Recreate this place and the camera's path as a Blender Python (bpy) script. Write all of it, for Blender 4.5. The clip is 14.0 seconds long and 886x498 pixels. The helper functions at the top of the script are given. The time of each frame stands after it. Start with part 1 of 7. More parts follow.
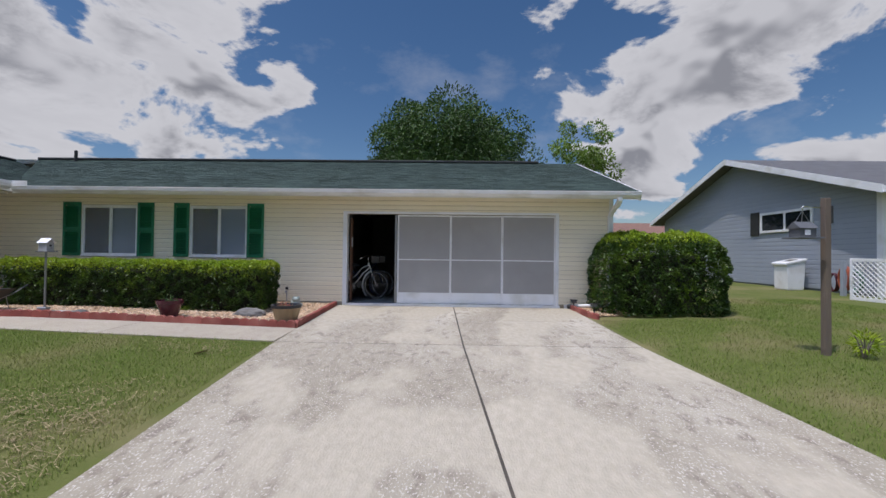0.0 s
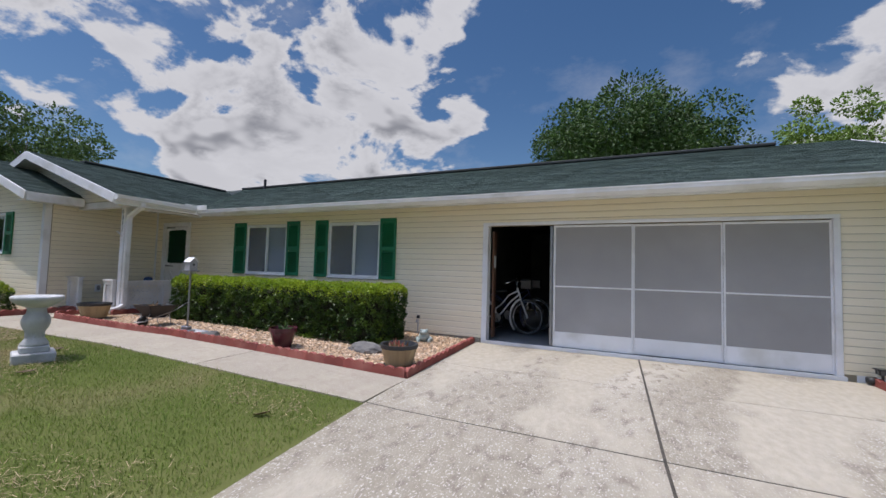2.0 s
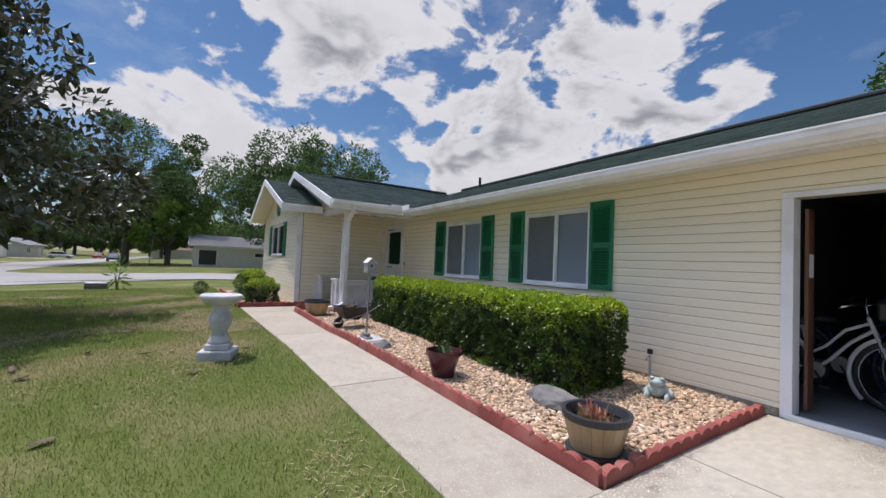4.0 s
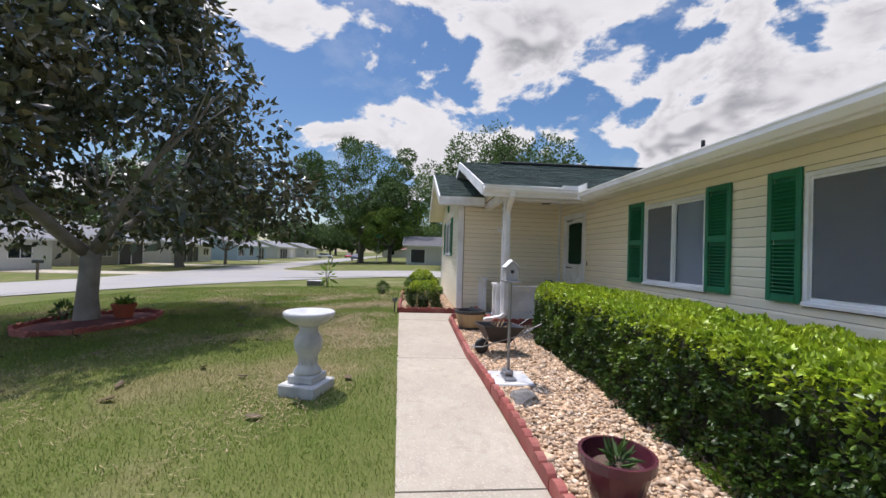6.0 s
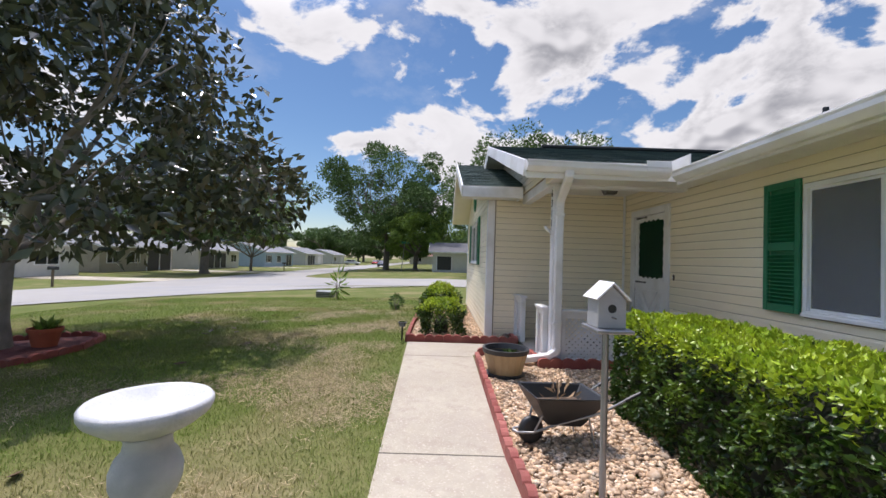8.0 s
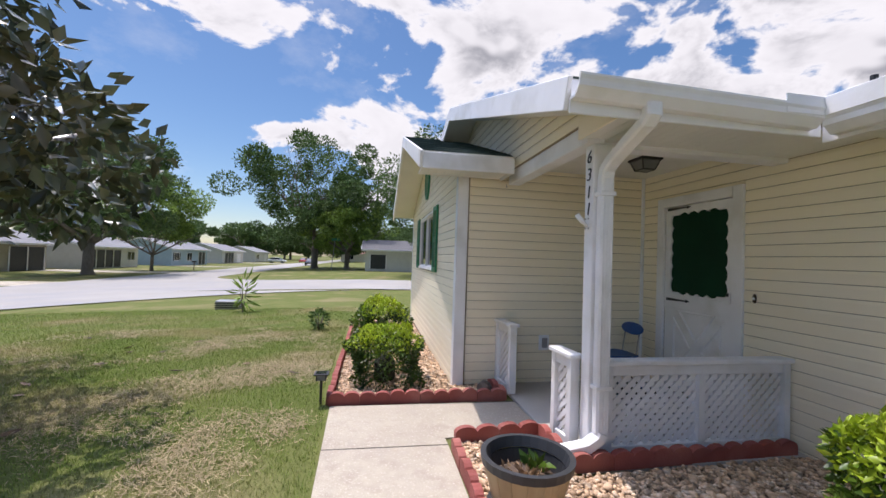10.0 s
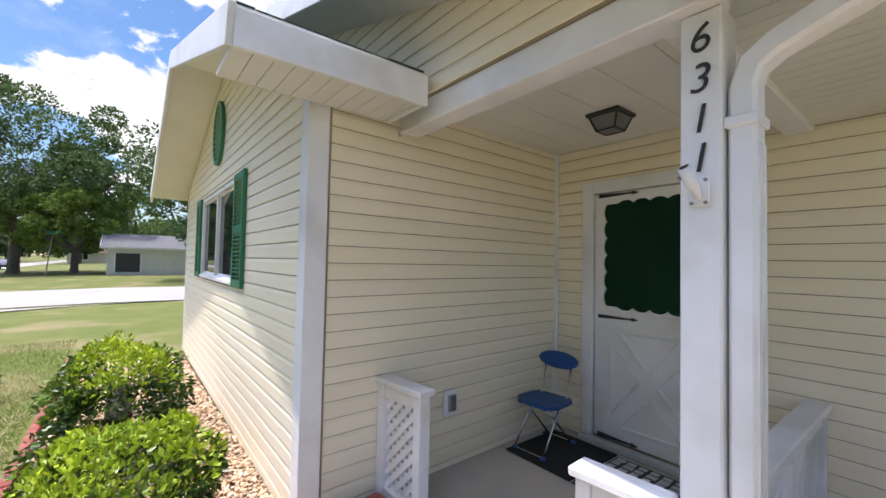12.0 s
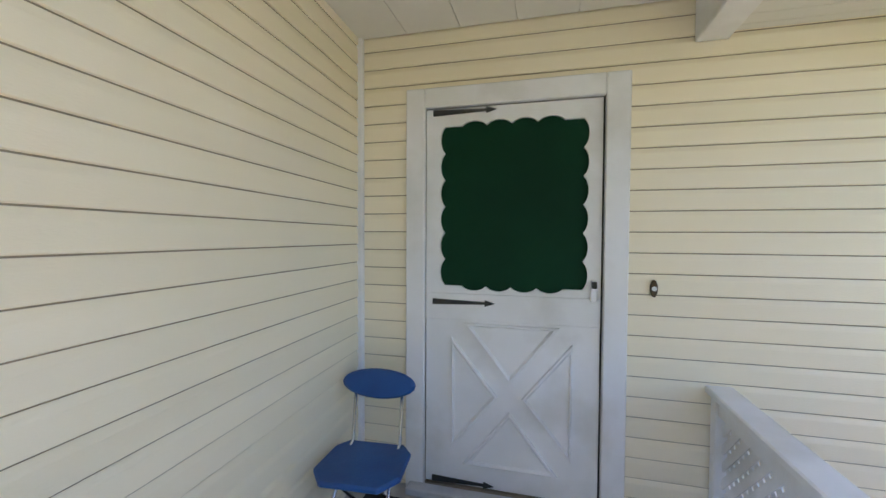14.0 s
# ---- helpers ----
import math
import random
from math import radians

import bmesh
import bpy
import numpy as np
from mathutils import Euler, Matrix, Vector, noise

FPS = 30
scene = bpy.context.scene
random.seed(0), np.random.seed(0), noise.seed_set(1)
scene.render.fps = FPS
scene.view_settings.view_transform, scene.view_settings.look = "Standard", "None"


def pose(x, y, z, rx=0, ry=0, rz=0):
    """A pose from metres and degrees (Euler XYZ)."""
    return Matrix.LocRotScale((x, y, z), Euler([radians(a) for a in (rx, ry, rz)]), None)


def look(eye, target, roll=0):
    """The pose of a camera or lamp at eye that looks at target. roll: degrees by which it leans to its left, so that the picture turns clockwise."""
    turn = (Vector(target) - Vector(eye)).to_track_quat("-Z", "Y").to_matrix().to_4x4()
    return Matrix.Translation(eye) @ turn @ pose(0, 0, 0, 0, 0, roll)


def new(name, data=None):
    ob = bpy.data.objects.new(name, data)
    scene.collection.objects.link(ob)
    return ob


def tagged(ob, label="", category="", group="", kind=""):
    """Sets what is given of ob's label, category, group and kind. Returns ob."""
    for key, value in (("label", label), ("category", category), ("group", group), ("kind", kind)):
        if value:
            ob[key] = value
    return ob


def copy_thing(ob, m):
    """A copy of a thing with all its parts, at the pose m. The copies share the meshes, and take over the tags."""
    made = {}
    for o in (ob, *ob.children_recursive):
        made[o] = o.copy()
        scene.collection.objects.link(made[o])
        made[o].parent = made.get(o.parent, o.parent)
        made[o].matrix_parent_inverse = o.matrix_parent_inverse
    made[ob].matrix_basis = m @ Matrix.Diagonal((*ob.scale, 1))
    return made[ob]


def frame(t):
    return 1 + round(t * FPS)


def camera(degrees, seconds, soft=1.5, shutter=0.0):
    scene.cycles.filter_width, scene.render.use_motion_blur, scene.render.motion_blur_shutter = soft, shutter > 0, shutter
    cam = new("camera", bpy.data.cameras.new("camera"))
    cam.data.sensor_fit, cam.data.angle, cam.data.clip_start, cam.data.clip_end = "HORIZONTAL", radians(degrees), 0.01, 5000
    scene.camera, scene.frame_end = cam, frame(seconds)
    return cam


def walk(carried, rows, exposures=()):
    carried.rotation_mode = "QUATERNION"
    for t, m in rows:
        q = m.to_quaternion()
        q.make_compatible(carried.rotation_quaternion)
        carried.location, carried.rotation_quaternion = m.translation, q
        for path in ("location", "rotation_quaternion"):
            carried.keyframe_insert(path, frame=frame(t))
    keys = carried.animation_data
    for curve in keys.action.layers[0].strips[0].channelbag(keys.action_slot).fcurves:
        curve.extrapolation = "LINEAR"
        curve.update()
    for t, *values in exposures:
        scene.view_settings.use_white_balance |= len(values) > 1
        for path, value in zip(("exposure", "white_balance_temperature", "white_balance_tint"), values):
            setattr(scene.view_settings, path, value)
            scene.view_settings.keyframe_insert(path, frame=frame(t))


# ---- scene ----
cam = camera(95.3, 14.0)
PATH = [
    (0, (2.312, -9.067, 1.101), (2.277, -7.068, 1.133), 0.7),
    (0.5, (2.384, -8.483, 1.146), (2.214, -6.491, 1.206), 0.8),
    (1, (2.383, -7.925, 1.18), (2.031, -5.958, 1.263), 1.0),
    (1.5, (2.384, -7.371, 1.208), (1.798, -5.461, 1.309), 1.2),
    (2, (2.266, -6.847, 1.204), (1.429, -5.033, 1.311), 1.6),
    (2.5, (2.155, -6.299, 1.196), (1.054, -4.633, 1.301), 1.8),
    (3, (1.946, -5.729, 1.178), (0.609, -4.245, 1.286), 2.3),
    (3.5, (1.709, -5.259, 1.2), (0.175, -3.979, 1.294), 2.4),
    (4, (1.458, -4.785, 1.249), (-0.238, -3.729, 1.327), 2.5),
    (4.2, (1.33, -4.604, 1.292), (-0.425, -3.646, 1.355), 2.2),
    (6.3, (-0.592, -3.349, 1.36), (-2.591, -3.291, 1.388), 1.9),
    (6.5, (-0.816, -3.306, 1.369), (-2.815, -3.288, 1.4), 2.0),
    (7, (-1.343, -3.236, 1.397), (-3.343, -3.276, 1.42), 2.0),
    (7.5, (-1.893, -3.206, 1.373), (-3.892, -3.236, 1.417), 2.0),
    (9.8, (-4.766, -3.355, 1.508), (-6.746, -3.076, 1.545), 1.7),
    (10, (-4.988, -3.365, 1.5), (-6.96, -3.036, 1.55), 1.9),
    (10.5, (-5.62, -3.376, 1.502), (-7.559, -2.888, 1.565), 1.7),
    (11, (-6.219, -3.383, 1.494), (-8.09, -2.681, 1.563), 1.7),
    (11.5, (-6.806, -3.335, 1.543), (-8.557, -2.369, 1.602), 1.5),
    (12, (-7.277, -3.239, 1.559), (-8.849, -2.003, 1.625), 1.2),
    (12.5, (-7.73, -3.051, 1.548), (-9.053, -1.553, 1.617), 1.0),
    (12.9, (-8.072, -2.904, 1.551), (-9.166, -1.23, 1.59), 1.1),
    (13, (-8.115, -2.847, 1.551), (-9.172, -1.15, 1.58), 0.8),
    (13.5, (-8.39, -2.562, 1.512), (-9.163, -0.718, 1.486), 0.7),
    (14, (-8.573, -2.159, 1.483), (-9.079, -0.225, 1.424), 0.3),
]
walk(cam, [(t, look(eye, target, roll)) for t, eye, target, roll in PATH], [(0, -0.1, 6350, 15), (2.5, 0.05, 6400, 15), (4, 0.22, 6450, 16), (7, 0.47, 6600, 15), (10, 0.6, 6550, 18), (11, 0.8, 6550, 18), (12, 1.1, 6550, 18), (12.6, 1.36, 6500, 17), (13.2, 1.68, 6350, 16), (14, 2.0, 6150, 16)])

# ---- world, sun, exposure ----
SUN_EL, SUN_AZ = 70.0, 230.0
world = bpy.data.worlds.new("sky")
scene.world = world
world.use_nodes = True
wt = world.node_tree
wt.nodes.clear()


def wnode(kind, **kw):
    n = wt.nodes.new(kind)
    for k, v in kw.items():
        n.inputs[k.replace("_", " ")].default_value = v
    return n


sky = wt.nodes.new("ShaderNodeTexSky")
sky.sky_type, sky.sun_disc = "NISHITA", False
sky.sun_elevation, sky.sun_rotation = radians(SUN_EL), radians(SUN_AZ)
sky.air_density, sky.dust_density, sky.ozone_density = 1.0, 0.6, 2.0
tc = wt.nodes.new("ShaderNodeTexCoord")
sep = wt.nodes.new("ShaderNodeSeparateXYZ")
wt.links.new(tc.outputs["Generated"], sep.inputs[0])


def wmath(op, a, b=None, clamp=False):
    n = wt.nodes.new("ShaderNodeMath")
    n.operation, n.use_clamp = op, clamp
    for i, v in enumerate((a, b)):
        if v is None:
            continue
        if isinstance(v, (int, float)):
            n.inputs[i].default_value = v
        else:
            wt.links.new(v, n.inputs[i])
    return n.outputs[0]


# cumulus layer: noise on a high flat sheet, seen in perspective
zz = wmath("ADD", wmath("MAXIMUM", sep.outputs[2], 0.0), 0.62)
comb = wt.nodes.new("ShaderNodeCombineXYZ")
wt.links.new(wmath("DIVIDE", sep.outputs[0], zz), comb.inputs[0])
wt.links.new(wmath("DIVIDE", sep.outputs[1], zz), comb.inputs[1])
wt.links.new(wmath("MULTIPLY", sep.outputs[2], 1.2), comb.inputs[2])


def wnoise(scale, detail, offset, rough=0.55, pull=1.0, warp=0.0):
    """Cloud noise on the sheet; pull below 1 reads it nearer to the zenith, where the sun stands."""
    mp = wt.nodes.new("ShaderNodeMapping")
    mp.inputs["Location"].default_value, mp.inputs["Scale"].default_value = offset, (pull, pull, pull)
    wt.links.new(comb.outputs[0], mp.inputs[0])
    n = wt.nodes.new("ShaderNodeTexNoise")
    n.inputs["Scale"].default_value, n.inputs["Detail"].default_value, n.inputs["Roughness"].default_value = scale, detail, rough
    n.inputs["Distortion"].default_value = warp
    wt.links.new(mp.outputs[0], n.inputs[0])
    return n.outputs[0]


def wrange(v, a, b, lo=0.0, hi=1.0, smooth=True):
    r = wt.nodes.new("ShaderNodeMapRange")
    if smooth:
        r.interpolation_type = "SMOOTHSTEP"
    r.inputs[1].default_value, r.inputs[2].default_value, r.inputs[3].default_value, r.inputs[4].default_value = a, b, lo, hi
    wt.links.new(v, r.inputs[0])
    return r.outputs[0]


CLOUD_AT = (3.1, 1.7, 0.0)
puff = wnoise(4.1, 10.0, CLOUD_AT, 0.56, 1.0, 0.25)
sunward = wnoise(4.1, 3.0, CLOUD_AT, 0.5, 0.955, 0.25)
here = wnoise(4.1, 3.0, CLOUD_AT, 0.5, 1.0, 0.25)
wisp = wnoise(4.0, 6.0, (9.0, 4.0, 1.0), 0.62)
# where the large clouds and the clear gaps stand: way, spread, weight
LOBES = [((-0.63, 0.71, 0.31), 0.06, 1.0), ((-0.39, 0.83, 0.40), 0.02, 0.8), ((-0.26, 0.89, 0.38), 0.008, 0.7), ((0.49, 0.78, 0.40), 0.035, 1.4), ((0.64, 0.67, 0.38), 0.05, 1.3), ((0.43, 0.88, 0.18), 0.004, 1.0),
         ((0.0, 0.90, 0.43), 0.045, -1.7), ((0.57, 0.78, 0.25), 0.012, -1.2), ((-0.48, 0.75, 0.46), 0.006, -1.0), ((-0.83, 0.29, 0.48), 0.014, 1.1), ((-0.92, 0.11, 0.38), 0.03, 0.9), ((-0.75, 0.55, 0.35), 0.05, 1.0),
         ((-0.63, 0.57, 0.52), 0.012, -1.2), ((-0.91, -0.12, 0.41), 0.010, -0.9), ((-0.90, -0.25, 0.36), 0.012, 0.7), ((-0.82, -0.37, 0.44), 0.03, -1.2), ((-0.94, 0.02, 0.2), 0.01, 0.8)]
total = wmath("MULTIPLY", wmath("ADD", puff, -0.535), 2.1)
for way, spread, weight in LOBES:
    dp = wt.nodes.new("ShaderNodeVectorMath")
    dp.operation = "DOT_PRODUCT"
    dp.inputs[1].default_value = Vector(way).normalized()
    wt.links.new(tc.outputs["Generated"], dp.inputs[0])
    total = wmath("ADD", total, wrange(dp.outputs["Value"], 1 - spread * 1.6, 1.0, 0.0, weight * 0.15))
amount = wmath("MAXIMUM", wrange(total, 0.01, 0.12), wrange(wisp, 0.54, 0.85, 0.0, 0.35, False))
# thick parts are grey below; sides turned to the sun stay white
lit = wrange(wmath("SUBTRACT", here, sunward), -0.05, 0.05)
thick = wrange(total, 0.08, 0.40)
ccol = wt.nodes.new("ShaderNodeMix")
ccol.data_type = "RGBA"
ccol.inputs[6].default_value, ccol.inputs[7].default_value = (5.8, 5.9, 6.05, 1), (2.5, 2.6, 2.85, 1)
wt.links.new(wmath("MULTIPLY", thick, wmath("SUBTRACT", 1.0, wmath("MULTIPLY", lit, 0.85))), ccol.inputs[0])
skymix = wt.nodes.new("ShaderNodeMix")
skymix.data_type = "RGBA"
wt.links.new(amount, skymix.inputs[0])
deep = wt.nodes.new("ShaderNodeHueSaturation")
deep.inputs["Saturation"].default_value, deep.inputs["Value"].default_value = 1.22, 0.80
wt.links.new(sky.outputs[0], deep.inputs["Color"])
wt.links.new(deep.outputs[0], skymix.inputs[6])
wt.links.new(ccol.outputs[2], skymix.inputs[7])
bg = wnode("ShaderNodeBackground", Strength=0.105)
# the bright haze round the sun
sdot = wt.nodes.new("ShaderNodeVectorMath")
sdot.operation = "DOT_PRODUCT"
sdot.inputs[1].default_value = (math.sin(radians(SUN_AZ)) * math.cos(radians(SUN_EL)), math.cos(radians(SUN_AZ)) * math.cos(radians(SUN_EL)), math.sin(radians(SUN_EL)))
wt.links.new(tc.outputs["Generated"], sdot.inputs[0])
haze = wt.nodes.new("ShaderNodeMapRange")
haze.interpolation_type = "SMOOTHSTEP"
haze.inputs[1].default_value, haze.inputs[2].default_value, haze.inputs[3].default_value, haze.inputs[4].default_value = 0.73, 1.0, 1.0, 6.5
wt.links.new(sdot.outputs["Value"], haze.inputs[0])
glow = wt.nodes.new("ShaderNodeVectorMath")
glow.operation = "SCALE"
wt.links.new(skymix.outputs[2], glow.inputs[0])
wt.links.new(haze.outputs[0], glow.inputs["Scale"])
wt.links.new(glow.outputs[0], bg.inputs[0])
wo = wt.nodes.new("ShaderNodeOutputWorld")
wt.links.new(bg.outputs[0], wo.inputs[0])

sun = new("sun", bpy.data.lights.new("sun", "SUN"))
sun.data.energy, sun.data.angle, sun.data.color = 2.9, radians(0.6), (1.0, 0.96, 0.9)
az, el = radians(SUN_AZ), radians(SUN_EL)
sun.matrix_world = look((0, 0, 30), (-30 * math.sin(az) * math.cos(el), -30 * math.cos(az) * math.cos(el), 30 - 30 * math.sin(el)))


# ---- materials ----
def mat(name, c1, c2=None, scale=6.0, rough=0.6, bump=0.0, bscale=60.0, metal=0.0, fine=0.25, rnd=0.0, island=0.0, c3=None, s3=0.7, speck=None, spec=0.5, stretch=(1, 1, 1), alpha=1.0, trans=0.0, sub=0.0, emit=0.0, worn=None):
    """A surface whose colour drifts at two scales between c1 and c2, with stains of c3 and a fine relief."""
    m = bpy.data.materials.new(name)
    m.use_nodes = True
    nt = m.node_tree
    bs = nt.nodes["Principled BSDF"]
    c2 = c2 or tuple(min(1, v * 0.86) for v in c1)
    geo = nt.nodes.new("ShaderNodeNewGeometry")
    mp = nt.nodes.new("ShaderNodeMapping")
    mp.inputs["Scale"].default_value = stretch
    nt.links.new(geo.outputs["Position"], mp.inputs[0])

    def noi(sc, det=3.0):
        n = nt.nodes.new("ShaderNodeTexNoise")
        n.inputs["Scale"].default_value, n.inputs["Detail"].default_value = sc, det
        nt.links.new(mp.outputs[0], n.inputs[0])
        return n.outputs[0]

    def rng(v, a, b):
        r = nt.nodes.new("ShaderNodeMapRange")
        r.inputs[1].default_value, r.inputs[2].default_value = a, b
        nt.links.new(v, r.inputs[0])
        return r.outputs[0]

    def mixc(f, a, b):
        x = nt.nodes.new("ShaderNodeMix")
        x.data_type = "RGBA"
        if isinstance(f, float):
            x.inputs[0].default_value = f
        else:
            nt.links.new(f, x.inputs[0])
        for s, v in ((6, a), (7, b)):
            if isinstance(v, tuple):
                x.inputs[s].default_value = (*v, 1)
            else:
                nt.links.new(v, x.inputs[s])
        return x.outputs[2]

    col = mixc(rng(noi(scale), 0.32, 0.68), c1, c2)
    col = mixc(rng(noi(scale * 9), 0.3, 0.7), col, mixc(fine, col, c2))
    if c3:
        col = mixc(rng(noi(s3, 5.0), 0.5, 0.72), col, c3)
    if speck:
        col = mixc(rng(noi(speck[1], 6.0), 0.52, 0.66), col, speck[0])
        col = mixc(rng(noi(speck[2], 2.0), 0.56, 0.70), col, speck[3])
    if worn:
        col = mixc(rng(noi(worn[1], 7.0), 0.50, 0.56), col, mixc(rng(noi(worn[1] * 22), 0.3, 0.7), worn[0], c1))
    if rnd or island:
        hs = nt.nodes.new("ShaderNodeHueSaturation")
        if rnd:
            oi = nt.nodes.new("ShaderNodeObjectInfo")
            src, amt = oi.outputs["Random"], rnd
        else:
            src, amt = geo.outputs["Random Per Island"], island
        r = nt.nodes.new("ShaderNodeMapRange")
        r.inputs[3].default_value, r.inputs[4].default_value = 1 - amt, 1 + amt
        nt.links.new(src, r.inputs[0])
        nt.links.new(r.outputs[0], hs.inputs["Value"])
        nt.links.new(col, hs.inputs["Color"])
        col = hs.outputs[0]
    nt.links.new(col, bs.inputs["Base Color"])
    bs.inputs["Roughness"].default_value, bs.inputs["Metallic"].default_value = rough, metal
    bs.inputs["Specular IOR Level"].default_value = spec
    bs.inputs["Alpha"].default_value = alpha
    bs.inputs["Transmission Weight"].default_value = trans
    if emit:
        bs.inputs["Emission Color"].default_value, bs.inputs["Emission Strength"].default_value = (*c1, 1), emit
    if bump:
        bp = nt.nodes.new("ShaderNodeBump")
        bp.inputs["Strength"].default_value, bp.inputs["Distance"].default_value = bump, 0.01
        nt.links.new(noi(bscale, 4.0), bp.inputs["Height"])
        nt.links.new(bp.outputs[0], bs.inputs["Normal"])
    if sub:
        tr = nt.nodes.new("ShaderNodeBsdfTranslucent")
        nt.links.new(col, tr.inputs[0])
        mx = nt.nodes.new("ShaderNodeMixShader")
        mx.inputs[0].default_value = sub
        out = nt.nodes["Material Output"]
        nt.links.new(bs.outputs[0], mx.inputs[1])
        nt.links.new(tr.outputs[0], mx.inputs[2])
        nt.links.new(mx.outputs[0], out.inputs[0])
    return m


M_SIDING = mat("cream_vinyl", (0.90, 0.82, 0.645), (0.88, 0.79, 0.585), 1.2, 0.42, 0.15, 120, rnd=0.025, stretch=(0.5, 0.5, 2))
M_WHITE = mat("white_paint", (0.86, 0.86, 0.87), (0.80, 0.80, 0.80), 3.0, 0.4, 0.08, 90, c3=(0.66, 0.65, 0.61), s3=2.2)
M_SOFFIT = mat("white_soffit", (0.78, 0.77, 0.72), (0.72, 0.71, 0.66), 2.0, 0.5, 0.1, 80)
M_GREEN = mat("green_shutter", (0.015, 0.20, 0.095), (0.01, 0.15, 0.07), 3.0, 0.45, 0.1, 90)
M_SHINGLE = mat("green_shingle", (0.072, 0.102, 0.09), (0.05, 0.072, 0.065), 4.0, 0.95, 0.8, 160, island=0.28, c3=(0.075, 0.11, 0.095), s3=0.6, spec=0.2)
M_DARKRIDGE = mat("roof_vent_black", (0.03, 0.035, 0.035), None, 4.0, 0.8)
M_SCREEN = mat("grey_screen", (0.36, 0.35, 0.34), (0.33, 0.32, 0.31), 2.0, 0.7, 0.3, 500, c3=(0.40, 0.39, 0.38), s3=1.0)
M_CONC = mat("driveway_concrete", (0.41, 0.365, 0.285), (0.305, 0.268, 0.205), 0.8, 0.9, 0.9, 70, fine=0.9, rnd=0.03, c3=(0.50, 0.455, 0.37), s3=0.6, speck=((0.25, 0.215, 0.17), 11.0, 75.0, (0.62, 0.57, 0.50)), spec=0.2, stretch=(1.0, 0.55, 1.0), worn=((0.485, 0.435, 0.345), 0.75))
M_WALK = mat("walk_concrete", (0.455, 0.405, 0.32), (0.375, 0.33, 0.258), 1.5, 0.9, 0.6, 70, fine=0.8, rnd=0.04, c3=(0.36, 0.31, 0.25), s3=1.3, speck=((0.36, 0.31, 0.245), 7.0, 60.0, (0.49, 0.43, 0.35)), spec=0.2)
M_PORCH = mat("porch_concrete", (0.50, 0.475, 0.43), (0.44, 0.415, 0.375), 1.6, 0.75, 0.2, 90, fine=0.4, c3=(0.40, 0.375, 0.335), s3=1.1, spec=0.3)
M_JOINT = mat("joint_dirt", (0.09, 0.075, 0.06), (0.05, 0.045, 0.035), 8.0, 0.95)
M_ROAD = mat("pale_asphalt", (0.34, 0.32, 0.29), (0.29, 0.275, 0.25), 0.4, 0.95, 0.3, 60, fine=0.5, c3=(0.27, 0.265, 0.26), s3=0.25)
M_LAWN = mat("lawn_soil", (0.085, 0.115, 0.025), (0.13, 0.14, 0.045), 1.3, 0.95, 0.7, 60, fine=0.6, c3=(0.22, 0.185, 0.095), s3=0.55, spec=0.1)
M_GRASS = mat("grass_blade", (0.125, 0.205, 0.03), (0.185, 0.24, 0.05), 0.9, 0.7, 0.0, island=0.35, c3=(0.31, 0.265, 0.12), s3=0.55, sub=0.3, spec=0.2)
M_EDGE = mat("red_edging", (0.32, 0.085, 0.065), (0.24, 0.06, 0.05), 5.0, 0.85, 0.4, 90, rnd=0.15, c3=(0.38, 0.14, 0.11), s3=2.5)
M_STONE = mat("river_gravel", (0.56, 0.39, 0.25), (0.45, 0.30, 0.18), 14.0, 0.75, 0.2, 90, island=0.45, c3=(0.68, 0.57, 0.44), s3=16.0)
M_BEDSOIL = mat("gravel_bed", (0.42, 0.30, 0.20), (0.24, 0.17, 0.12), 22.0, 0.9, 0.8, 45, fine=0.8)
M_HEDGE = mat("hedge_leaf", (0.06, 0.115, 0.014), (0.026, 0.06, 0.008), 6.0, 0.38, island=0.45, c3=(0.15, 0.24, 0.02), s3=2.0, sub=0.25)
# yellow of new growth, brightened as if sunlit
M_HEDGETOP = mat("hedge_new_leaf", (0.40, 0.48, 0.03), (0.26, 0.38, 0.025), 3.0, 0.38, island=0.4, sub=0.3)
M_TWIGSHADE = mat("hedge_inside", (0.03, 0.03, 0.015), (0.015, 0.018, 0.008), 9.0, 0.95, 0.6, 30)
M_BARK = mat("grey_bark", (0.20, 0.175, 0.14), (0.12, 0.10, 0.08), 6.0, 0.95, 0.9, 30, stretch=(1, 1, 0.35))
M_PALEBARK = mat("pale_grey_bark", (0.33, 0.30, 0.265), (0.22, 0.20, 0.175), 5.0, 0.95, 0.7, 40)
M_MAG = mat("magnolia_leaf", (0.062, 0.085, 0.042), (0.095, 0.105, 0.06), 1.2, 0.22, island=0.5, c3=(0.13, 0.10, 0.045), s3=1.4, sub=0.12)
M_OAK = mat("oak_leaf", (0.075, 0.145, 0.028), (0.045, 0.095, 0.02), 0.6, 0.6, island=0.45, sub=0.22)
M_LIGHTLEAF = mat("light_leaf", (0.21, 0.31, 0.055), (0.15, 0.24, 0.042), 0.7, 0.6, island=0.4, sub=0.3)
M_FARLEAF = mat("far_leaf", (0.105, 0.175, 0.05), (0.075, 0.13, 0.038), 0.3, 0.8, island=0.4, sub=0.2)
M_MULCH = mat("red_mulch", (0.17, 0.045, 0.04), (0.10, 0.03, 0.028), 12.0, 0.95, 0.9, 35, fine=0.8)
# dark tone carries the dimness of the garage and the rooms inside
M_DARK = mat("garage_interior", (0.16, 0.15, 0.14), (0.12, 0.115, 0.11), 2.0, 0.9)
M_GFLOOR = mat("garage_floor", (0.20, 0.22, 0.24), (0.14, 0.16, 0.18), 2.0, 0.5)
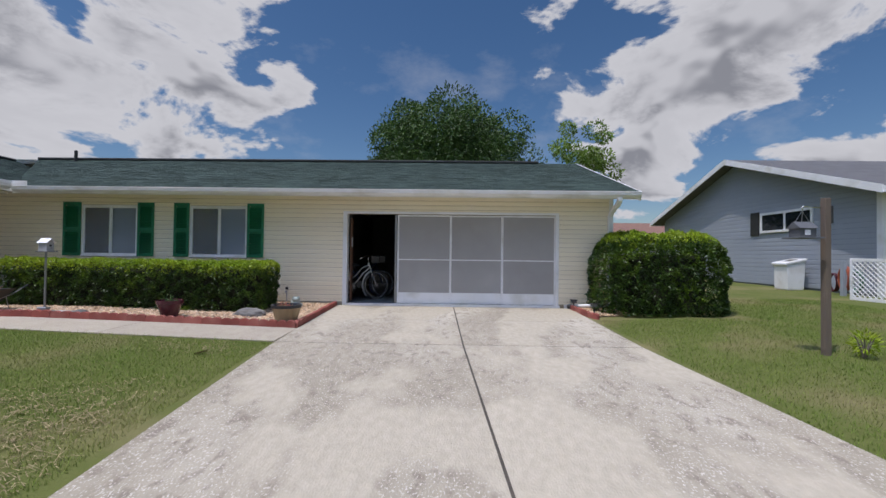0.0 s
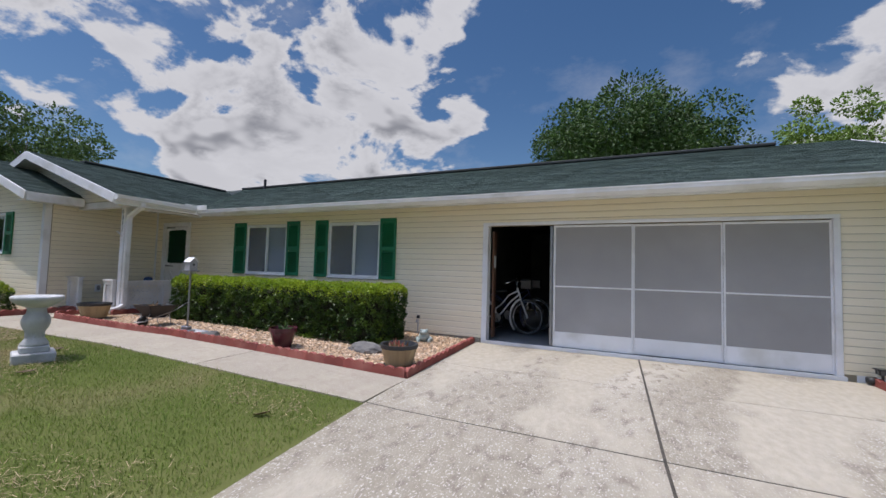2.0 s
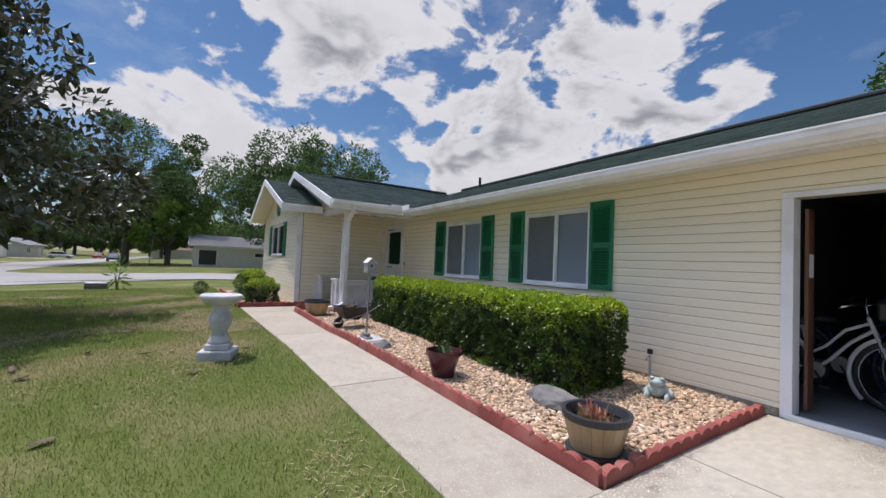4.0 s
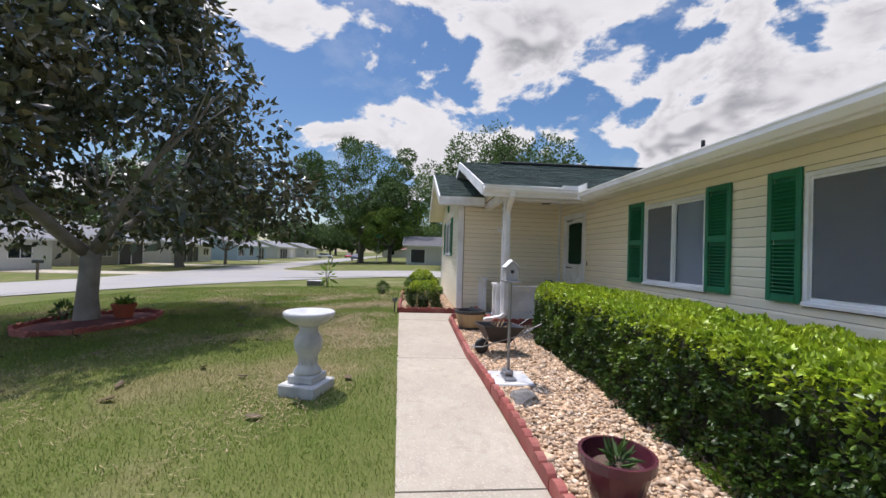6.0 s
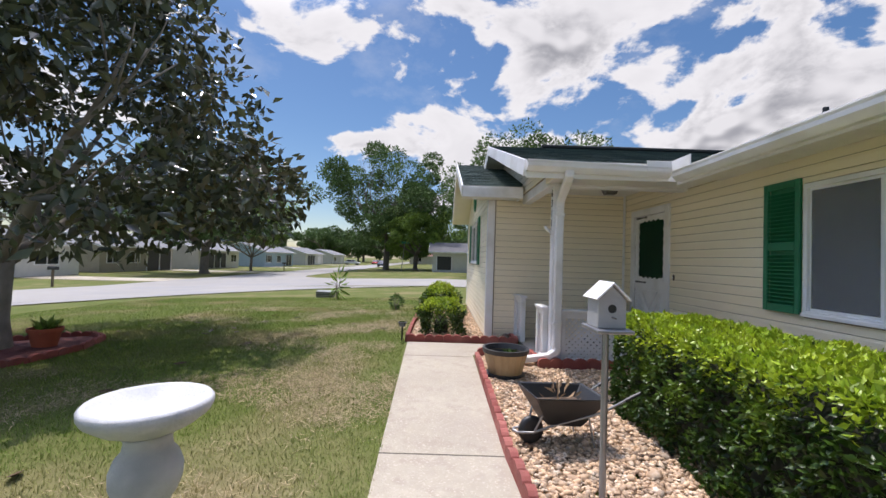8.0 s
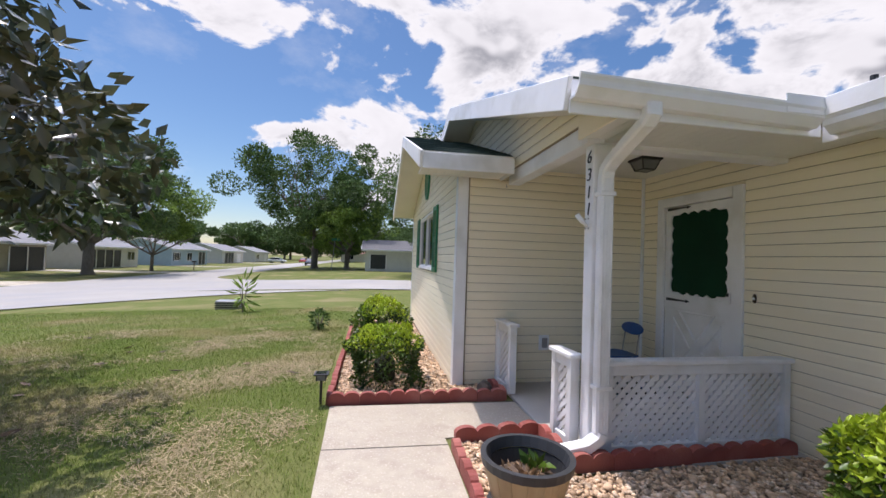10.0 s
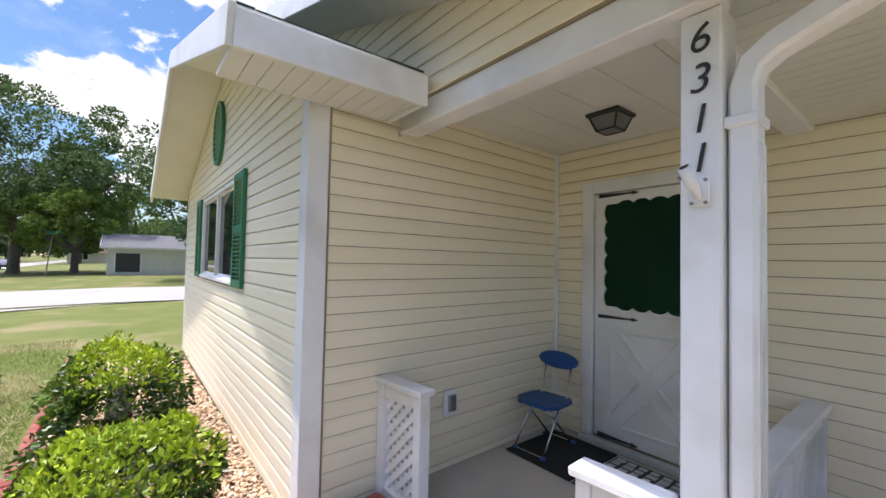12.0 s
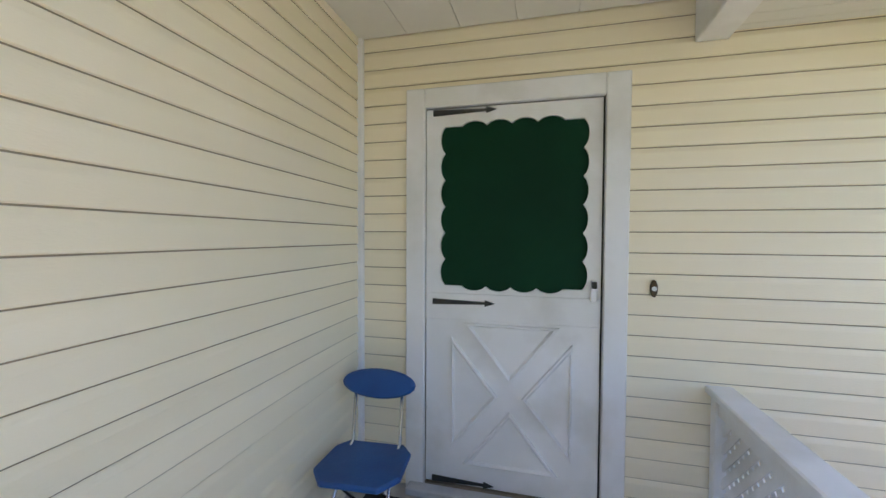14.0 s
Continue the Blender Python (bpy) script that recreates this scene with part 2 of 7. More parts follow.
M_BLACK = mat("black_plastic", (0.018, 0.018, 0.02), (0.03, 0.03, 0.03), 6.0, 0.45, 0.1, 80)
M_STEEL = mat("grey_steel", (0.35, 0.35, 0.36), (0.28, 0.28, 0.29), 6.0, 0.4, metal=0.8)
M_CHROME = mat("chrome", (0.75, 0.75, 0.76), (0.6, 0.6, 0.6), 6.0, 0.18, metal=1.0)
M_BLUE = mat("blue_plastic", (0.012, 0.085, 0.30), (0.01, 0.06, 0.22), 6.0, 0.4, 0.1, 60)
M_DOORGREEN = mat("dark_green_screen", (0.003, 0.040, 0.018), (0.002, 0.028, 0.013), 2.0, 0.6, spec=0.15)
M_STUCCO = mat("white_cement", (0.60, 0.60, 0.60), (0.46, 0.47, 0.48), 5.0, 0.85, 0.4, 70, c3=(0.34, 0.35, 0.36), s3=3.0)
M_WOOD = mat("weathered_wood", (0.20, 0.155, 0.115), (0.13, 0.10, 0.08), 5.0, 0.85, 0.6, 50, stretch=(1, 1, 0.2))
M_BARREL = mat("barrel_wood", (0.50, 0.385, 0.22), (0.36, 0.26, 0.14), 5.0, 0.7, 0.5, 50, stretch=(1, 1, 0.25), rnd=0.12)
M_ROCK = mat("grey_rock", (0.20, 0.19, 0.175), (0.11, 0.105, 0.10), 7.0, 0.9, 0.9, 30, c3=(0.30, 0.28, 0.25), s3=4.0)
M_PURPLE = mat("plum_glaze", (0.10, 0.022, 0.035), (0.06, 0.015, 0.022), 7.0, 0.25)
M_TERRA = mat("terracotta", (0.42, 0.10, 0.045), (0.33, 0.08, 0.04), 7.0, 0.8, 0.2, 60)
M_SOIL = mat("potting_soil", (0.13, 0.085, 0.055), (0.07, 0.048, 0.032), 25.0, 0.95, 0.9, 60)
M_GREYSIDE = mat("grey_siding", (0.34, 0.37, 0.42), (0.31, 0.34, 0.39), 1.2, 0.45, rnd=0.02)
# dark core paints the shade between the neighbour's boards
M_GREYCORE = mat("grey_underlay", (0.13, 0.14, 0.16), None, 2, 0.9)
# browner and darker than the boards: lap shadow put into the colour
M_LAPSHADE = mat("siding_underlay", (0.36, 0.30, 0.21), (0.29, 0.24, 0.17), 3, 0.9)
M_GREYROOF = mat("grey_shingle", (0.14, 0.14, 0.145), (0.10, 0.10, 0.105), 3.0, 0.95, 0.6, 60, island=0.2)
M_BROWNROOF = mat("brown_shingle", (0.23, 0.13, 0.095), (0.19, 0.105, 0.08), 3.0, 0.95)
M_BLIND = mat("white_blind", (0.86, 0.87, 0.90), (0.82, 0.83, 0.86), 2.0, 0.55, rnd=0.04)
M_DIM = mat("window_screen", (0.17, 0.175, 0.18), (0.15, 0.155, 0.16), 2.0, 0.6)


def glass(name):
    m = bpy.data.materials.new(name)
    m.use_nodes = True
    nt = m.node_tree
    nt.nodes.remove(nt.nodes["Principled BSDF"])
    tr, gl, mx, fr, pw, ad = (nt.nodes.new(k) for k in ("ShaderNodeBsdfTransparent", "ShaderNodeBsdfGlossy", "ShaderNodeMixShader", "ShaderNodeLayerWeight", "ShaderNodeMath", "ShaderNodeMath"))
    tr.inputs[0].default_value = (0.74, 0.77, 0.80, 1)
    gl.inputs["Roughness"].default_value = 0.01
    fr.inputs[0].default_value = 0.5
    pw.operation, ad.operation = "POWER", "MULTIPLY_ADD"
    pw.inputs[1].default_value, ad.inputs[1].default_value, ad.inputs[2].default_value = 4.5, 0.7, 0.025
    nt.links.new(fr.outputs["Facing"], pw.inputs[0])
    nt.links.new(pw.outputs[0], ad.inputs[0])
    nt.links.new(ad.outputs[0], mx.inputs[0])
    nt.links.new(tr.outputs[0], mx.inputs[1])
    nt.links.new(gl.outputs[0], mx.inputs[2])
    nt.links.new(mx.outputs[0], nt.nodes["Material Output"].inputs[0])
    return m


M_GLASS = glass("window_pane_glass")
M_DARKGLASS = mat("dark_glass", (0.015, 0.02, 0.025), None, 2.0, 0.03)


# ---- mesh helpers ----
def box(bm, x0, x1, y0, y1, z0, z1, m=None):
    v = [bm.verts.new(p) for p in ((x0, y0, z0), (x1, y0, z0), (x1, y1, z0), (x0, y1, z0), (x0, y0, z1), (x1, y0, z1), (x1, y1, z1), (x0, y1, z1))]
    if m is not None:
        for q in v:
            q.co = m @ q.co
    for f in ((0, 3, 2, 1), (4, 5, 6, 7), (0, 1, 5, 4), (1, 2, 6, 5), (2, 3, 7, 6), (3, 0, 4, 7)):
        bm.faces.new([v[i] for i in f])
    return v


def prism(bm, poly, a, b):
    """A polygon (list of 3D points) swept from offset a to offset b, closed."""
    a, b = Vector(a), Vector(b)
    p = [bm.verts.new(Vector(q) + a) for q in poly]
    r = [bm.verts.new(Vector(q) + b) for q in poly]
    n = len(poly)
    bm.faces.new(p)
    bm.faces.new(r[::-1])
    for i in range(n):
        bm.faces.new((p[i], r[i], r[(i + 1) % n], p[(i + 1) % n]))


def tube(bm, pts, radii, n=8, cap=True):
    pts = [Vector(p) for p in pts]
    if isinstance(radii, (int, float)):
        radii = [radii] * len(pts)
    rings, side = [], None
    for i, p in enumerate(pts):
        d = (pts[min(i + 1, len(pts) - 1)] - pts[max(i - 1, 0)]).normalized()
        if side is None:
            side = d.orthogonal().normalized()
        side = (side - d * side.dot(d)).normalized()
        up = d.cross(side)
        rings.append([bm.verts.new(p + (side * math.cos(k * math.tau / n) + up * math.sin(k * math.tau / n)) * radii[i]) for k in range(n)])
    for a, b in zip(rings, rings[1:]):
        for k in range(n):
            bm.faces.new((a[k], a[(k + 1) % n], b[(k + 1) % n], b[k]))
    if cap:
        bm.faces.new(rings[0][::-1])
        bm.faces.new(rings[-1])


def lathe(bm, prof, n=24, at=(0, 0, 0), ring_shape=False):
    """prof: (radius, height) from bottom to top; closed where the radius is 0."""
    rings = []
    for r, z in prof:
        if r < 1e-5:
            rings.append([bm.verts.new((at[0], at[1], at[2] + z))])
        else:
            rings.append([bm.verts.new((at[0] + r * math.cos(k * math.tau / n), at[1] + r * math.sin(k * math.tau / n), at[2] + z)) for k in range(n)])
    for a, b in zip(rings, rings[1:] + rings[:1] if ring_shape else rings[1:]):
        for k in range(n):
            q = [a[k % len(a)], a[(k + 1) % len(a)], b[(k + 1) % len(b)], b[k % len(b)]]
            u = list(dict.fromkeys(q))
            if len(u) > 2:
                bm.faces.new(u)
    for ring, flip in () if ring_shape else ((rings[0], True), (rings[-1], False)):
        if len(ring) > 2:
            bm.faces.new(ring[::-1] if flip else ring)


def part(name, bm, material, parent=None, label="", bevel=0.0, smooth=False):
    bmesh.ops.recalc_face_normals(bm, faces=bm.faces[:])
    if bevel:
        bmesh.ops.bevel(bm, geom=[e for e in bm.edges if len(e.link_faces) == 2 and e.calc_face_angle(0) > 0.6], offset=bevel, segments=1, affect="EDGES", clamp_overlap=True)
    me = bpy.data.meshes.new(name)
    bm.to_mesh(me)
    bm.free()
    me.materials.append(material)
    if smooth:
        me.polygons.foreach_set("use_smooth", [True] * len(me.polygons))
    ob = new(name, me)
    ob.parent = parent
    if label:
        tagged(ob, label)
    return ob


def bulk(name, co, loops, starts, material, parent=None, smooth=False):
    """A mesh from arrays that were worked out in code."""
    me = bpy.data.meshes.new(name)
    me.vertices.add(len(co))
    me.vertices.foreach_set("co", np.asarray(co, dtype=np.float32).ravel())
    me.loops.add(len(loops))
    me.loops.foreach_set("vertex_index", np.asarray(loops, dtype=np.int32))
    me.polygons.add(len(starts))
    me.polygons.foreach_set("loop_start", np.asarray(starts, dtype=np.int32))
    me.update(calc_edges=True)
    me.validate()
    me.materials.append(material)
    if smooth:
        me.polygons.foreach_set("use_smooth", [True] * len(me.polygons))
    ob = new(name, me)
    ob.parent = parent
    return ob


def empty(name, at=(0, 0, 0), rz=0.0):
    ob = new(name)
    ob.matrix_basis = pose(*at, 0, 0, rz)
    return ob


def B():
    return bmesh.new()


def boxpart(name, dims, material, parent=None, label="", bevel=0.004):
    bm = B()
    box(bm, *dims)
    return part(name, bm, material, parent, label, bevel)


def leaves(name, pts, nrm, size, material, parent=None, droop=0.0, slim=0.5, seed=1, jitter=0.9):
    """Folded kite-shaped leaves, one at each point, turned about the given normals."""
    rg = np.random.default_rng(seed)
    n = len(pts)
    d = rg.normal(size=(n, 3)) * jitter + nrm * 0.9
    d[:, 2] -= droop
    d /= np.linalg.norm(d, axis=1)[:, None] + 1e-9
    s = np.cross(d, rg.normal(size=(n, 3)))
    s /= np.linalg.norm(s, axis=1)[:, None] + 1e-9
    u = np.cross(s, d)
    L = size * rg.uniform(0.65, 1.25, size=(n, 1))
    mid = pts + d * L * 0.45
    co = np.empty((n, 4, 3))
    co[:, 0] = pts
    co[:, 1] = mid + s * L * slim * 0.5 + u * L * 0.12
    co[:, 2] = pts + d * L
    co[:, 3] = mid - s * L * slim * 0.5 + u * L * 0.12
    k = np.arange(n)[:, None] * 4
    loops = (k + np.array([0, 1, 2, 0, 2, 3])).ravel()
    return bulk(name, co.reshape(-1, 3), loops, np.arange(2 * n) * 3, material, parent)


# ---- plan ----
X_R, X_L = 5.92, -15.1           # main house ends
WX, WY = -9.54, -2.43            # wing: the side wall and the front wall
RIDGE_Y, RIDGE_Z, EAVE_Y, EAVE_Z = 3.80, 4.06, -0.52, 2.50


def lerp(v, *kn):
    return float(np.interp(v, [k[0] for k in kn], [k[1] for k in kn]))


def ground(x, y):
    """Height of the land."""
    w = lerp(x, (-4.5, 0.0), (0.2, 1.0))
    right = lerp(y, (-30, -0.85), (-20, -0.75), (-14, -0.53), (-9, -0.36), (-3.4, -0.155), (0, -0.05), (3, -0.03), (20, 0.1))
    left = lerp(y, (-30, -0.7), (-20, -0.55), (-9, -0.12), (-4, 0.025), (0, 0.03), (20, 0.05))
    left += lerp(x, (-28, -0.35), (-14, -0.05), (-9, 0.02), (-6, 0.0))
    right += lerp(x, (5, 0.0), (14, 0.18), (30, 0.25))
    return right * w + left * (1 - w)


def pave(x, y):
    """Height of the concrete's top."""
    return ground(x, y) + 0.02


def sheet(name, x0, x1, y0, y1, nx, ny, material, lift, fn=ground):
    xs, ys = np.linspace(x0, x1, nx + 1), np.linspace(y0, y1, ny + 1)
    co = [(x, y, fn(x, y) + lift) for y in ys for x in xs]
    loops = []
    for j in range(ny):
        for i in range(nx):
            a = j * (nx + 1) + i
            loops += [a, a + 1, a + nx + 2, a + nx + 1]
    return bulk(name, co, loops, np.arange(nx * ny) * 4, material, None, True)


# ---- land, street, paving ----
def graded(a, b, fine_a, fine_b, step):
    near = list(np.arange(fine_a, fine_b + 1e-6, step))
    lo = [fine_a - step * 1.35 ** k * 3 for k in range(0, 40)]
    hi = [fine_b + step * 1.35 ** k * 3 for k in range(0, 40)]
    return sorted([a] + [v for v in lo if v > a] + near + [v for v in hi if v < b] + [b])


gx, gy = graded(-900, 900, -30, 16, 0.5), graded(-900, 900, -26, 6, 0.5)
gco = [(x, y, ground(x, y)) for y in gy for x in gx]
gl = []
for j in range(len(gy) - 1):
    for i in range(len(gx) - 1):
        a = j * len(gx) + i
        gl += [a, a + 1, a + len(gx) + 1, a + len(gx)]
land = tagged(bulk("ground", gco, gl, np.arange(len(gl) // 4) * 4, M_LAWN, None, True), "mown lawn, green with dry straw patches", "lawn", kind="structure")


def ribbon(name, line, w, material, lift, label, thick=0.0):
    """A road along a line of points on the land."""
    co, loops = [], []
    for i, p in enumerate(line):
        q, r = line[max(i - 1, 0)], line[min(i + 1, len(line) - 1)]
        d = Vector((r[0] - q[0], r[1] - q[1])).normalized()
        for k in range(9):
            o = (k / 8 - 0.5) * w
            x, y = p[0] - d.y * o, p[1] + d.x * o
            co.append((x, y, ground(x, y) + lift + 0.03 * (1 - abs(k / 4 - 1))))
    for i in range(len(line) - 1):
        for k in range(8):
            a = i * 9 + k
            loops += [a, a + 9, a + 10, a + 1]
    return tagged(bulk(name, co, loops, np.arange(len(loops) // 4) * 4, material, None, True), label, "road", kind="structure")


ribbon("road", [(x, -21.0) for x in np.arange(-260, 121, 1.0)], 7.2, M_ROAD, 0.03, "pale grey asphalt street, worn and bleached")
ribbon("road_side", [(-32.7, y) for y in np.arange(-20, 140, 1.0)], 9.4, M_ROAD, 0.025, "pale grey asphalt side street")


def fillet(name, cx, cy, r, a0, a1, corner):
    """The rounded corner where the two streets meet."""
    bm = B()
    pts = [corner] + [(cx + r * math.cos(a), cy + r * math.sin(a)) for a in np.linspace(a0, a1, 14)]
    vs = [bm.verts.new((x, y, ground(x, y) + 0.035)) for x, y in pts]
    for i in range(1, len(vs) - 1):
        bm.faces.new((vs[0], vs[i], vs[i + 1]))
    tagged(part(name, bm, M_ROAD), "pale grey asphalt corner of the street", "road", kind="structure")


fillet("road_corner", -9.0, 1.6, 19.0, math.pi, 1.5 * math.pi, (-28.4, -17.8))
fillet("road_corner_far", -46.0, -8.8, 8.6, 1.5 * math.pi, 2 * math.pi, (-37.0, -17.8))


def slab(name, corners, parent, material, thick=0.1, nx=6, ny=8, fn=pave, lift=0.0):
    """A concrete slab between four plan corners, its top laid on the land, its rim slightly rounded."""
    bm = B()
    a, b, c, d = [Vector(p) for p in corners]
    top = []
    for j in range(ny + 1):
        row = []
        for i in range(nx + 1):
            u, v = i / nx, j / ny
            p = (a * (1 - u) + b * u) * (1 - v) + (d * (1 - u) + c * u) * v
            drop = 0.006 if i in (0, nx) or j in (0, ny) else 0.0
            row.append(bm.verts.new((p.x, p.y, fn(p.x, p.y) + lift - drop)))
        top.append(row)
    for j in range(ny):
        for i in range(nx):
            bm.faces.new((top[j][i], top[j][i + 1], top[j + 1][i + 1], top[j + 1][i]))
    rim = [top[0][i] for i in range(nx + 1)] + [top[j][nx] for j in range(1, ny + 1)] + [top[ny][i] for i in range(nx - 1, -1, -1)] + [top[j][0] for j in range(ny - 1, 0, -1)]
    low = [bm.verts.new(v.co - Vector((0, 0, thick))) for v in rim]
    for i in range(len(rim)):
        k = (i + 1) % len(rim)
        bm.faces.new((rim[i], low[i], low[k], rim[k]))
    return part(name, bm, material, parent)


drive = tagged(empty("driveway"), "pale weathered concrete driveway with dark joints", "driveway", kind="structure")
J = 0.012


def edge_l(y):
    return lerp(y, (-22, 0.3), (-14, 0.45), (-9.2, 0.26), (-6.7, 0.14), (-3.4, -0.12), (-2.6, -0.17), (0, -0.175))


def edge_r(y):
    return lerp(y, (-22, 6.3), (-14, 5.9), (-6.5, 5.32), (-3.4, 5.0), (0, 4.98))


def joint(y):
    return lerp(y, (-17.5, 3.2), (-9.2, 2.82), (-6.6, 2.69), (-3.4, 2.51), (0, 2.40))


cuts = [-0.06, -1.62, -3.41, -9.2, -14.0, -17.5]
for ya, yb in zip(cuts, cuts[1:]):
    mid, mid_b = joint(ya), joint(yb)
    g = J * 1.2 if ya != -1.62 and yb != -1.62 else J * 0.5
    slab("slab", ((edge_l(yb), yb + g, 0), (mid_b - J, yb + g, 0), (mid - J, ya - g, 0), (edge_l(ya), ya - g, 0)), drive, M_CONC)
    slab("slab", ((mid_b + J, yb + g, 0), (edge_r(yb), yb + g, 0), (edge_r(ya), ya - g, 0), (mid + J, ya - g, 0)), drive, M_CONC)
def filler(bm, a, b, w, n):
    """A strip of packed dirt low in a joint, from a to b in plan."""
    a, b = Vector(a), Vector(b)
    side_ = Vector((-(b - a).y, (b - a).x)).normalized() * w
    rows = [[bm.verts.new((p.x, p.y, pave(p.x, p.y) - 0.0085)) for p in (q - side_, q + side_)] for q in (a.lerp(b, k / n) for k in range(n + 1))]
    for p, q in zip(rows, rows[1:]):
        bm.faces.new((p[0], q[0], q[1], p[1]))


bm = B()
for y in cuts[1:-1]:
    filler(bm, (edge_l(y), y), (edge_r(y), y), 0.02, 24)
for ya, yb in zip(cuts, cuts[1:]):
    filler(bm, (joint(ya), ya), (joint(yb), yb), 0.018, 16)
part("joint_filler", bm, M_JOINT, drive)

walkway = tagged(empty("walkway"), "narrow concrete front path with grooved joints", "path", kind="structure")


def walk_l(x):
    return lerp(x, (-9.0, -3.74), (-5.4, -3.62), (-3.7, -3.55), (0, -3.42))


def walk_r(x):
    return lerp(x, (-9.0, -2.80), (-8.2, -2.75), (-5.3, -2.745), (-3.8, -2.655), (0, -2.54))


wc = [-0.14, -2.62, -5.33, -8.12, -9.0]
for xa, xb in zip(wc, wc[1:]):
    slab("slab", ((xb + 0.008, walk_l(xb), 0), (xa - 0.008, walk_l(xa), 0), (xa - 0.008, walk_r(xa), 0), (xb + 0.008, walk_r(xb), 0)), walkway, M_WALK, nx=10, ny=3)
slab("slab", ((-8.985, -2.835, 0), (-8.24, -2.795, 0), (-8.24, -1.90, 0), (-8.985, -1.90, 0)), walkway, M_WALK, nx=3, ny=3)
bm = B()
for x in wc[1:-1]:
    filler(bm, (x, walk_l(x)), (x, walk_r(x)), 0.016, 6)
filler(bm, (-8.99, -2.815), (-8.24, -2.775), 0.026, 4)
filler(bm, (-9.0, walk_l(-9.0)), (-9.0, -1.9), 0.014, 8)
part("joint_filler", bm, M_JOINT, walkway)
PORCH_Z = 0.075
porch = tagged(boxpart("porch_floor", (WX - 0.12, -7.62, -1.89, -0.004, -0.1, PORCH_Z), M_PORCH, None, bevel=0.006), "smooth grey concrete porch floor", "floor", kind="structure")
tagged(boxpart("garage_floor", (-0.7, 5.6, 0.0, 6.6, -0.2, 0.0), M_GFLOOR), "grey painted concrete garage floor", "floor", kind="structure")
tagged(boxpart("threshold", (-0.06, 4.76, -0.055, -0.002, -0.1, 0.012), M_WHITE), "white aluminium threshold rail of the garage", "threshold", kind="structure")

# ---- house: walls and siding ----
COURSE = 0.1016


def board_mesh(b0, b1, t0, t1, z0, z1):
    """A drop-lap board in the x-z plane facing -y: a flat face that falls back in its top quarter."""
    bm = B()
    h = z1 - z0
    lip, back = -0.018, -0.0095
    prof = [(0.0, 0.0), (lip + 0.005, 0.0), (lip, 0.003), (lip * 0.96, h * 0.70), (lip * 0.86, h * 0.78), (back, h - 0.005), (0.0, h - 0.005)]
    rings = []
    for e0, e1 in ((b0, t0), (b1, t1)):
        rings.append([bm.verts.new((e0 + (e1 - e0) * (z / h), y, z0 + z)) for y, z in prof])
    n = len(prof)
    bm.faces.new(rings[0])
    bm.faces.new(rings[1][::-1])
    for i in range(n):
        k = (i + 1) % n
        bm.faces.new((rings[0][i], rings[1][i], rings[1][k], rings[0][k]))
    return bm


def side(wall, x0, x1, z0, z1, holes, m, material, slope=None, course=COURSE, start=None):
    """Lap boards on a wall; holes: (x0, x1, z0, z1); slope: (peak x, peak z, fall) of a gable."""
    z = start if start is not None else z0
    cache = {}
    while z < z1 - 0.01:
        za, zb = max(z, z0), min(z + course, z1)
        xs = sorted({x0, x1, *[v for h in holes if h[2] < zb and h[3] > za for v in h[:2] if x0 < v < x1]})
        runs = []
        for a, b in zip(xs, xs[1:]):
            c, lo, hi = (a + b) / 2, za, zb
            for h in holes:
                if h[0] < c < h[1]:
                    if h[2] <= lo and h[3] >= hi:
                        lo = hi
                    elif h[2] <= lo < h[3]:
                        lo = h[3]
                    elif h[2] < hi <= h[3]:
                        hi = h[2]
            if hi - lo > 0.012:
                if runs and abs(runs[-1][1] - a) < 1e-6 and (runs[-1][2], runs[-1][3]) == (lo, hi):
                    runs[-1][1] = b
                else:
                    runs.append([a, b, lo, hi])
        for a, b, lo, hi in runs:
            ends = [a, b, a, b]
            if slope:
                px, pz, fall = slope
                for k, zz_ in ((0, lo), (2, hi)):
                    half = (pz - zz_) / fall
                    ends[k], ends[k + 1] = max(a, px - half), min(b, px + half)
                if ends[1] - ends[0] < 0.05:
                    continue
                if ends[3] < ends[2]:
                    ends[2] = ends[3] = (ends[2] + ends[3]) / 2
            ob = part("siding_board", board_mesh(ends[0], ends[1], ends[2], ends[3], lo, hi), material, wall)
            ob.matrix_basis = m
        z += course


def core(name, x0, x1, z0, z1, holes, m, label, depth=0.12, slope=None, material=None):
    """The wall behind the boards, with its openings cut through."""
    bm = B()
    xs = sorted({x0, x1, *[v for h in holes for v in h[:2] if x0 < v < x1]})
    for a, b in zip(xs, xs[1:]):
        hs = sorted((h[2], h[3]) for h in holes if h[0] < (a + b) / 2 < h[1])
        z = z0
        for lo, hi in hs + [(z1, z1)]:
            if lo - z > 0.005:
                box(bm, a, b, -0.008, depth, z, lo, m)
            z = hi
    if slope:
        px, pz, fall = slope
        prism(bm, [m @ Vector(p) for p in ((px - (pz - z1) / fall, -0.008, z1), (px + (pz - z1) / fall, -0.008, z1), (px, -0.008, pz))], (0, 0, 0), m.to_3x3() @ Vector((0, depth, 0)))
    return tagged(part(name, bm, material or M_LAPSHADE), label, "wall", kind="structure")


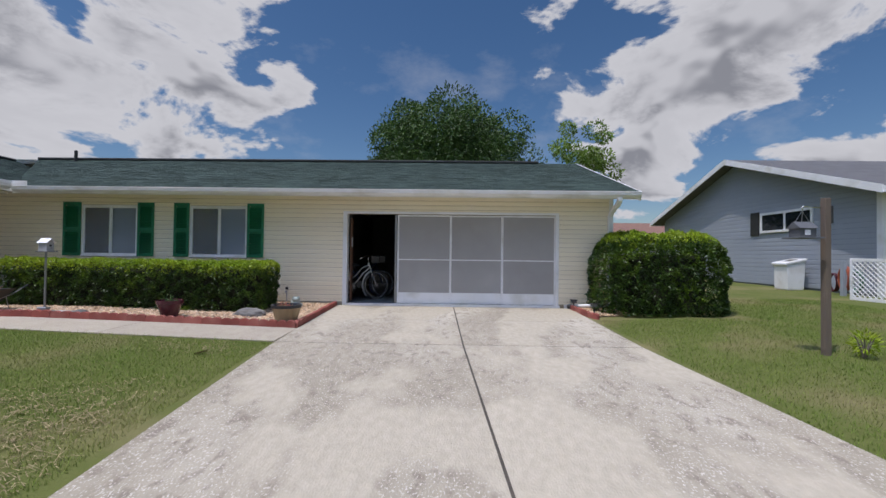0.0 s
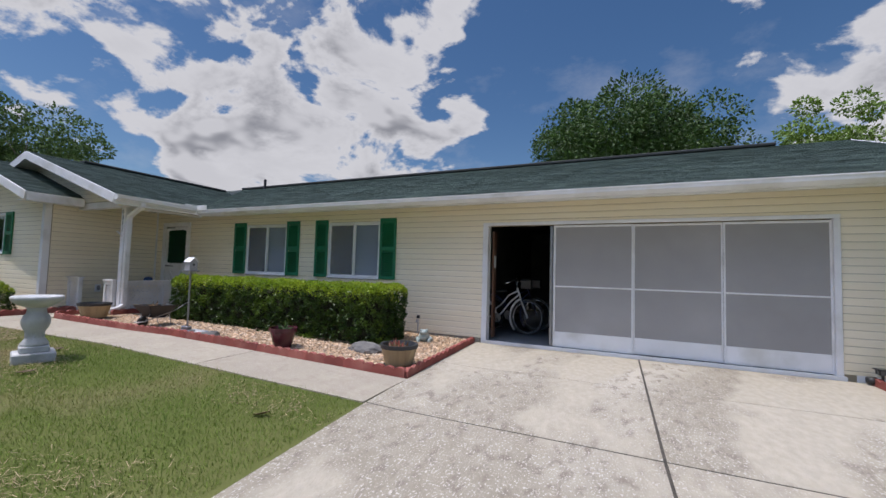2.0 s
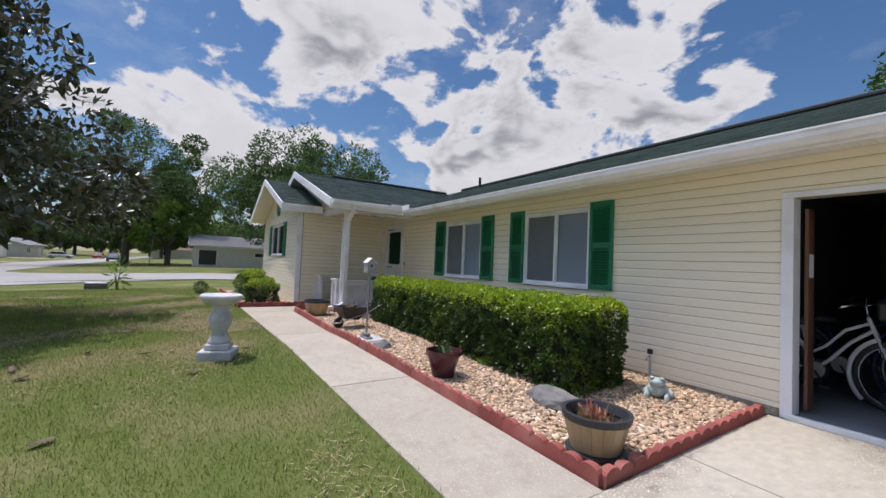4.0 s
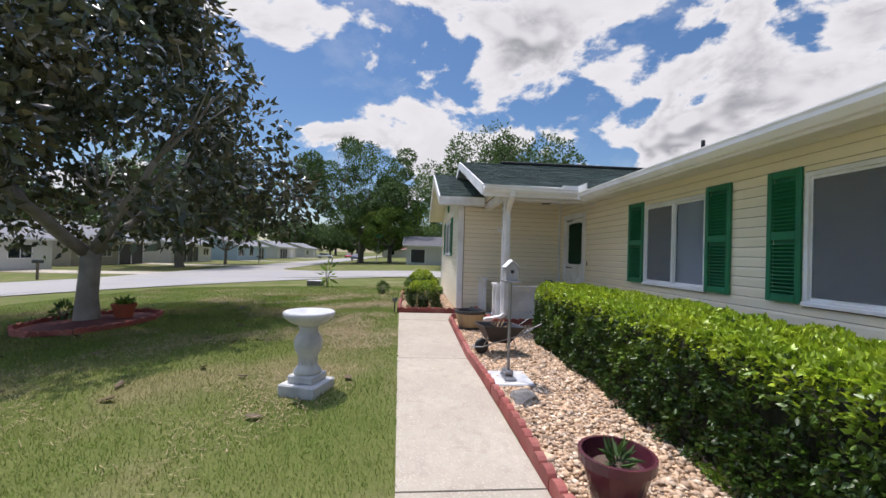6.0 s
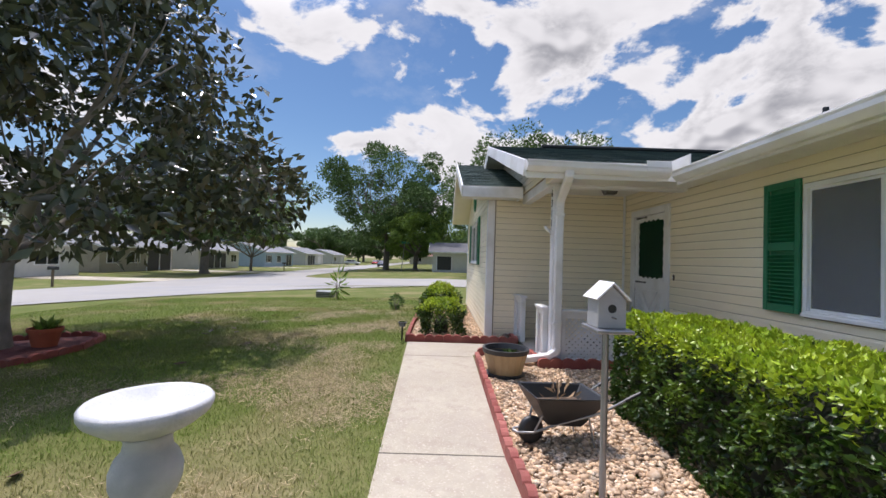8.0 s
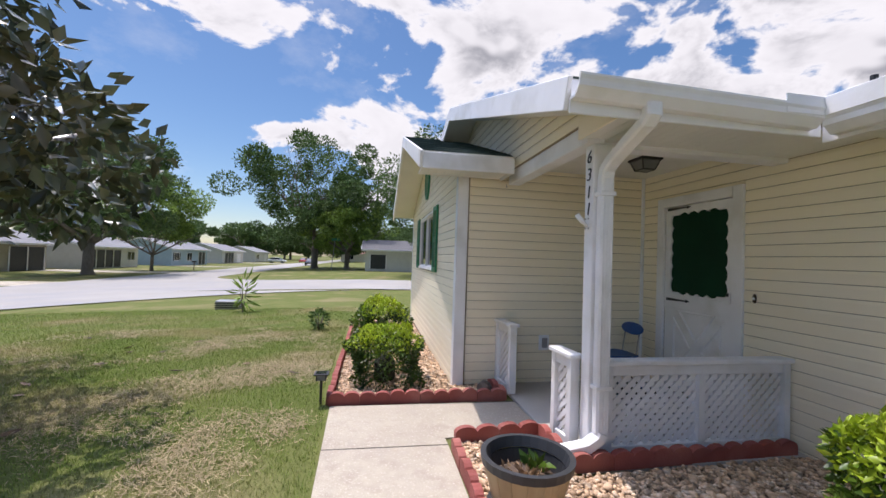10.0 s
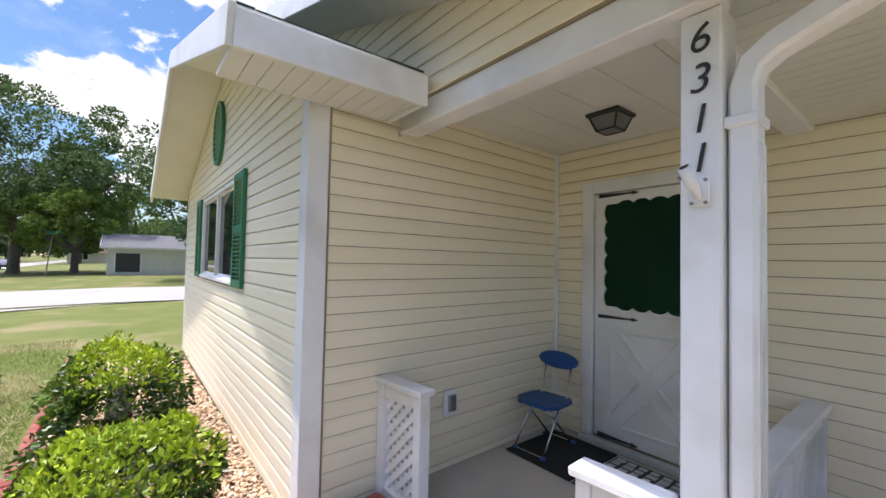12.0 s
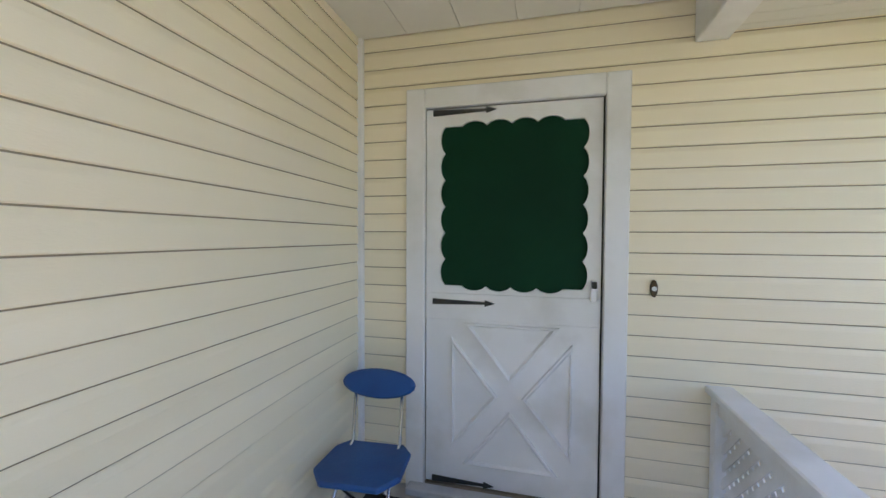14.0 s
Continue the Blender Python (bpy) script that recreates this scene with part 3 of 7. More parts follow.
W1, W2 = (-6.06, -4.815, 1.02, 2.14), (-3.57, -2.305, 1.02, 2.14)
DOOR = (-9.236, -8.308, 0.10, 2.185)
GAR = (-0.03, 4.72, -0.05, 2.02)
TOP = 2.62
SIDE_LABEL = "cream vinyl lap siding wall with white trim"
m0 = pose(0, 0, 0)
front_holes = [W1, W2, DOOR, GAR]
wall_front = core("wall_front", X_L, X_R, -0.1, TOP, front_holes, m0, SIDE_LABEL)
side(wall_front, WX - 0.09, X_R - 0.06, 0.04, TOP, [(h[0] - 0.03, h[1] + 0.03, h[2] - 0.04, h[3] + 0.03) for h in (W1, W2)] + [(DOOR[0] - 0.11, DOOR[1] + 0.115, 0, DOOR[3] + 0.108), (GAR[0] - 0.07, GAR[1] + 0.02, -0.1, GAR[3] + 0.058)], m0, M_SIDING, start=-0.0097)
# concrete stem wall under the boards
tagged(boxpart("baseboard", (-7.6, GAR[0] - 0.1, -0.012, -0.002, -0.15, 0.04), M_CONC), "low concrete stem wall under the siding", "wall base", kind="structure")
tagged(boxpart("baseboard_right", (GAR[1] + 0.14, X_R, -0.012, -0.002, -0.15, 0.04), M_WHITE), "white painted base strip under the siding", "wall base", kind="structure")
m_side = pose(WX - 0.105, 0, 0, 0, 0, 92)                  # local x runs along +y, faces +x
wall_wing_side = core("wall_wing_side", WY + 0.13, -0.005, -0.1, TOP, [], m_side, SIDE_LABEL)
side(wall_wing_side, WY + 0.075, -0.03, PORCH_Z, TOP, [], m_side, M_SIDING, start=0.02)
WING_PEAK, FALL = (-12.32, 3.62), 0.33
WWIN = (-13.35, -11.45, 1.34, 2.28)
m_wf = pose(0, WY, 0)
wall_wing_front = core("wall_wing_front", X_L, WX, -0.1, 2.62, [WWIN], m_wf, SIDE_LABEL, slope=(WING_PEAK[0], WING_PEAK[1], 0.36))
side(wall_wing_front, X_L + 0.05, WX - 0.09, 0.04, 3.6, [(WWIN[0] - 0.05, WWIN[1] + 0.05, WWIN[2] - 0.05, WWIN[3] + 0.05)], m_wf, M_SIDING, slope=(WING_PEAK[0], WING_PEAK[1] - 0.03, 0.36), start=0.04)
m_r = pose(X_R, 0, 0, 0, 0, 90)
wall_right = core("wall_right", 0.13, 7.6, -0.1, TOP, [], m_r, SIDE_LABEL)
wall_back = core("wall_back", X_L, X_R, -0.1, TOP, [], pose(0, 7.6, 0), SIDE_LABEL)
wall_left = core("wall_left", WY, 7.6, -0.1, TOP, [], pose(X_L - 0.12, 0, 0, 0, 0, 90), SIDE_LABEL)
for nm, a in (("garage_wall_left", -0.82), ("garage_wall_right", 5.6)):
    tagged(boxpart(nm, (a, a + 0.12, 0.14, 6.6, -0.1, 2.5), M_DARK), "garage side wall, dimness put into its dark grey", "wall", kind="structure")
tagged(boxpart("garage_wall_back", (-0.82, 5.72, 6.6, 6.72, -0.1, 2.5), M_DARK), "garage back wall, dimness put into its dark grey", "wall", kind="structure")
tagged(boxpart("garage_ceiling", (-0.82, 5.72, 0.14, 6.72, 2.5, 2.56), M_DARK), "garage ceiling, dimness put into its dark grey", "ceiling", kind="structure")
# corner boards
for nm, d in (("trim_wing_corner", (WX - 0.10, WX + 0.022, WY - 0.024, WY + 0.10, 0.02, 2.55)), ("trim_right_corner", (X_R - 0.07, X_R + 0.02, -0.022, 0.10, -0.06, 2.5)), ("trim_left_corner", (X_L - 0.02, X_L + 0.06, WY - 0.022, WY + 0.1, 0.02, 2.5)), ("trim_inside_corner", (WX - 0.095, WX - 0.06, -0.052, -0.018, PORCH_Z, 2.60))):
    tagged(boxpart(nm, d, M_WHITE), "white vinyl corner trim of the siding", "trim", kind="structure")


# ---- roofs ----
def roof_slope(name, eave0, eave1, ridge0, ridge1, label, thick=0.10, course=0.145, tab=0.31, seed=3, material=None, notch=None):
    """A roof plane with stepped shingle courses; a and b run along the eave, up to the ridge."""
    e0, e1, r0, r1 = [Vector(p) for p in (eave0, eave1, ridge0, ridge1)]
    nrm = (e1 - e0).cross(r0 - e0).normalized()
    if nrm.z < 0:
        nrm = -nrm
    bm = B()
    prism(bm, [e0, e1, r1, r0], (0, 0, 0), -nrm * thick)
    deck = part(name, bm, M_SOFFIT)
    tagged(deck, label, "roof", kind="structure")
    bm = B()
    bm.faces.new([bm.verts.new(q + nrm * 0.0006) for q in (e0, e1, r1, r0)])
    part("underlayment", bm, material or M_SHINGLE, deck)
    rg = random.Random(seed)
    rows = int((r0 - e0).length / course)
    co, loops = [], []
    for j in range(rows + 1):
        va, vb = min(j * course, (r0 - e0).length) / (r0 - e0).length, min((j + 1) * course + 0.01, (r0 - e0).length) / (r0 - e0).length
        if vb - va < 1e-4:
            continue
        L = (e0.lerp(r0, va) - e1.lerp(r1, va)).length
        n = max(1, int(L / tab))
        off = rg.random()
        cutsx = [0.0] + [min(max((k + off + rg.uniform(-0.2, 0.2)) / n, 0), 1) for k in range(n)] + [1.0]
        for ua, ub in zip(cutsx, cutsx[1:]):
            if ub - ua < 1e-4:
                continue
            g = 0.003 / max(L, 1)
            lift = rg.uniform(0.007, 0.014)
            p = [e0.lerp(r0, va).lerp(e1.lerp(r1, va), ua + g), e0.lerp(r0, va).lerp(e1.lerp(r1, va), ub - g), e0.lerp(r0, vb).lerp(e1.lerp(r1, vb), ub - g), e0.lerp(r0, vb).lerp(e1.lerp(r1, vb), ua + g)]
            k = len(co)
            co += [p[0] + nrm * 0.001, p[1] + nrm * 0.001, p[0] + nrm * lift, p[1] + nrm * lift, p[2] + nrm * 0.002, p[3] + nrm * 0.002]
            loops += [k, k + 1, k + 3, k + 2, k + 2, k + 3, k + 4, k + 5]
    sh = bulk("shingles", [tuple(c) for c in co], loops, np.arange(len(loops) // 4) * 4, material or M_SHINGLE, deck)
    tagged(sh, kind="stuff")
    return deck


PX, PZ, PEX, PY = -11.1, 3.84, -7.15, -2.29       # porch gable: ridge x and z, eave x, front
RL = "dark green asphalt shingle roof"
XE = 6.28
roof_slope("roof_front", (PEX, EAVE_Y, EAVE_Z), (XE, EAVE_Y, EAVE_Z), (PX, RIDGE_Y, RIDGE_Z), (XE, RIDGE_Y, RIDGE_Z), RL)
roof_slope("roof_front_far", (X_L - 0.3, EAVE_Y, EAVE_Z), (2 * PX - PEX, EAVE_Y, EAVE_Z), (X_L - 0.3, RIDGE_Y, RIDGE_Z), (PX, RIDGE_Y, RIDGE_Z), RL, course=0.4, tab=1)
roof_slope("roof_back", (XE, 2 * RIDGE_Y - EAVE_Y, EAVE_Z), (X_L - 0.3, 2 * RIDGE_Y - EAVE_Y, EAVE_Z), (XE, RIDGE_Y, RIDGE_Z), (X_L - 0.3, RIDGE_Y, RIDGE_Z), RL, course=0.6, tab=2)
roof_slope("roof_porch", (PEX, PY, 2.57), (PEX, 1.2, 2.57), (PX, PY, PZ), (PX, 3.2, PZ), RL)
roof_slope("roof_porch_far", (2 * PX - PEX, 1.2, 2.57), (2 * PX - PEX, PY, 2.57), (PX, 3.2, PZ), (PX, PY, PZ), RL, course=0.4, tab=1)
WE = 3.20
WPZ, WEZ, WFY = 3.70, 2.62, -2.92
roof_slope("roof_wing", (WING_PEAK[0] + WE, WFY, WEZ), (WING_PEAK[0] + WE, -1.95, WEZ), (WING_PEAK[0], WFY, WPZ), (WING_PEAK[0], -1.2, WPZ), RL)
roof_slope("roof_wing_far", (WING_PEAK[0] - WE, -1.0, WEZ), (WING_PEAK[0] - WE, WFY, WEZ), (WING_PEAK[0], -1.0, WPZ), (WING_PEAK[0], WFY, WPZ), RL)


def bar(name, a, b, w, h, material, label="", category="trim", kind="structure", parent=None, up=(0, 0, 1), bevel=0.004):
    """A straight rail from a to b, w wide and h high, centred on the line."""
    a, b = Vector(a), Vector(b)
    d = (b - a).normalized()
    s = d.cross(Vector(up)).normalized()
    u = s.cross(d)
    bm = B()
    prism(bm, [a + s * i * w / 2 + u * j * h / 2 for i, j in ((-1, -1), (1, -1), (1, 1), (-1, 1))], (0, 0, 0), b - a)
    ob = part(name, bm, material, parent, bevel=bevel)
    if label:
        tagged(ob, label, category, kind=kind)
    return ob


FL = "white aluminium fascia board under the roof edge"
bar("trim_porch_rake", (PX, PY - 0.012, PZ - 0.10), (PEX, PY - 0.012, 2.57 - 0.09), 0.03, 0.19, M_WHITE, FL)
bar("trim_porch_rake_far", (PX, PY - 0.013, PZ - 0.10), (2 * PX - PEX, PY - 0.013, 2.57 - 0.09), 0.03, 0.19, M_WHITE, FL)
bar("trim_wing_rake", (WING_PEAK[0], WFY - 0.012, WPZ - 0.09), (WING_PEAK[0] + WE, WFY - 0.012, WEZ - 0.09), 0.03, 0.18, M_WHITE, FL)
bar("trim_wing_rake_far", (WING_PEAK[0], WFY - 0.013, WPZ - 0.09), (WING_PEAK[0] - WE, WFY - 0.013, WEZ - 0.09), 0.03, 0.18, M_WHITE, FL)
bar("trim_wing_eave", (WING_PEAK[0] + WE, WFY, WEZ - 0.10), (WING_PEAK[0] + WE, -1.93, WEZ - 0.10), 0.03, 0.17, M_WHITE, FL)
bar("trim_right_rake", (XE + 0.014, EAVE_Y - 0.05, EAVE_Z - 0.11), (XE + 0.014, RIDGE_Y, RIDGE_Z - 0.09), 0.03, 0.19, M_WHITE, FL)
tagged(boxpart("trim_fascia", (PEX, XE, EAVE_Y - 0.02, EAVE_Y + 0.0, 2.33, 2.49), M_WHITE), FL, "trim", kind="structure")
tagged(boxpart("trim_porch_fascia", (PEX - 0.02, PEX, PY, EAVE_Y - 0.022, 2.37, 2.55), M_WHITE), FL, "trim", kind="structure")


def gutter(name, a, b, out, label):
    """A K-style gutter from a to b; out is the way it faces."""
    o, z = Vector(out), Vector((0, 0, 1))
    prof = [(0.0, 0.0), (0.055, -0.0), (0.105, 0.05), (0.108, 0.085), (0.118, 0.105), (0.118, 0.118), (0.106, 0.118), (0.10, 0.10), (0.095, 0.055), (0.05, 0.012), (0.008, 0.012), (0.008, 0.118), (0.0, 0.118)]
    bm = B()
    prism(bm, [Vector(a) + o * u + z * v for u, v in prof], (0, 0, 0), Vector(b) - Vector(a))
    return tagged(part(name, bm, M_WHITE), label, "gutter", kind="structure")


GL = "white aluminium rain gutter along the eave"
gutter("gutter_main", (PEX + 0.09, EAVE_Y - 0.022, 2.355), (XE, EAVE_Y - 0.022, 2.355), (0, -1, 0), GL)
gutter("gutter_porch", (PEX + 0.002, PY, 2.44), (PEX + 0.002, EAVE_Y - 0.13, 2.40), (1, 0, 0), GL)

# ---- soffits, porch ceiling, beams ----
def planks(name, x0, x1, y0, y1, z, step, along, material, label, category):
    bm = B()
    a0, a1 = (x0, x1) if along == "y" else (y0, y1)
    k = a0
    while k < a1 - 0.01:
        e = min(k + step, a1) - 0.004
        box(bm, *((k, e, y0, y1) if along == "y" else (x0, x1, k, e)), z, z + 0.012)
        k += step
    box(bm, x0, x1, y0, y1, z + 0.012, z + 0.02)
    return tagged(part(name, bm, material), label, category, kind="structure")


SL = "white ribbed vinyl soffit under the eave"
planks("soffit_main", PEX + 0.002, XE, EAVE_Y, -0.024, 2.405, 0.10, "y", M_SOFFIT, SL, "soffit")
planks("soffit_porch", -7.79, PEX - 0.021, -1.88, -0.024, 2.425, 0.09, "x", M_SOFFIT, SL, "soffit")
planks("soffit_wing", WX + 0.026, WING_PEAK[0] + WE, WFY, -1.98, 2.45, 0.09, "x", M_SOFFIT, SL, "soffit")
planks("porch_ceiling", WX - 0.10, -7.93, -1.72, -0.024, 2.60, 0.30, "y", M_SOFFIT, "white beadboard porch ceiling with narrow seams", "ceiling")
BL = "white boxed porch beam"
tagged(boxpart("beam_front", (WX + 0.04, -7.72, -1.86, -1.72, 2.39, 2.535), M_WHITE, bevel=0.006), BL, "beam", kind="structure")
tagged(boxpart("beam_side", (-7.93, -7.79, -1.718, -0.024, 2.39, 2.60), M_WHITE, bevel=0.006), BL, "beam", kind="structure")
m_g = pose(0, -1.87, 0)
gable_wall = core("wall_porch_gable", -13.5, -7.75, 2.536, 2.56, [], m_g, SIDE_LABEL, depth=0.06, slope=(PX, PZ - 0.15, 0.3215))
side(gable_wall, -13.5, -7.25, 2.54, 3.69, [], m_g, M_SIDING, slope=(PX, PZ - 0.145, 0.3215), start=2.54)


def rake_soffit(name, px, pz, ex, ez, y0, y1):
    """Ribbed soffit strip that climbs under a gable overhang."""
    bm = B()
    n = int(abs(ex - px) / 0.1)
    for k in range(n):
        a, b = k / n, (k + 0.94) / n
        for f0, f1, t_ in ((a, b, 0.012), (b, (k + 1) / n, 0.008)):
            xa, xb, za, zb = px + (ex - px) * f0, px + (ex - px) * f1, pz + (ez - pz) * f0, pz + (ez - pz) * f1
            prism(bm, [Vector(p) for p in ((xa, y0, za), (xb, y0, zb), (xb, y0, zb + t_), (xa, y0, za + t_))], (0, 0, 0), Vector((0, y1 - y0, 0)))
    return tagged(part(name, bm, M_SOFFIT), "white ribbed vinyl soffit under the gable overhang", "soffit", kind="structure")


bm = B()
prism(bm, [Vector(p) for p in ((-7.80, -1.894, 2.428), (PEX - 0.03, -1.894, 2.428), (PEX - 0.03, -1.894, 2.434), (-7.80, -1.894, 2.625))], (0, 0, 0), Vector((0, 0.022, 0)))
part("siding_return", bm, M_SIDING, gable_wall)
rake_soffit("soffit_porch_rake", PX, PZ - 0.165, PEX - 0.03, 2.57 - 0.148, PY + 0.006, -1.893)
rake_soffit("soffit_porch_rake_far", PX, PZ - 0.165, 2 * PX - PEX, 2.57 - 0.155, PY + 0.006, -1.893)
tagged(boxpart("trim_wing_eave_end", (WX + 0.06, WING_PEAK[0] + WE - 0.016, -1.975, -1.95, 2.43, 2.60), M_WHITE), FL, "trim", kind="structure")
# ridge caps, vent pipe, splash plates
for nm, d in (("ridge_vent", (-11.0, XE - 1.2, RIDGE_Y - 0.16, RIDGE_Y + 0.16, RIDGE_Z - 0.03, RIDGE_Z + 0.045)), ("ridge_vent_porch", (PX - 0.15, PX + 0.15, -1.2, 3.0, PZ - 0.03, PZ + 0.045))):
    tagged(boxpart(nm, d, M_DARKRIDGE, bevel=0.02), "black ridge vent strip on the shingle roof", "roof vent", kind="structure")
bm = B()
tube(bm, [(-9.5, 3.4, 3.8), (-9.5, 3.4, 4.26)], 0.045, 10)
tagged(part("vent_pipe", bm, M_BLACK), "black plumbing vent pipe on the shingle roof", "pipe")
sp = tagged(empty("splash_guard", (PEX, EAVE_Y, 2.46)), "white sheet metal splash guard on the gutter corner", "guard")
for d in ((0.10, 0.112, -0.42, -0.12, 0.0, 0.12), (0.11, 0.45, -0.145, -0.133, 0.0, 0.12)):
    boxpart("plate", d, M_WHITE, sp, bevel=0.003)


# ---- windows and shutters ----
def window(name, w, y, label, screen_left=True, dark=False):
    x0, x1, z0, z1 = w
    e = tagged(empty(name, (x0, y, z0)), label, "window", kind="structure")
    W, H = x1 - x0, z1 - z0
    f = 0.022
    bm = B()
    box(bm, -f, W + f, -0.03, 0.05, -f, 0.02)
    box(bm, -f, W + f, -0.03, 0.05, H - 0.02, H + f)
    box(bm, -f, 0.02, -0.03, 0.05, 0.02, H - 0.02)
    box(bm, W - 0.02, W + f, -0.03, 0.05, 0.02, H - 0.02)
    part("window_frame", bm, M_WHITE, e, bevel=0.004)
    boxpart("window_sill", (-f - 0.01, W + f + 0.01, -0.045, -0.031, -f - 0.01, -f + 0.025), M_WHITE, e)
    boxpart("mullion", (W / 2 - 0.016, W / 2 + 0.016, -0.02, 0.03, 0.021, H - 0.021), M_WHITE, e)
    for a, b, yy in ((0.02, W / 2 - 0.016, 0.005), (W / 2 + 0.016, W - 0.02, 0.018)):
        bm = B()
        for q in ((a, a + 0.016, 0.021, H - 0.021), (b - 0.016, b, 0.021, H - 0.021), (a + 0.016, b - 0.016, 0.021, 0.045), (a + 0.016, b - 0.016, H - 0.045, H - 0.021)):
            box(bm, q[0], q[1], yy - 0.008, yy + 0.012, q[2], q[3])
        part("sash", bm, M_WHITE, e)
        bm = B()
        box(bm, a + 0.012, b - 0.012, yy, yy + 0.004, 0.04, H - 0.04)
        p = part("pane", bm, M_DARKGLASS if dark else M_GLASS, e)
        p.visible_shadow = False
    if dark:
        # added dark sheet stands for the unlit room behind the panes
        boxpart("curtain", (0.0, W, 0.10, 0.115, 0.0, H), M_DARK, e)
        return e
    if screen_left:
        boxpart("insect_screen", (0.036, W / 2 - 0.016, -0.006, -0.003, 0.045, H - 0.045), M_SCRN, e, "grey insect screen")
    n = int(H / 0.026)
    slat = None
    for k in range(n):
        if slat is None:
            bm = B()
            box(bm, 0.02, W - 0.02, -0.0145, 0.0145, -0.0008, 0.0008)
            slat = part("blind_slat", bm, M_BLIND, e)
            ob = slat
        else:
            ob = new("blind_slat", slat.data)
            ob.parent = e
        ob.matrix_basis = pose(0, 0.045, 0.015 + k * 0.026, 104)
    # added dark sheet in place of the dim room behind the blind
    boxpart("curtain", (0.0, W, 0.105, 0.115, 0.0, H), M_DARK, e)
    return e


M_SCRN = mat("insect_screen_mesh", (0.24, 0.25, 0.26), None, 3.0, 0.7, alpha=0.5)
window("window_1", W1, 0, "white sliding window with grey insect screen and blinds")
window("window_2", W2, 0, "white sliding window with grey insect screen and blinds")
window("window_3", WWIN, WY, "white sliding window with dark reflecting panes", dark=True)


def shutter(x0, x1, z0, z1, y, group):
    e = tagged(empty("shutter", (x0, y - 0.021, z0)), "dark green louvered wooden-look window shutter", "shutter", group)
    W, H = x1 - x0, z1 - z0
    for a, b in ((0, 0.05), (W - 0.05, W)):
        boxpart("stile", (a, b, -0.03, 0.0, 0, H), M_GREEN, e)
    for a, b in ((0, 0.07), (H / 2 - 0.04, H / 2 + 0.04), (H - 0.07, H)):
        boxpart("rail", (0.051, W - 0.051, -0.028, 0.0, a, b), M_GREEN, e)
    me = None
    for lo, hi in ((0.07, H / 2 - 0.04), (H / 2 + 0.04, H - 0.07)):
        for k in range(int((hi - lo) / 0.036)):
            if me is None:
                bm = B()
                box(bm, 0.05, W - 0.05, -0.021, 0.021, -0.003, 0.003)
                ob = part("louver", bm, M_GREEN, e)
                me = ob.data
            else:
                ob = new("louver", me)
                ob.parent = e
            ob.matrix_basis = pose(0, -0.012, lo + 0.018 + k * 0.036, -38)
    boxpart("backing", (0.051, W - 0.051, 0.003, 0.006, 0.0, H), M_GREEN, e)
    return e


for a, b in ((-6.50, -6.095), (-4.785, -4.41), (-3.95, -3.605), (-2.275, -1.90)):
    shutter(a, b, 1.0, 2.22, 0, "shutters beside the front windows")
for a, b in ((-13.78, -13.42), (-11.36, -10.98)):
    shutter(a, b, 1.30, 2.32, WY, "shutters beside the gable window")
# oval gable vent
ov = tagged(empty("gable_vent", (-12.34, WY - 0.022, 2.94)), "dark green oval louvered gable vent", "vent")
bm = B()
R = [(0.27, 0.36), (0.22, 0.31)]
rings = []
for yy in (-0.035, 0.0):
    for rx, rz in R:
        rings.append([bm.verts.new((rx * math.cos(k * math.tau / 28), yy, rz * math.sin(k * math.tau / 28))) for k in range(28)])
for p, q in ((0, 1), (1, 3), (3, 2), (2, 0)):
    for k in range(28):
        bm.faces.new((rings[p][k], rings[p][(k + 1) % 28], rings[q][(k + 1) % 28], rings[q][k]))
part("rim", bm, M_GREEN, ov)
bm = B()
bm.faces.new([bm.verts.new((0.23 * math.cos(k * math.tau / 28), -0.003, 0.32 * math.sin(k * math.tau / 28))) for k in range(28)])
part("backing", bm, M_BLACK, ov)
for k in range(9):
    z = -0.26 + k * 0.065
    h = 0.22 * math.sqrt(max(0.0, 1 - (z / 0.31) ** 2))
    bm = B()
    box(bm, -h, h, -0.025, 0.025, -0.004, 0.004, pose(0, -0.018, z, -40))
    part("louver", bm, M_GREEN, ov)

# ---- garage opening: trim and sliding screens ----
gt = tagged(empty("garage_trim"), "white painted trim round the garage opening", "trim", kind="structure")
boxpart("jamb", (-0.10, -0.005, -0.03, 0.14, -0.04, 2.02), M_WHITE, gt)
boxpart("jamb", (4.665, 4.735, -0.03, 0.14, -0.04, 2.02), M_WHITE, gt)
boxpart("head", (-0.10, 4.735, -0.032, 0.14, 2.021, 2.075), M_WHITE, gt)
bounds = [1.135, 2.325, 3.485, 4.665]
for k in range(3):
    a, b, y = bounds[k], bounds[k + 1], 0.02 + 0.03 * (k % 2)
    s = tagged(empty("garage_screen", (a, y, 0.015)), "sliding white-framed garage screen with grey mesh", "screen door", "sliding garage screens")
    W, H = b - a, 1.995
    for u, v in ((0, 0.024), (W - 0.024, W)):
        boxpart("stile", (u, v, 0, 0.025, 0, H), M_WHITE, s)
    for u, v in ((H - 0.035, H), (0.985 - 0.012, 0.985 + 0.012)):
        boxpart("rail", (0.025, W - 0.025, 0.001, 0.024, u, v), M_WHITE, s)
    boxpart("kick_plate", (0.025, W - 0.025, 0.003, 0.022, 0, 0.245), M_WHITE, s)
    for u, v in ((0.245, 0.973), (0.997, H - 0.035)):
        boxpart("mesh", (0.025, W - 0.025, 0.009, 0.013, u, v), M_SCREEN, s, "grey privacy mesh", bevel=0)
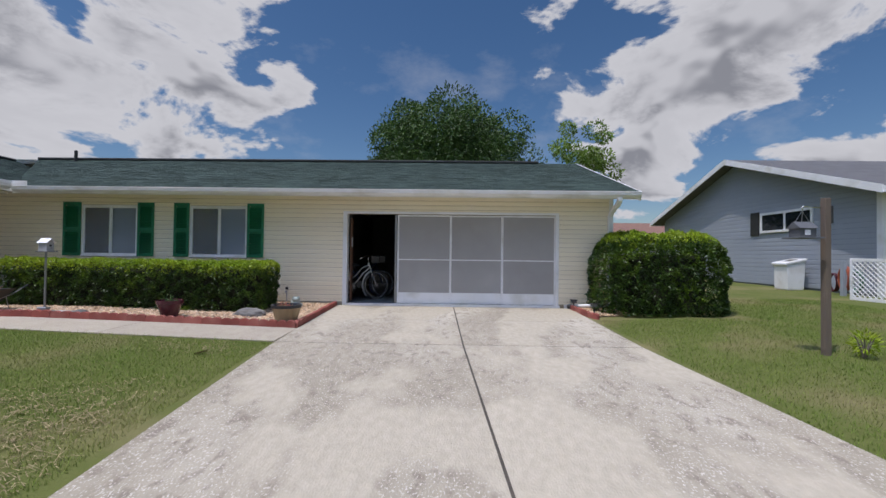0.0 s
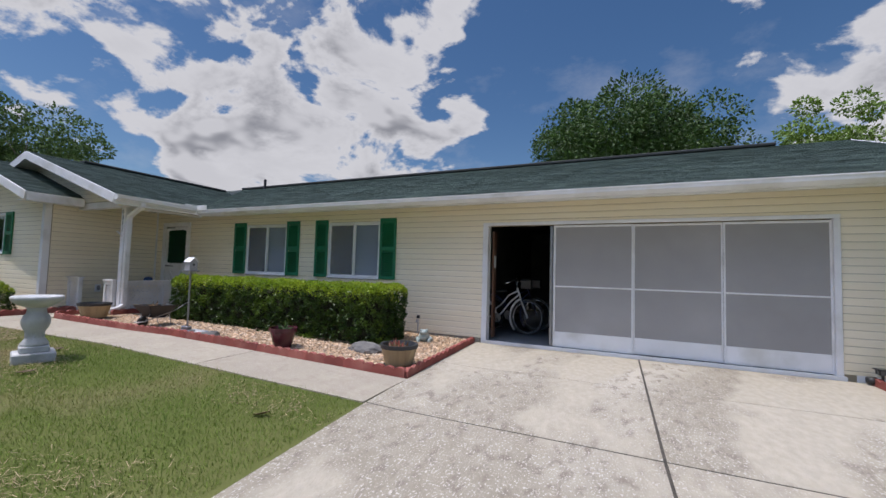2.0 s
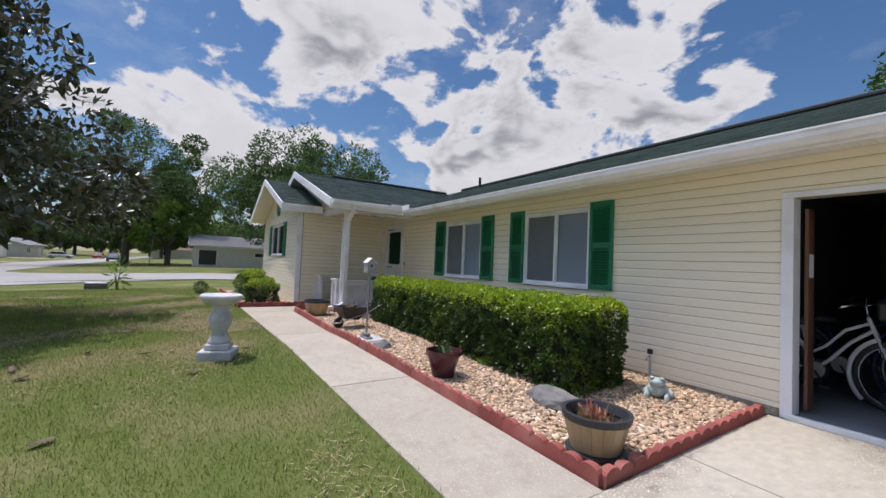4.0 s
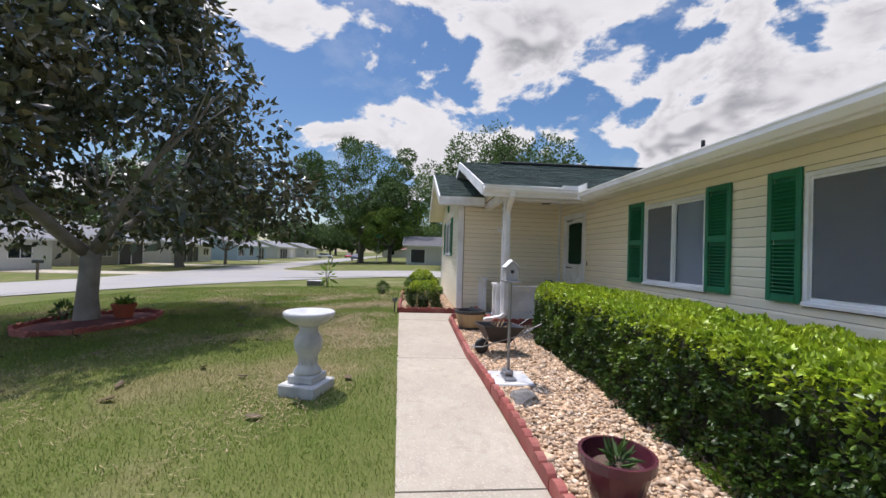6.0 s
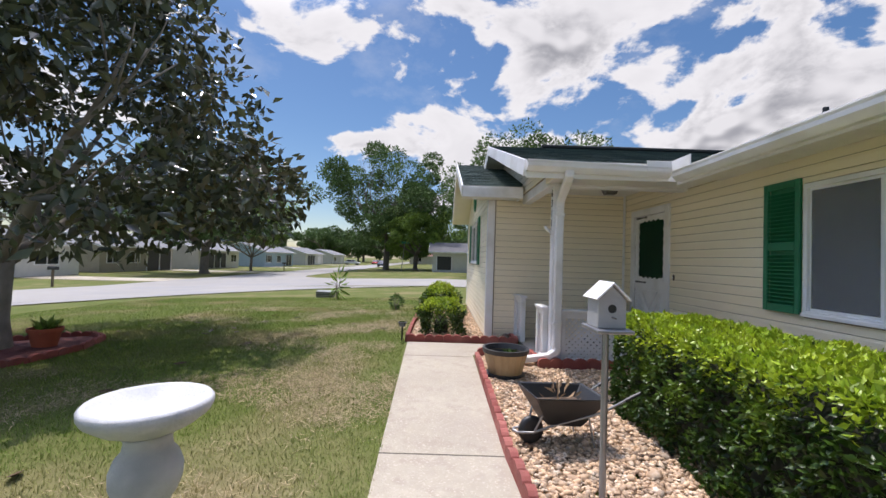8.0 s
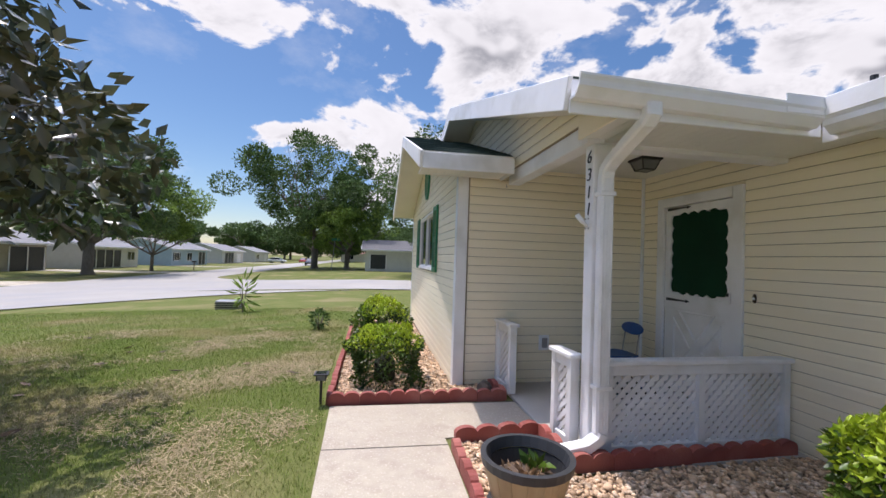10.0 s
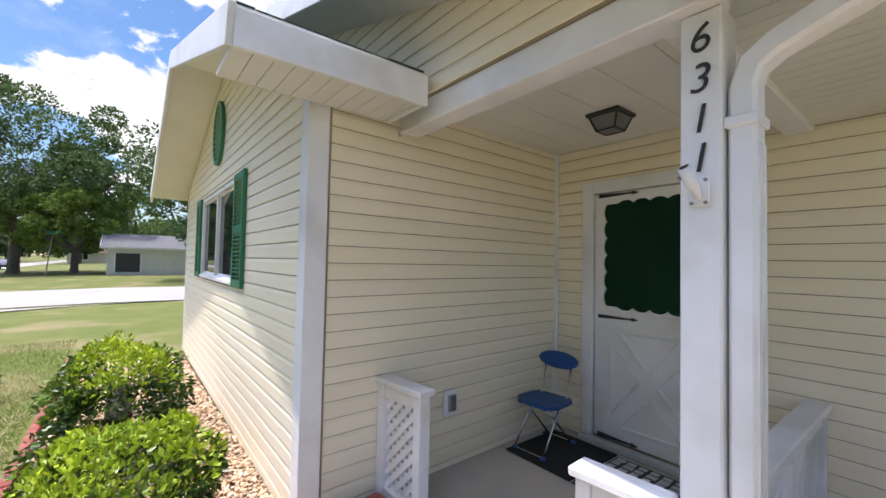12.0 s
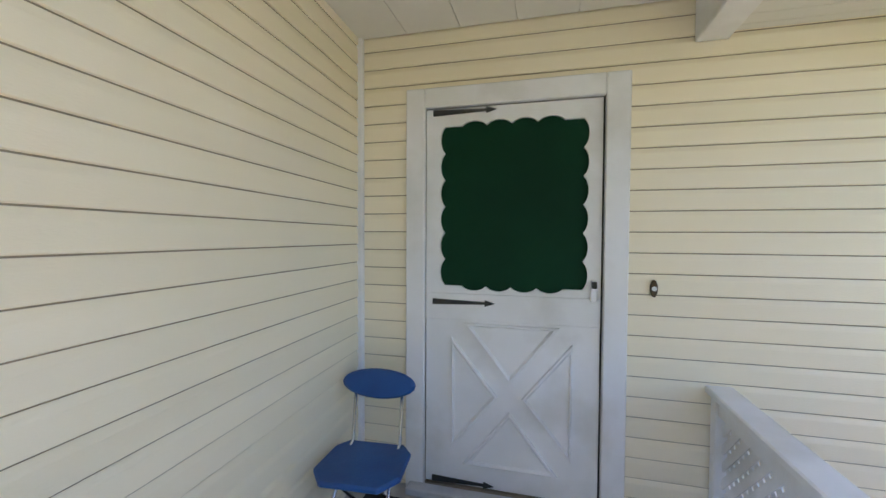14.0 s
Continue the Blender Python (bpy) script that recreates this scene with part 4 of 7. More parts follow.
s = tagged(empty("screen_track", (1.06, 0.06, 0.015)), "bare aluminium stile beside the open garage doorway", "track")
boxpart("stile", (0, 0.045, 0, 0.03, 0, 1.99), M_STEEL, s)
boxpart("stile", (0.055, 0.085, 0, 0.03, 0, 1.99), M_WHITE, s)
# inside: door edge with a paper notice
gd = tagged(empty("inner_door", (0.0, 0.16, 0.0)), "brown wooden door leaf standing open inside the garage", "door")
boxpart("leaf", (0.02, 0.05, 0.0, 0.15, 0.04, 1.93), mat("brown_wood", (0.16, 0.075, 0.04), (0.11, 0.05, 0.03), 4.0, 0.5, 0.3, 40, stretch=(1, 1, 0.2)), gd)
boxpart("notice", (0.0505, 0.052, 0.02, 0.13, 1.28, 1.50), M_WHITE, gd, "white paper notice", bevel=0)


# ---- bicycles ----
def bicycle(at, rz, frame_mat, label, step=True, lean=0.0):
    e = tagged(empty("bicycle", at, rz), label, "bicycle", "bicycles in the garage")
    e.matrix_basis = pose(*at, lean, 0, rz) @ Matrix.Diagonal((0.9, 0.95, 1.03, 1.0))
    r = 0.33
    for nm, cx in (("rear_wheel", 0.0), ("front_wheel", 1.08)):
        bm = B()
        tube(bm, [(cx + r * math.cos(a), 0, r + r * math.sin(a)) for a in np.linspace(0, math.tau, 33)], 0.024, 7, False)
        w = part(nm, bm, M_BLACK, e, smooth=True)
        bm = B()
        tube(bm, [(cx + (r - 0.03) * math.cos(a), 0, r + (r - 0.03) * math.sin(a)) for a in np.linspace(0, math.tau, 33)], 0.01, 6, False)
        part("rim", bm, M_CHROME, w)
        for k in range(12):
            a = k * math.tau / 12
            bm = B()
            tube(bm, [(cx, 0.02 * (-1) ** k, r), (cx + (r - 0.03) * math.cos(a), 0, r + (r - 0.03) * math.sin(a))], 0.0015, 4)
            part("spoke", bm, M_CHROME, w)
        bm = B()
        tube(bm, [(cx, -0.05, r), (cx, 0.05, r)], 0.022, 8)
        part("hub", bm, M_CHROME, w)
        bm = B()
        a0 = (2.0, 3.9) if cx else (0.3, 2.9)
        tube(bm, [(cx + (r + 0.045) * math.cos(a), 0, r + (r + 0.045) * math.sin(a)) for a in np.linspace(*a0, 14)], 0.024, 6)
        part("mudguard", bm, frame_mat, e, smooth=True)
    bm = B()
    tube(bm, [(0.42, 0, 0.30), (0.55, 0, 0.42), (0.72, 0, 0.62), (0.90, 0, 0.76)], 0.019, 8)
    tube(bm, [(0.36, 0, 0.45), (0.52, 0, 0.56), (0.68, 0, 0.74), (0.88, 0, 0.83)], 0.016, 8)
    tube(bm, [(0.42, 0, 0.30), (0.30, 0, 0.75)], 0.017, 8)
    tube(bm, [(0.42, 0, 0.30), (0.0, 0, 0.33)], 0.013, 6)
    tube(bm, [(0.34, 0, 0.58), (0.0, 0, 0.33)], 0.011, 6)
    tube(bm, [(0.86, 0, 0.88), (0.93, 0, 0.70)], 0.022, 8)
    part("frame", bm, frame_mat, e, smooth=True)
    bm = B()
    for sy in (-0.055, 0.055):
        tube(bm, [(0.93, 0, 0.70), (0.95, sy, 0.64), (1.08, sy, r)], 0.012, 6)
    part("fork", bm, frame_mat, e, smooth=True)
    bm = B()
    tube(bm, [(0.62, -0.33, 1.0), (0.74, -0.3, 1.03), (0.84, -0.1, 1.06), (0.84, 0, 1.0), (0.84, 0.1, 1.06), (0.74, 0.3, 1.03), (0.62, 0.33, 1.0)], 0.011, 7)
    tube(bm, [(0.86, 0, 0.88), (0.84, 0, 1.01)], 0.012, 7)
    part("handlebar", bm, M_CHROME, e, smooth=True)
    bm = B()
    lathe(bm, [(0.0, 0), (0.12, 0.0), (0.135, 0.03), (0.10, 0.075), (0.0, 0.085)], 14)
    for v in bm.verts:
        v.co = Vector((v.co.x * 1.25 + 0.25, v.co.y * (0.8 if v.co.x < 0 else 0.4), v.co.z + 0.76))
    part("saddle", bm, M_BLACK, e, smooth=True)
    bm = B()
    box(bm, 0.93, 1.17, -0.14, 0.14, 0.88, 1.06)
    part("basket", bm, M_BLACK, e, "black handlebar basket", bevel=0.02)
    bm = B()
    tube(bm, [(0.42, -0.05, 0.30), (0.42, 0.05, 0.30)], 0.09, 16)
    part("chainring", bm, M_STEEL, e)
    bm = B()
    tube(bm, [(0.42, -0.07, 0.30), (0.50, -0.08, 0.17)], 0.009, 6)
    box(bm, 0.46, 0.55, -0.17, -0.08, 0.155, 0.18)
    part("pedal", bm, M_BLACK, e)
    return e


M_BIKE = mat("white_enamel", (0.75, 0.75, 0.75), None, 5.0, 0.3)
M_BIKE2 = mat("navy_enamel", (0.02, 0.03, 0.10), None, 5.0, 0.3)
bicycle((-0.50, 0.95, 0.0), 10, M_BIKE, "white step-through cruiser bicycle on its stand", lean=6)
bicycle((-0.45, 1.6, 0.0), 8, M_BIKE2, "dark blue bicycle behind the white one", lean=5)

# ---- front door ----
dr = tagged(empty("door_1", (DOOR[0], 0, DOOR[2])), "closed white storm door with scalloped dark green screen", "door", kind="structure")
DW, DH = DOOR[1] - DOOR[0], DOOR[3] - DOOR[2]
bm = B()
box(bm, -0.105, 0.0, -0.04, 0.10, -0.03, DH + 0.105)
box(bm, DW, DW + 0.112, -0.04, 0.10, -0.03, DH + 0.105)
box(bm, 0.0, DW, -0.04, 0.10, DH, DH + 0.105)
part("door_frame", bm, M_WHITE, dr, bevel=0.005)
bm = B()
box(bm, 0.004, DW - 0.010, -0.006, 0.02, 0.012, 1.01)
box(bm, 0.004, DW - 0.010, -0.012, 0.02, 0.93, 1.075)
part("lower_panel", bm, M_WHITE, dr, bevel=0.003)


def scallop(x0, x1, z0, z1, n, m, depth):
    """An outline with n round lobes on the level sides and m on the upright ones."""
    pts = []
    for (ax, az), (bx, bz), k in (((x0, z0), (x1, z0), n), ((x1, z0), (x1, z1), m), ((x1, z1), (x0, z1), n), ((x0, z1), (x0, z0), m)):
        dx, dz = bx - ax, bz - az
        L = math.hypot(dx, dz)
        ox, oz = dz / L, -dx / L
        lead = 0.13 if dx else 0.0
        if lead:
            pts.append((ax, az))
        for i in range(k):
            for j in range(7):
                t = lead + (1 - 2 * lead) * (i + j / 7) / k
                d = depth * math.sin(math.pi * j / 7) ** 0.7
                pts.append((ax + dx * t + ox * d, az + dz * t + oz * d))
        if lead:
            pts.append((ax + dx * (1 - lead), az + dz * (1 - lead)))
    return pts


bm = B()
inner = scallop(0.108, DW - 0.098, 1.117, 1.984, 4, 6, 0.025)
loop = [bm.verts.new((x, -0.008, z)) for x, z in inner]
ed = [bm.edges.new((loop[i], loop[(i + 1) % len(loop)])) for i in range(len(loop))]
rect = [bm.verts.new((x, -0.008, z)) for x, z in ((0.004, 1.076), (DW - 0.010, 1.076), (DW - 0.010, DH - 0.006), (0.004, DH - 0.006))]
ed += [bm.edges.new((rect[i], rect[(i + 1) % 4])) for i in range(4)]
bmesh.ops.triangle_fill(bm, use_beauty=True, use_dissolve=False, edges=ed)
ext = bmesh.ops.extrude_face_region(bm, geom=bm.faces[:])
for v in [g for g in ext["geom"] if isinstance(g, bmesh.types.BMVert)]:
    v.co.y += 0.02
part("upper_panel", bm, M_WHITE, dr)
boxpart("screen", (0.06, DW - 0.07, 0.013, 0.017, 1.08, 2.02), M_DOORGREEN, dr, "dark green screen", bevel=0)
cx, cz, hw, hh = 0.470, 0.525, 0.318, 0.392
for tri in (((-1, 1), (1, 1)), ((1, -1), (-1, -1)), ((-1, -1), (-1, 1)), ((1, 1), (1, -1))):
    g = 0.10
    a = Vector((tri[0][0] * hw, 0, tri[0][1] * hh))
    b = Vector((tri[1][0] * hw, 0, tri[1][1] * hh))
    mid = (a + b) / 2
    p = [a.lerp(b, g), b.lerp(a, g), mid * 0.19]
    cen = sum(p, Vector()) / 3
    bm = B()
    rings = []
    for s_, yy in ((1.0, -0.006), (0.97, -0.022), (0.90, -0.024), (0.76, 0.006), (0.70, 0.004)):
        rings.append([bm.verts.new((cx + (cen + (q - cen) * s_).x, yy, cz + (cen + (q - cen) * s_).z)) for q in p])
    for u, v in zip(rings, rings[1:]):
        for k in range(3):
            bm.faces.new((u[k], u[(k + 1) % 3], v[(k + 1) % 3], v[k]))
    bm.faces.new(rings[-1])
    part("moulding", bm, M_WHITE, dr)
for z in (2.058, 1.028, 0.035):
    bm = B()
    prism(bm, [(0.045, -0.012, z + 0.016), (0.045, -0.012, z - 0.016), (0.335, -0.012, z - 0.006), (0.335, -0.012, z - 0.017), (0.39, -0.012, z), (0.335, -0.012, z + 0.017), (0.335, -0.012, z + 0.006)], (0, 0, 0), (0, -0.008, 0))
    part("strap_hinge", bm, M_BLACK, dr, "black arrow-shaped strap hinge")
bm = B()
box(bm, DW - 0.058, DW - 0.028, -0.03, -0.012, 1.06, 1.17)
h = part("handle", bm, M_WHITE, dr, bevel=0.004)
boxpart("latch", (DW - 0.056, DW - 0.03, -0.042, -0.031, 1.13, 1.165), M_BLACK, h)
boxpart("gap_strip", (DW - 0.0155, DW - 0.001, 0.004, 0.02, 0.0, DH), M_BLACK, dr, bevel=0)
tagged(boxpart("door_sill", (DOOR[0] - 0.08, DOOR[1] + 0.08, -0.12, -0.042, PORCH_Z, 0.115), M_STUCCO, bevel=0.006), "low concrete door sill", "sill", kind="structure")
bell = tagged(empty("doorbell", (-8.08, -0.022, 1.24)), "small bronze doorbell plate with a pale button", "doorbell")
bm = B()
lathe(bm, [(0.0, 0.0), (0.034, 0.0), (0.034, 0.008), (0.026, 0.014), (0, 0.014)], 18)
for v in bm.verts:
    v.co = Vector((v.co.x * 0.5, -v.co.z, v.co.y * 1.25))
part("plate", bm, mat("bronze", (0.10, 0.07, 0.045), None, 6, 0.4, metal=0.7), bell)
bm = B()
lathe(bm, [(0.0, 0.0), (0.012, 0.0), (0.010, 0.006), (0, 0.007)], 12)
for v in bm.verts:
    v.co = Vector((v.co.x, -v.co.z - 0.0145, v.co.y))
part("button", bm, M_WHITE, bell)

# ---- porch post, downspout, railings ----
post = tagged(empty("porch_post", (-7.795, -1.735, 0.0)), "square white porch post with black house number", "post")
boxpart("shaft", (-0.045, 0.075, -0.07, 0.07, 0.05, 2.388), M_WHITE, post, bevel=0.006)
for ch, z in (("6", 2.295), ("3", 2.163), ("1", 2.031), ("1", 1.905)):
    cu = bpy.data.curves.new("numeral", "FONT")
    cu.body, cu.size, cu.extrude, cu.align_x, cu.align_y = ch, 0.135, 0.003, "CENTER", "CENTER"
    cu.shear, cu.offset = 0.18, -0.0012
    tmp = new("numeral_shape", cu)
    me = bpy.data.meshes.new_from_object(tmp.evaluated_get(bpy.context.evaluated_depsgraph_get()))
    bpy.data.objects.remove(tmp)
    me.materials.append(M_BLACK)
    ob = new("numeral", me)
    ob.parent = post
    ob.matrix_basis = pose(0.012, -0.074, z, 90)
fh = tagged(empty("flag_holder", (-7.78, -1.807, 1.80)), "white metal flag pole bracket on the porch post", "bracket")
boxpart("plate", (-0.03, 0.03, -0.008, -0.0005, -0.048, 0.048), M_WHITE, fh)
bm = B()
tube(bm, [(0, -0.008, -0.02), (0, -0.035, 0.005), (-0.004, -0.045, 0.015), (-0.014, -0.085, 0.068)], [0.012, 0.014, 0.019, 0.019], 12)
part("socket", bm, M_WHITE, fh, smooth=True)
bm = B()
tube(bm, [(-0.0142, -0.0852, 0.0683), (-0.0145, -0.086, 0.0694)], 0.0145, 12)
part("bore", bm, M_BLACK, fh)
bm = B()
tube(bm, [(-0.01, -0.06, 0.04), (-0.04, -0.06, 0.04)], 0.006, 6)
part("thumb_screw", bm, M_STEEL, fh)
for x in (-0.02, 0.02):
    for z in (-0.036, 0.036):
        bm = B()
        tube(bm, [(x, -0.008, z), (x, -0.013, z)], 0.006, 8)
        part("screw", bm, M_STEEL, fh)


def pipe_rect(bm, pts, w, d, flat):
    """A rectangular pipe through the points; flat is the axis across its width."""
    f = Vector(flat).normalized()
    rings = []
    pts = [Vector(p) for p in pts]
    for i, p in enumerate(pts):
        t = (pts[min(i + 1, len(pts) - 1)] - pts[max(i - 1, 0)]).normalized()
        n = t.cross(f).normalized()
        rings.append([bm.verts.new(p + f * a * w / 2 + n * b * d / 2) for a, b in ((-1, -0.7), (-0.7, -1), (0.7, -1), (1, -0.7), (1, 0.7), (0.7, 1), (-0.7, 1), (-1, 0.7))])
    for a, b in zip(rings, rings[1:]):
        for k in range(8):
            bm.faces.new((a[k], a[(k + 1) % 8], b[(k + 1) % 8], b[k]))
    bm.faces.new(rings[0][::-1])
    bm.faces.new(rings[-1])


ds = tagged(empty("downspout"), "white aluminium downspout strapped to the porch post", "downspout")
bm = B()
pipe_rect(bm, [(PEX + 0.05, -1.80, 2.45), (PEX + 0.05, -1.80, 2.39), (PEX + 0.01, -1.795, 2.36), (-7.48, -1.75, 2.265), (-7.60, -1.737, 2.225), (-7.655, -1.735, 2.185), (-7.675, -1.735, 2.12), (-7.675, -1.735, 0.30)], 0.10, 0.075, (0, 1, 0))
part("pipe", bm, M_WHITE, ds)
bm = B()
pipe_rect(bm, [(-7.675, -1.735, 0.30), (-7.675, -1.75, 0.26), (-7.685, -1.83, 0.20), (-7.70, -1.97, 0.17), (-7.73, -2.28, 0.12)], 0.105, 0.08, (1, 0, 0))
part("elbow", bm, M_WHITE, ds)
for d_ in (-0.035, -0.012, 0.012, 0.035):
    bm = B()
    tube(bm, [(-7.637, -1.735 + d_, 0.32), (-7.637, -1.735 + d_, 1.94)], 0.004, 4)
    part("rib", bm, M_WHITE, ds)
for z in (2.01, 0.62):
    boxpart("strap", (-7.719, -7.630, -1.797, -1.673, z - 0.017, z + 0.017), M_WHITE, ds, bevel=0.004)
ds2 = tagged(empty("downspout"), "white aluminium downspout at the garage corner", "downspout")
bm = B()
pipe_rect(bm, [(5.85, EAVE_Y - 0.06, 2.36), (5.85, EAVE_Y - 0.06, 2.30), (5.85, EAVE_Y + 0.04, 2.22), (5.85, -0.16, 2.10), (5.85, -0.07, 2.0), (5.85, -0.062, 0.12), (5.85, -0.12, 0.04)], 0.10, 0.075, (1, 0, 0))
part("pipe", bm, M_WHITE, ds2)

drain = tagged(empty("drain_pipe"), "white drain pipe along the wall foot with a black end", "pipe")
bm = B()
tube(bm, [(5.85, -0.13, 0.045), (5.4, -0.14, 0.035), (4.98, -0.15, 0.02)], 0.04, 10)
part("pipe", bm, M_WHITE, drain, smooth=True)
bm = B()
tube(bm, [(4.985, -0.15, 0.02), (4.90, -0.155, 0.015)], 0.047, 10)
part("end_cap", bm, M_BLACK, drain, smooth=True)


def lattice_rail(a, b, ztop, zbot, name_label, splits=1):
    """A low lattice railing from a to b in plan."""
    a, b = Vector((*a, 0)), Vector((*b, 0))
    L = (b - a).length
    e = tagged(empty("porch_railing", (a.x, a.y, 0), math.degrees(math.atan2(b.y - a.y, b.x - a.x))), name_label, "railing", "porch lattice railings")
    boxpart("cap", (-0.02, L + 0.02, -0.06, 0.06, ztop - 0.035, ztop), M_WHITE, e, bevel=0.006)
    boxpart("top_rail", (0.06, L - 0.06, -0.03, 0.03, ztop - 0.115, ztop - 0.036), M_WHITE, e)
    boxpart("bottom_rail", (0.06, L - 0.06, -0.03, 0.03, zbot, zbot + 0.06), M_WHITE, e)
    for x in [0.0, L - 0.06]:
        boxpart("upright", (x, x + 0.06, -0.04, 0.04, zbot - 0.02, ztop - 0.036), M_WHITE, e)
    edges_ = [0.06] + [L * k / splits for k in range(1, splits)] + [L - 0.06]
    for x in edges_[1:-1]:
        boxpart("upright", (x - 0.03, x + 0.03, -0.04, 0.04, zbot + 0.061, ztop - 0.116), M_WHITE, e)
    z0, z1 = zbot + 0.06, ztop - 0.115
    for x0, x1 in zip(edges_, edges_[1:]):
        x0, x1 = x0 - 0.005, x1 + 0.005
        for sgn, yy in ((1, -0.008), (-1, 0.004)):
            H = z1 - z0
            k = -H
            while k < x1 - x0:
                p, q = x0 + k, x0 + k + H
                u0, u1 = max(p, x0), min(q, x1)
                if u1 - u0 > 0.02:
                    za, zb = z0 + (u0 - p), z0 + (u1 - p)
                    if sgn < 0:
                        za, zb = z1 - (u0 - p), z1 - (u1 - p)
                    d = Vector((u1 - u0, 0, zb - za)).normalized()
                    n = Vector((-d.z, 0, d.x)) * 0.0185
                    bm = B()
                    A, C = Vector((u0, yy, za)), Vector((u1, yy, zb))
                    prism(bm, [A - n, C - n, C + n, A + n], (0, 0, 0), (0, 0.006, 0))
                    part("lattice_strip", bm, M_WHITE, e)
                k += 0.080
    return e


RLAB = "low white wooden lattice porch railing"
lattice_rail((-8.17, -1.85), (-7.872, -1.83), 0.81, 0.10, RLAB)
lattice_rail((-7.775, -1.66), (-7.79, -0.03), 0.79, 0.10, RLAB, 2)
lattice_rail((WX - 0.02, -1.91), (-9.15, -1.87), 0.83, 0.10, RLAB)

# ---- things on the porch ----
ch = tagged(empty("folding_chair", (-9.37, -0.50, PORCH_Z), 4), "blue plastic folding chair on chrome legs", "chair")
bm = B()
prof = [(-0.20, -0.10), (-0.19, 0.10), (-0.14, 0.17), (0.14, 0.17), (0.19, 0.10), (0.20, -0.10), (0.13, -0.19), (-0.13, -0.19)]
prism(bm, [(x, y, 0.355 + 0.012 * (abs(x) / 0.2)) for x, y in prof], (0, 0, 0), (0, 0, 0.028))
part("seat", bm, M_BLUE, ch, bevel=0.008)
bm = B()
lathe(bm, [(0.0, 0), (0.17, 0.0), (0.19, 0.012), (0.17, 0.024), (0.0, 0.024)], 24)
for v in bm.verts:
    v.co = pose(0, 0.20, 0.675, 78) @ Vector((v.co.x, v.co.y * 0.38, v.co.z))
part("backrest", bm, M_BLUE, ch)
for sx in (-0.12, 0.12):
    bm = B()
    tube(bm, [(sx, 0.20, 0.685), (sx, 0.15, 0.40), (sx, 0.02, 0.345), (sx * 1.15, -0.22, 0.02)], 0.009, 7)
    part("leg", bm, M_CHROME, ch, smooth=True)
    bm = B()
    tube(bm, [(sx * 0.8, -0.12, 0.36), (sx * 0.85, 0.22, 0.02)], 0.009, 7)
    part("leg", bm, M_CHROME, ch, smooth=True)
    for y in (-0.22, 0.22):
        boxpart("foot", (sx * 1.1 - 0.02, sx * 1.1 + 0.02, y - 0.02, y + 0.02, 0.0, 0.03), M_BLUE, ch, "blue plastic foot", bevel=0.006)
for y, z in ((-0.22, 0.02), (0.22, 0.02)):
    bm = B()
    tube(bm, [(-0.13, y, z), (0.13, y, z)], 0.008, 7)
    part("crossbar", bm, M_CHROME, ch)
tagged(boxpart("door_mat", (-9.52, -8.93, -0.80, -0.16, PORCH_Z, PORCH_Z + 0.014), mat("black_coir", (0.012, 0.012, 0.013), (0.02, 0.02, 0.02), 30, 0.95, 0.9, 120), bevel=0.006), "black door mat on the porch floor", "mat")
rm = tagged(empty("patterned_mat", (-8.92, -0.80, PORCH_Z)), "black rubber mat with pale cobble pattern", "mat")
boxpart("base", (0, 0.62, 0, 0.62, 0, 0.008), M_BLACK, rm)
rg = random.Random(4)
for i in range(7):
    for j in range(9):
        boxpart("cobble", (0.02 + i * 0.085, 0.02 + i * 0.085 + rg.uniform(0.05, 0.07), 0.02 + j * 0.066, 0.02 + j * 0.066 + rg.uniform(0.04, 0.055), 0.0085, 0.013), M_STUCCO, rm, bevel=0)
lamp = tagged(empty("porch_light", (-8.73, -0.66, 2.60)), "black porch ceiling lantern with frosted panes, unlit", "ceiling light")
bm = B()
box(bm, -0.12, 0.12, -0.12, 0.12, -0.025, -0.0005)
part("canopy", bm, M_BLACK, lamp, bevel=0.006)
M_FROST = mat("frosted_glass", (0.20, 0.205, 0.21), (0.13, 0.135, 0.14), 5, 0.35)
for k in range(4):
    m = pose(0, 0, 0, 0, 0, 90 * k)
    bm = B()
    prism(bm, [m @ Vector(p) for p in ((-0.095, -0.098, -0.03), (0.095, -0.098, -0.03), (0.062, -0.064, -0.115), (-0.062, -0.064, -0.115))], (0, 0, 0), m.to_3x3() @ Vector((0, 0.004, 0)))
    part("pane", bm, M_FROST, lamp)
    bm = B()
    tube(bm, [m @ Vector((0.10, -0.10, -0.025)), m @ Vector((0.066, -0.066, -0.118))], 0.007, 5)
    tube(bm, [m @ Vector((-0.066, -0.066, -0.118)), m @ Vector((0.066, -0.066, -0.118))], 0.007, 5)
    part("rib", bm, M_BLACK, lamp)
boxpart("bottom_pane", (-0.06, 0.06, -0.06, 0.06, -0.119, -0.115), M_FROST, lamp, bevel=0)
ot = tagged(empty("outlet_cover", (WX - 0.045, -1.35, 0.545), 92), "white weatherproof outlet cover with grey flap", "outlet")
boxpart("plate", (-0.065, 0.065, -0.035, -0.02, -0.09, 0.09), M_WHITE, ot, bevel=0.006)
boxpart("flap", (-0.03, 0.035, -0.06, -0.036, -0.055, 0.06), M_STEEL, ot, bevel=0.006)
bm = B()
tube(bm, [(-9.46, -1.90, 2.39), (-9.46, -1.90, 2.365), (-9.445, -1.90, 2.35), (-9.43, -1.90, 2.36)], 0.003, 6)
tagged(part("ceiling_hook", bm, M_STEEL), "small steel cup hook under the beam", "hook")


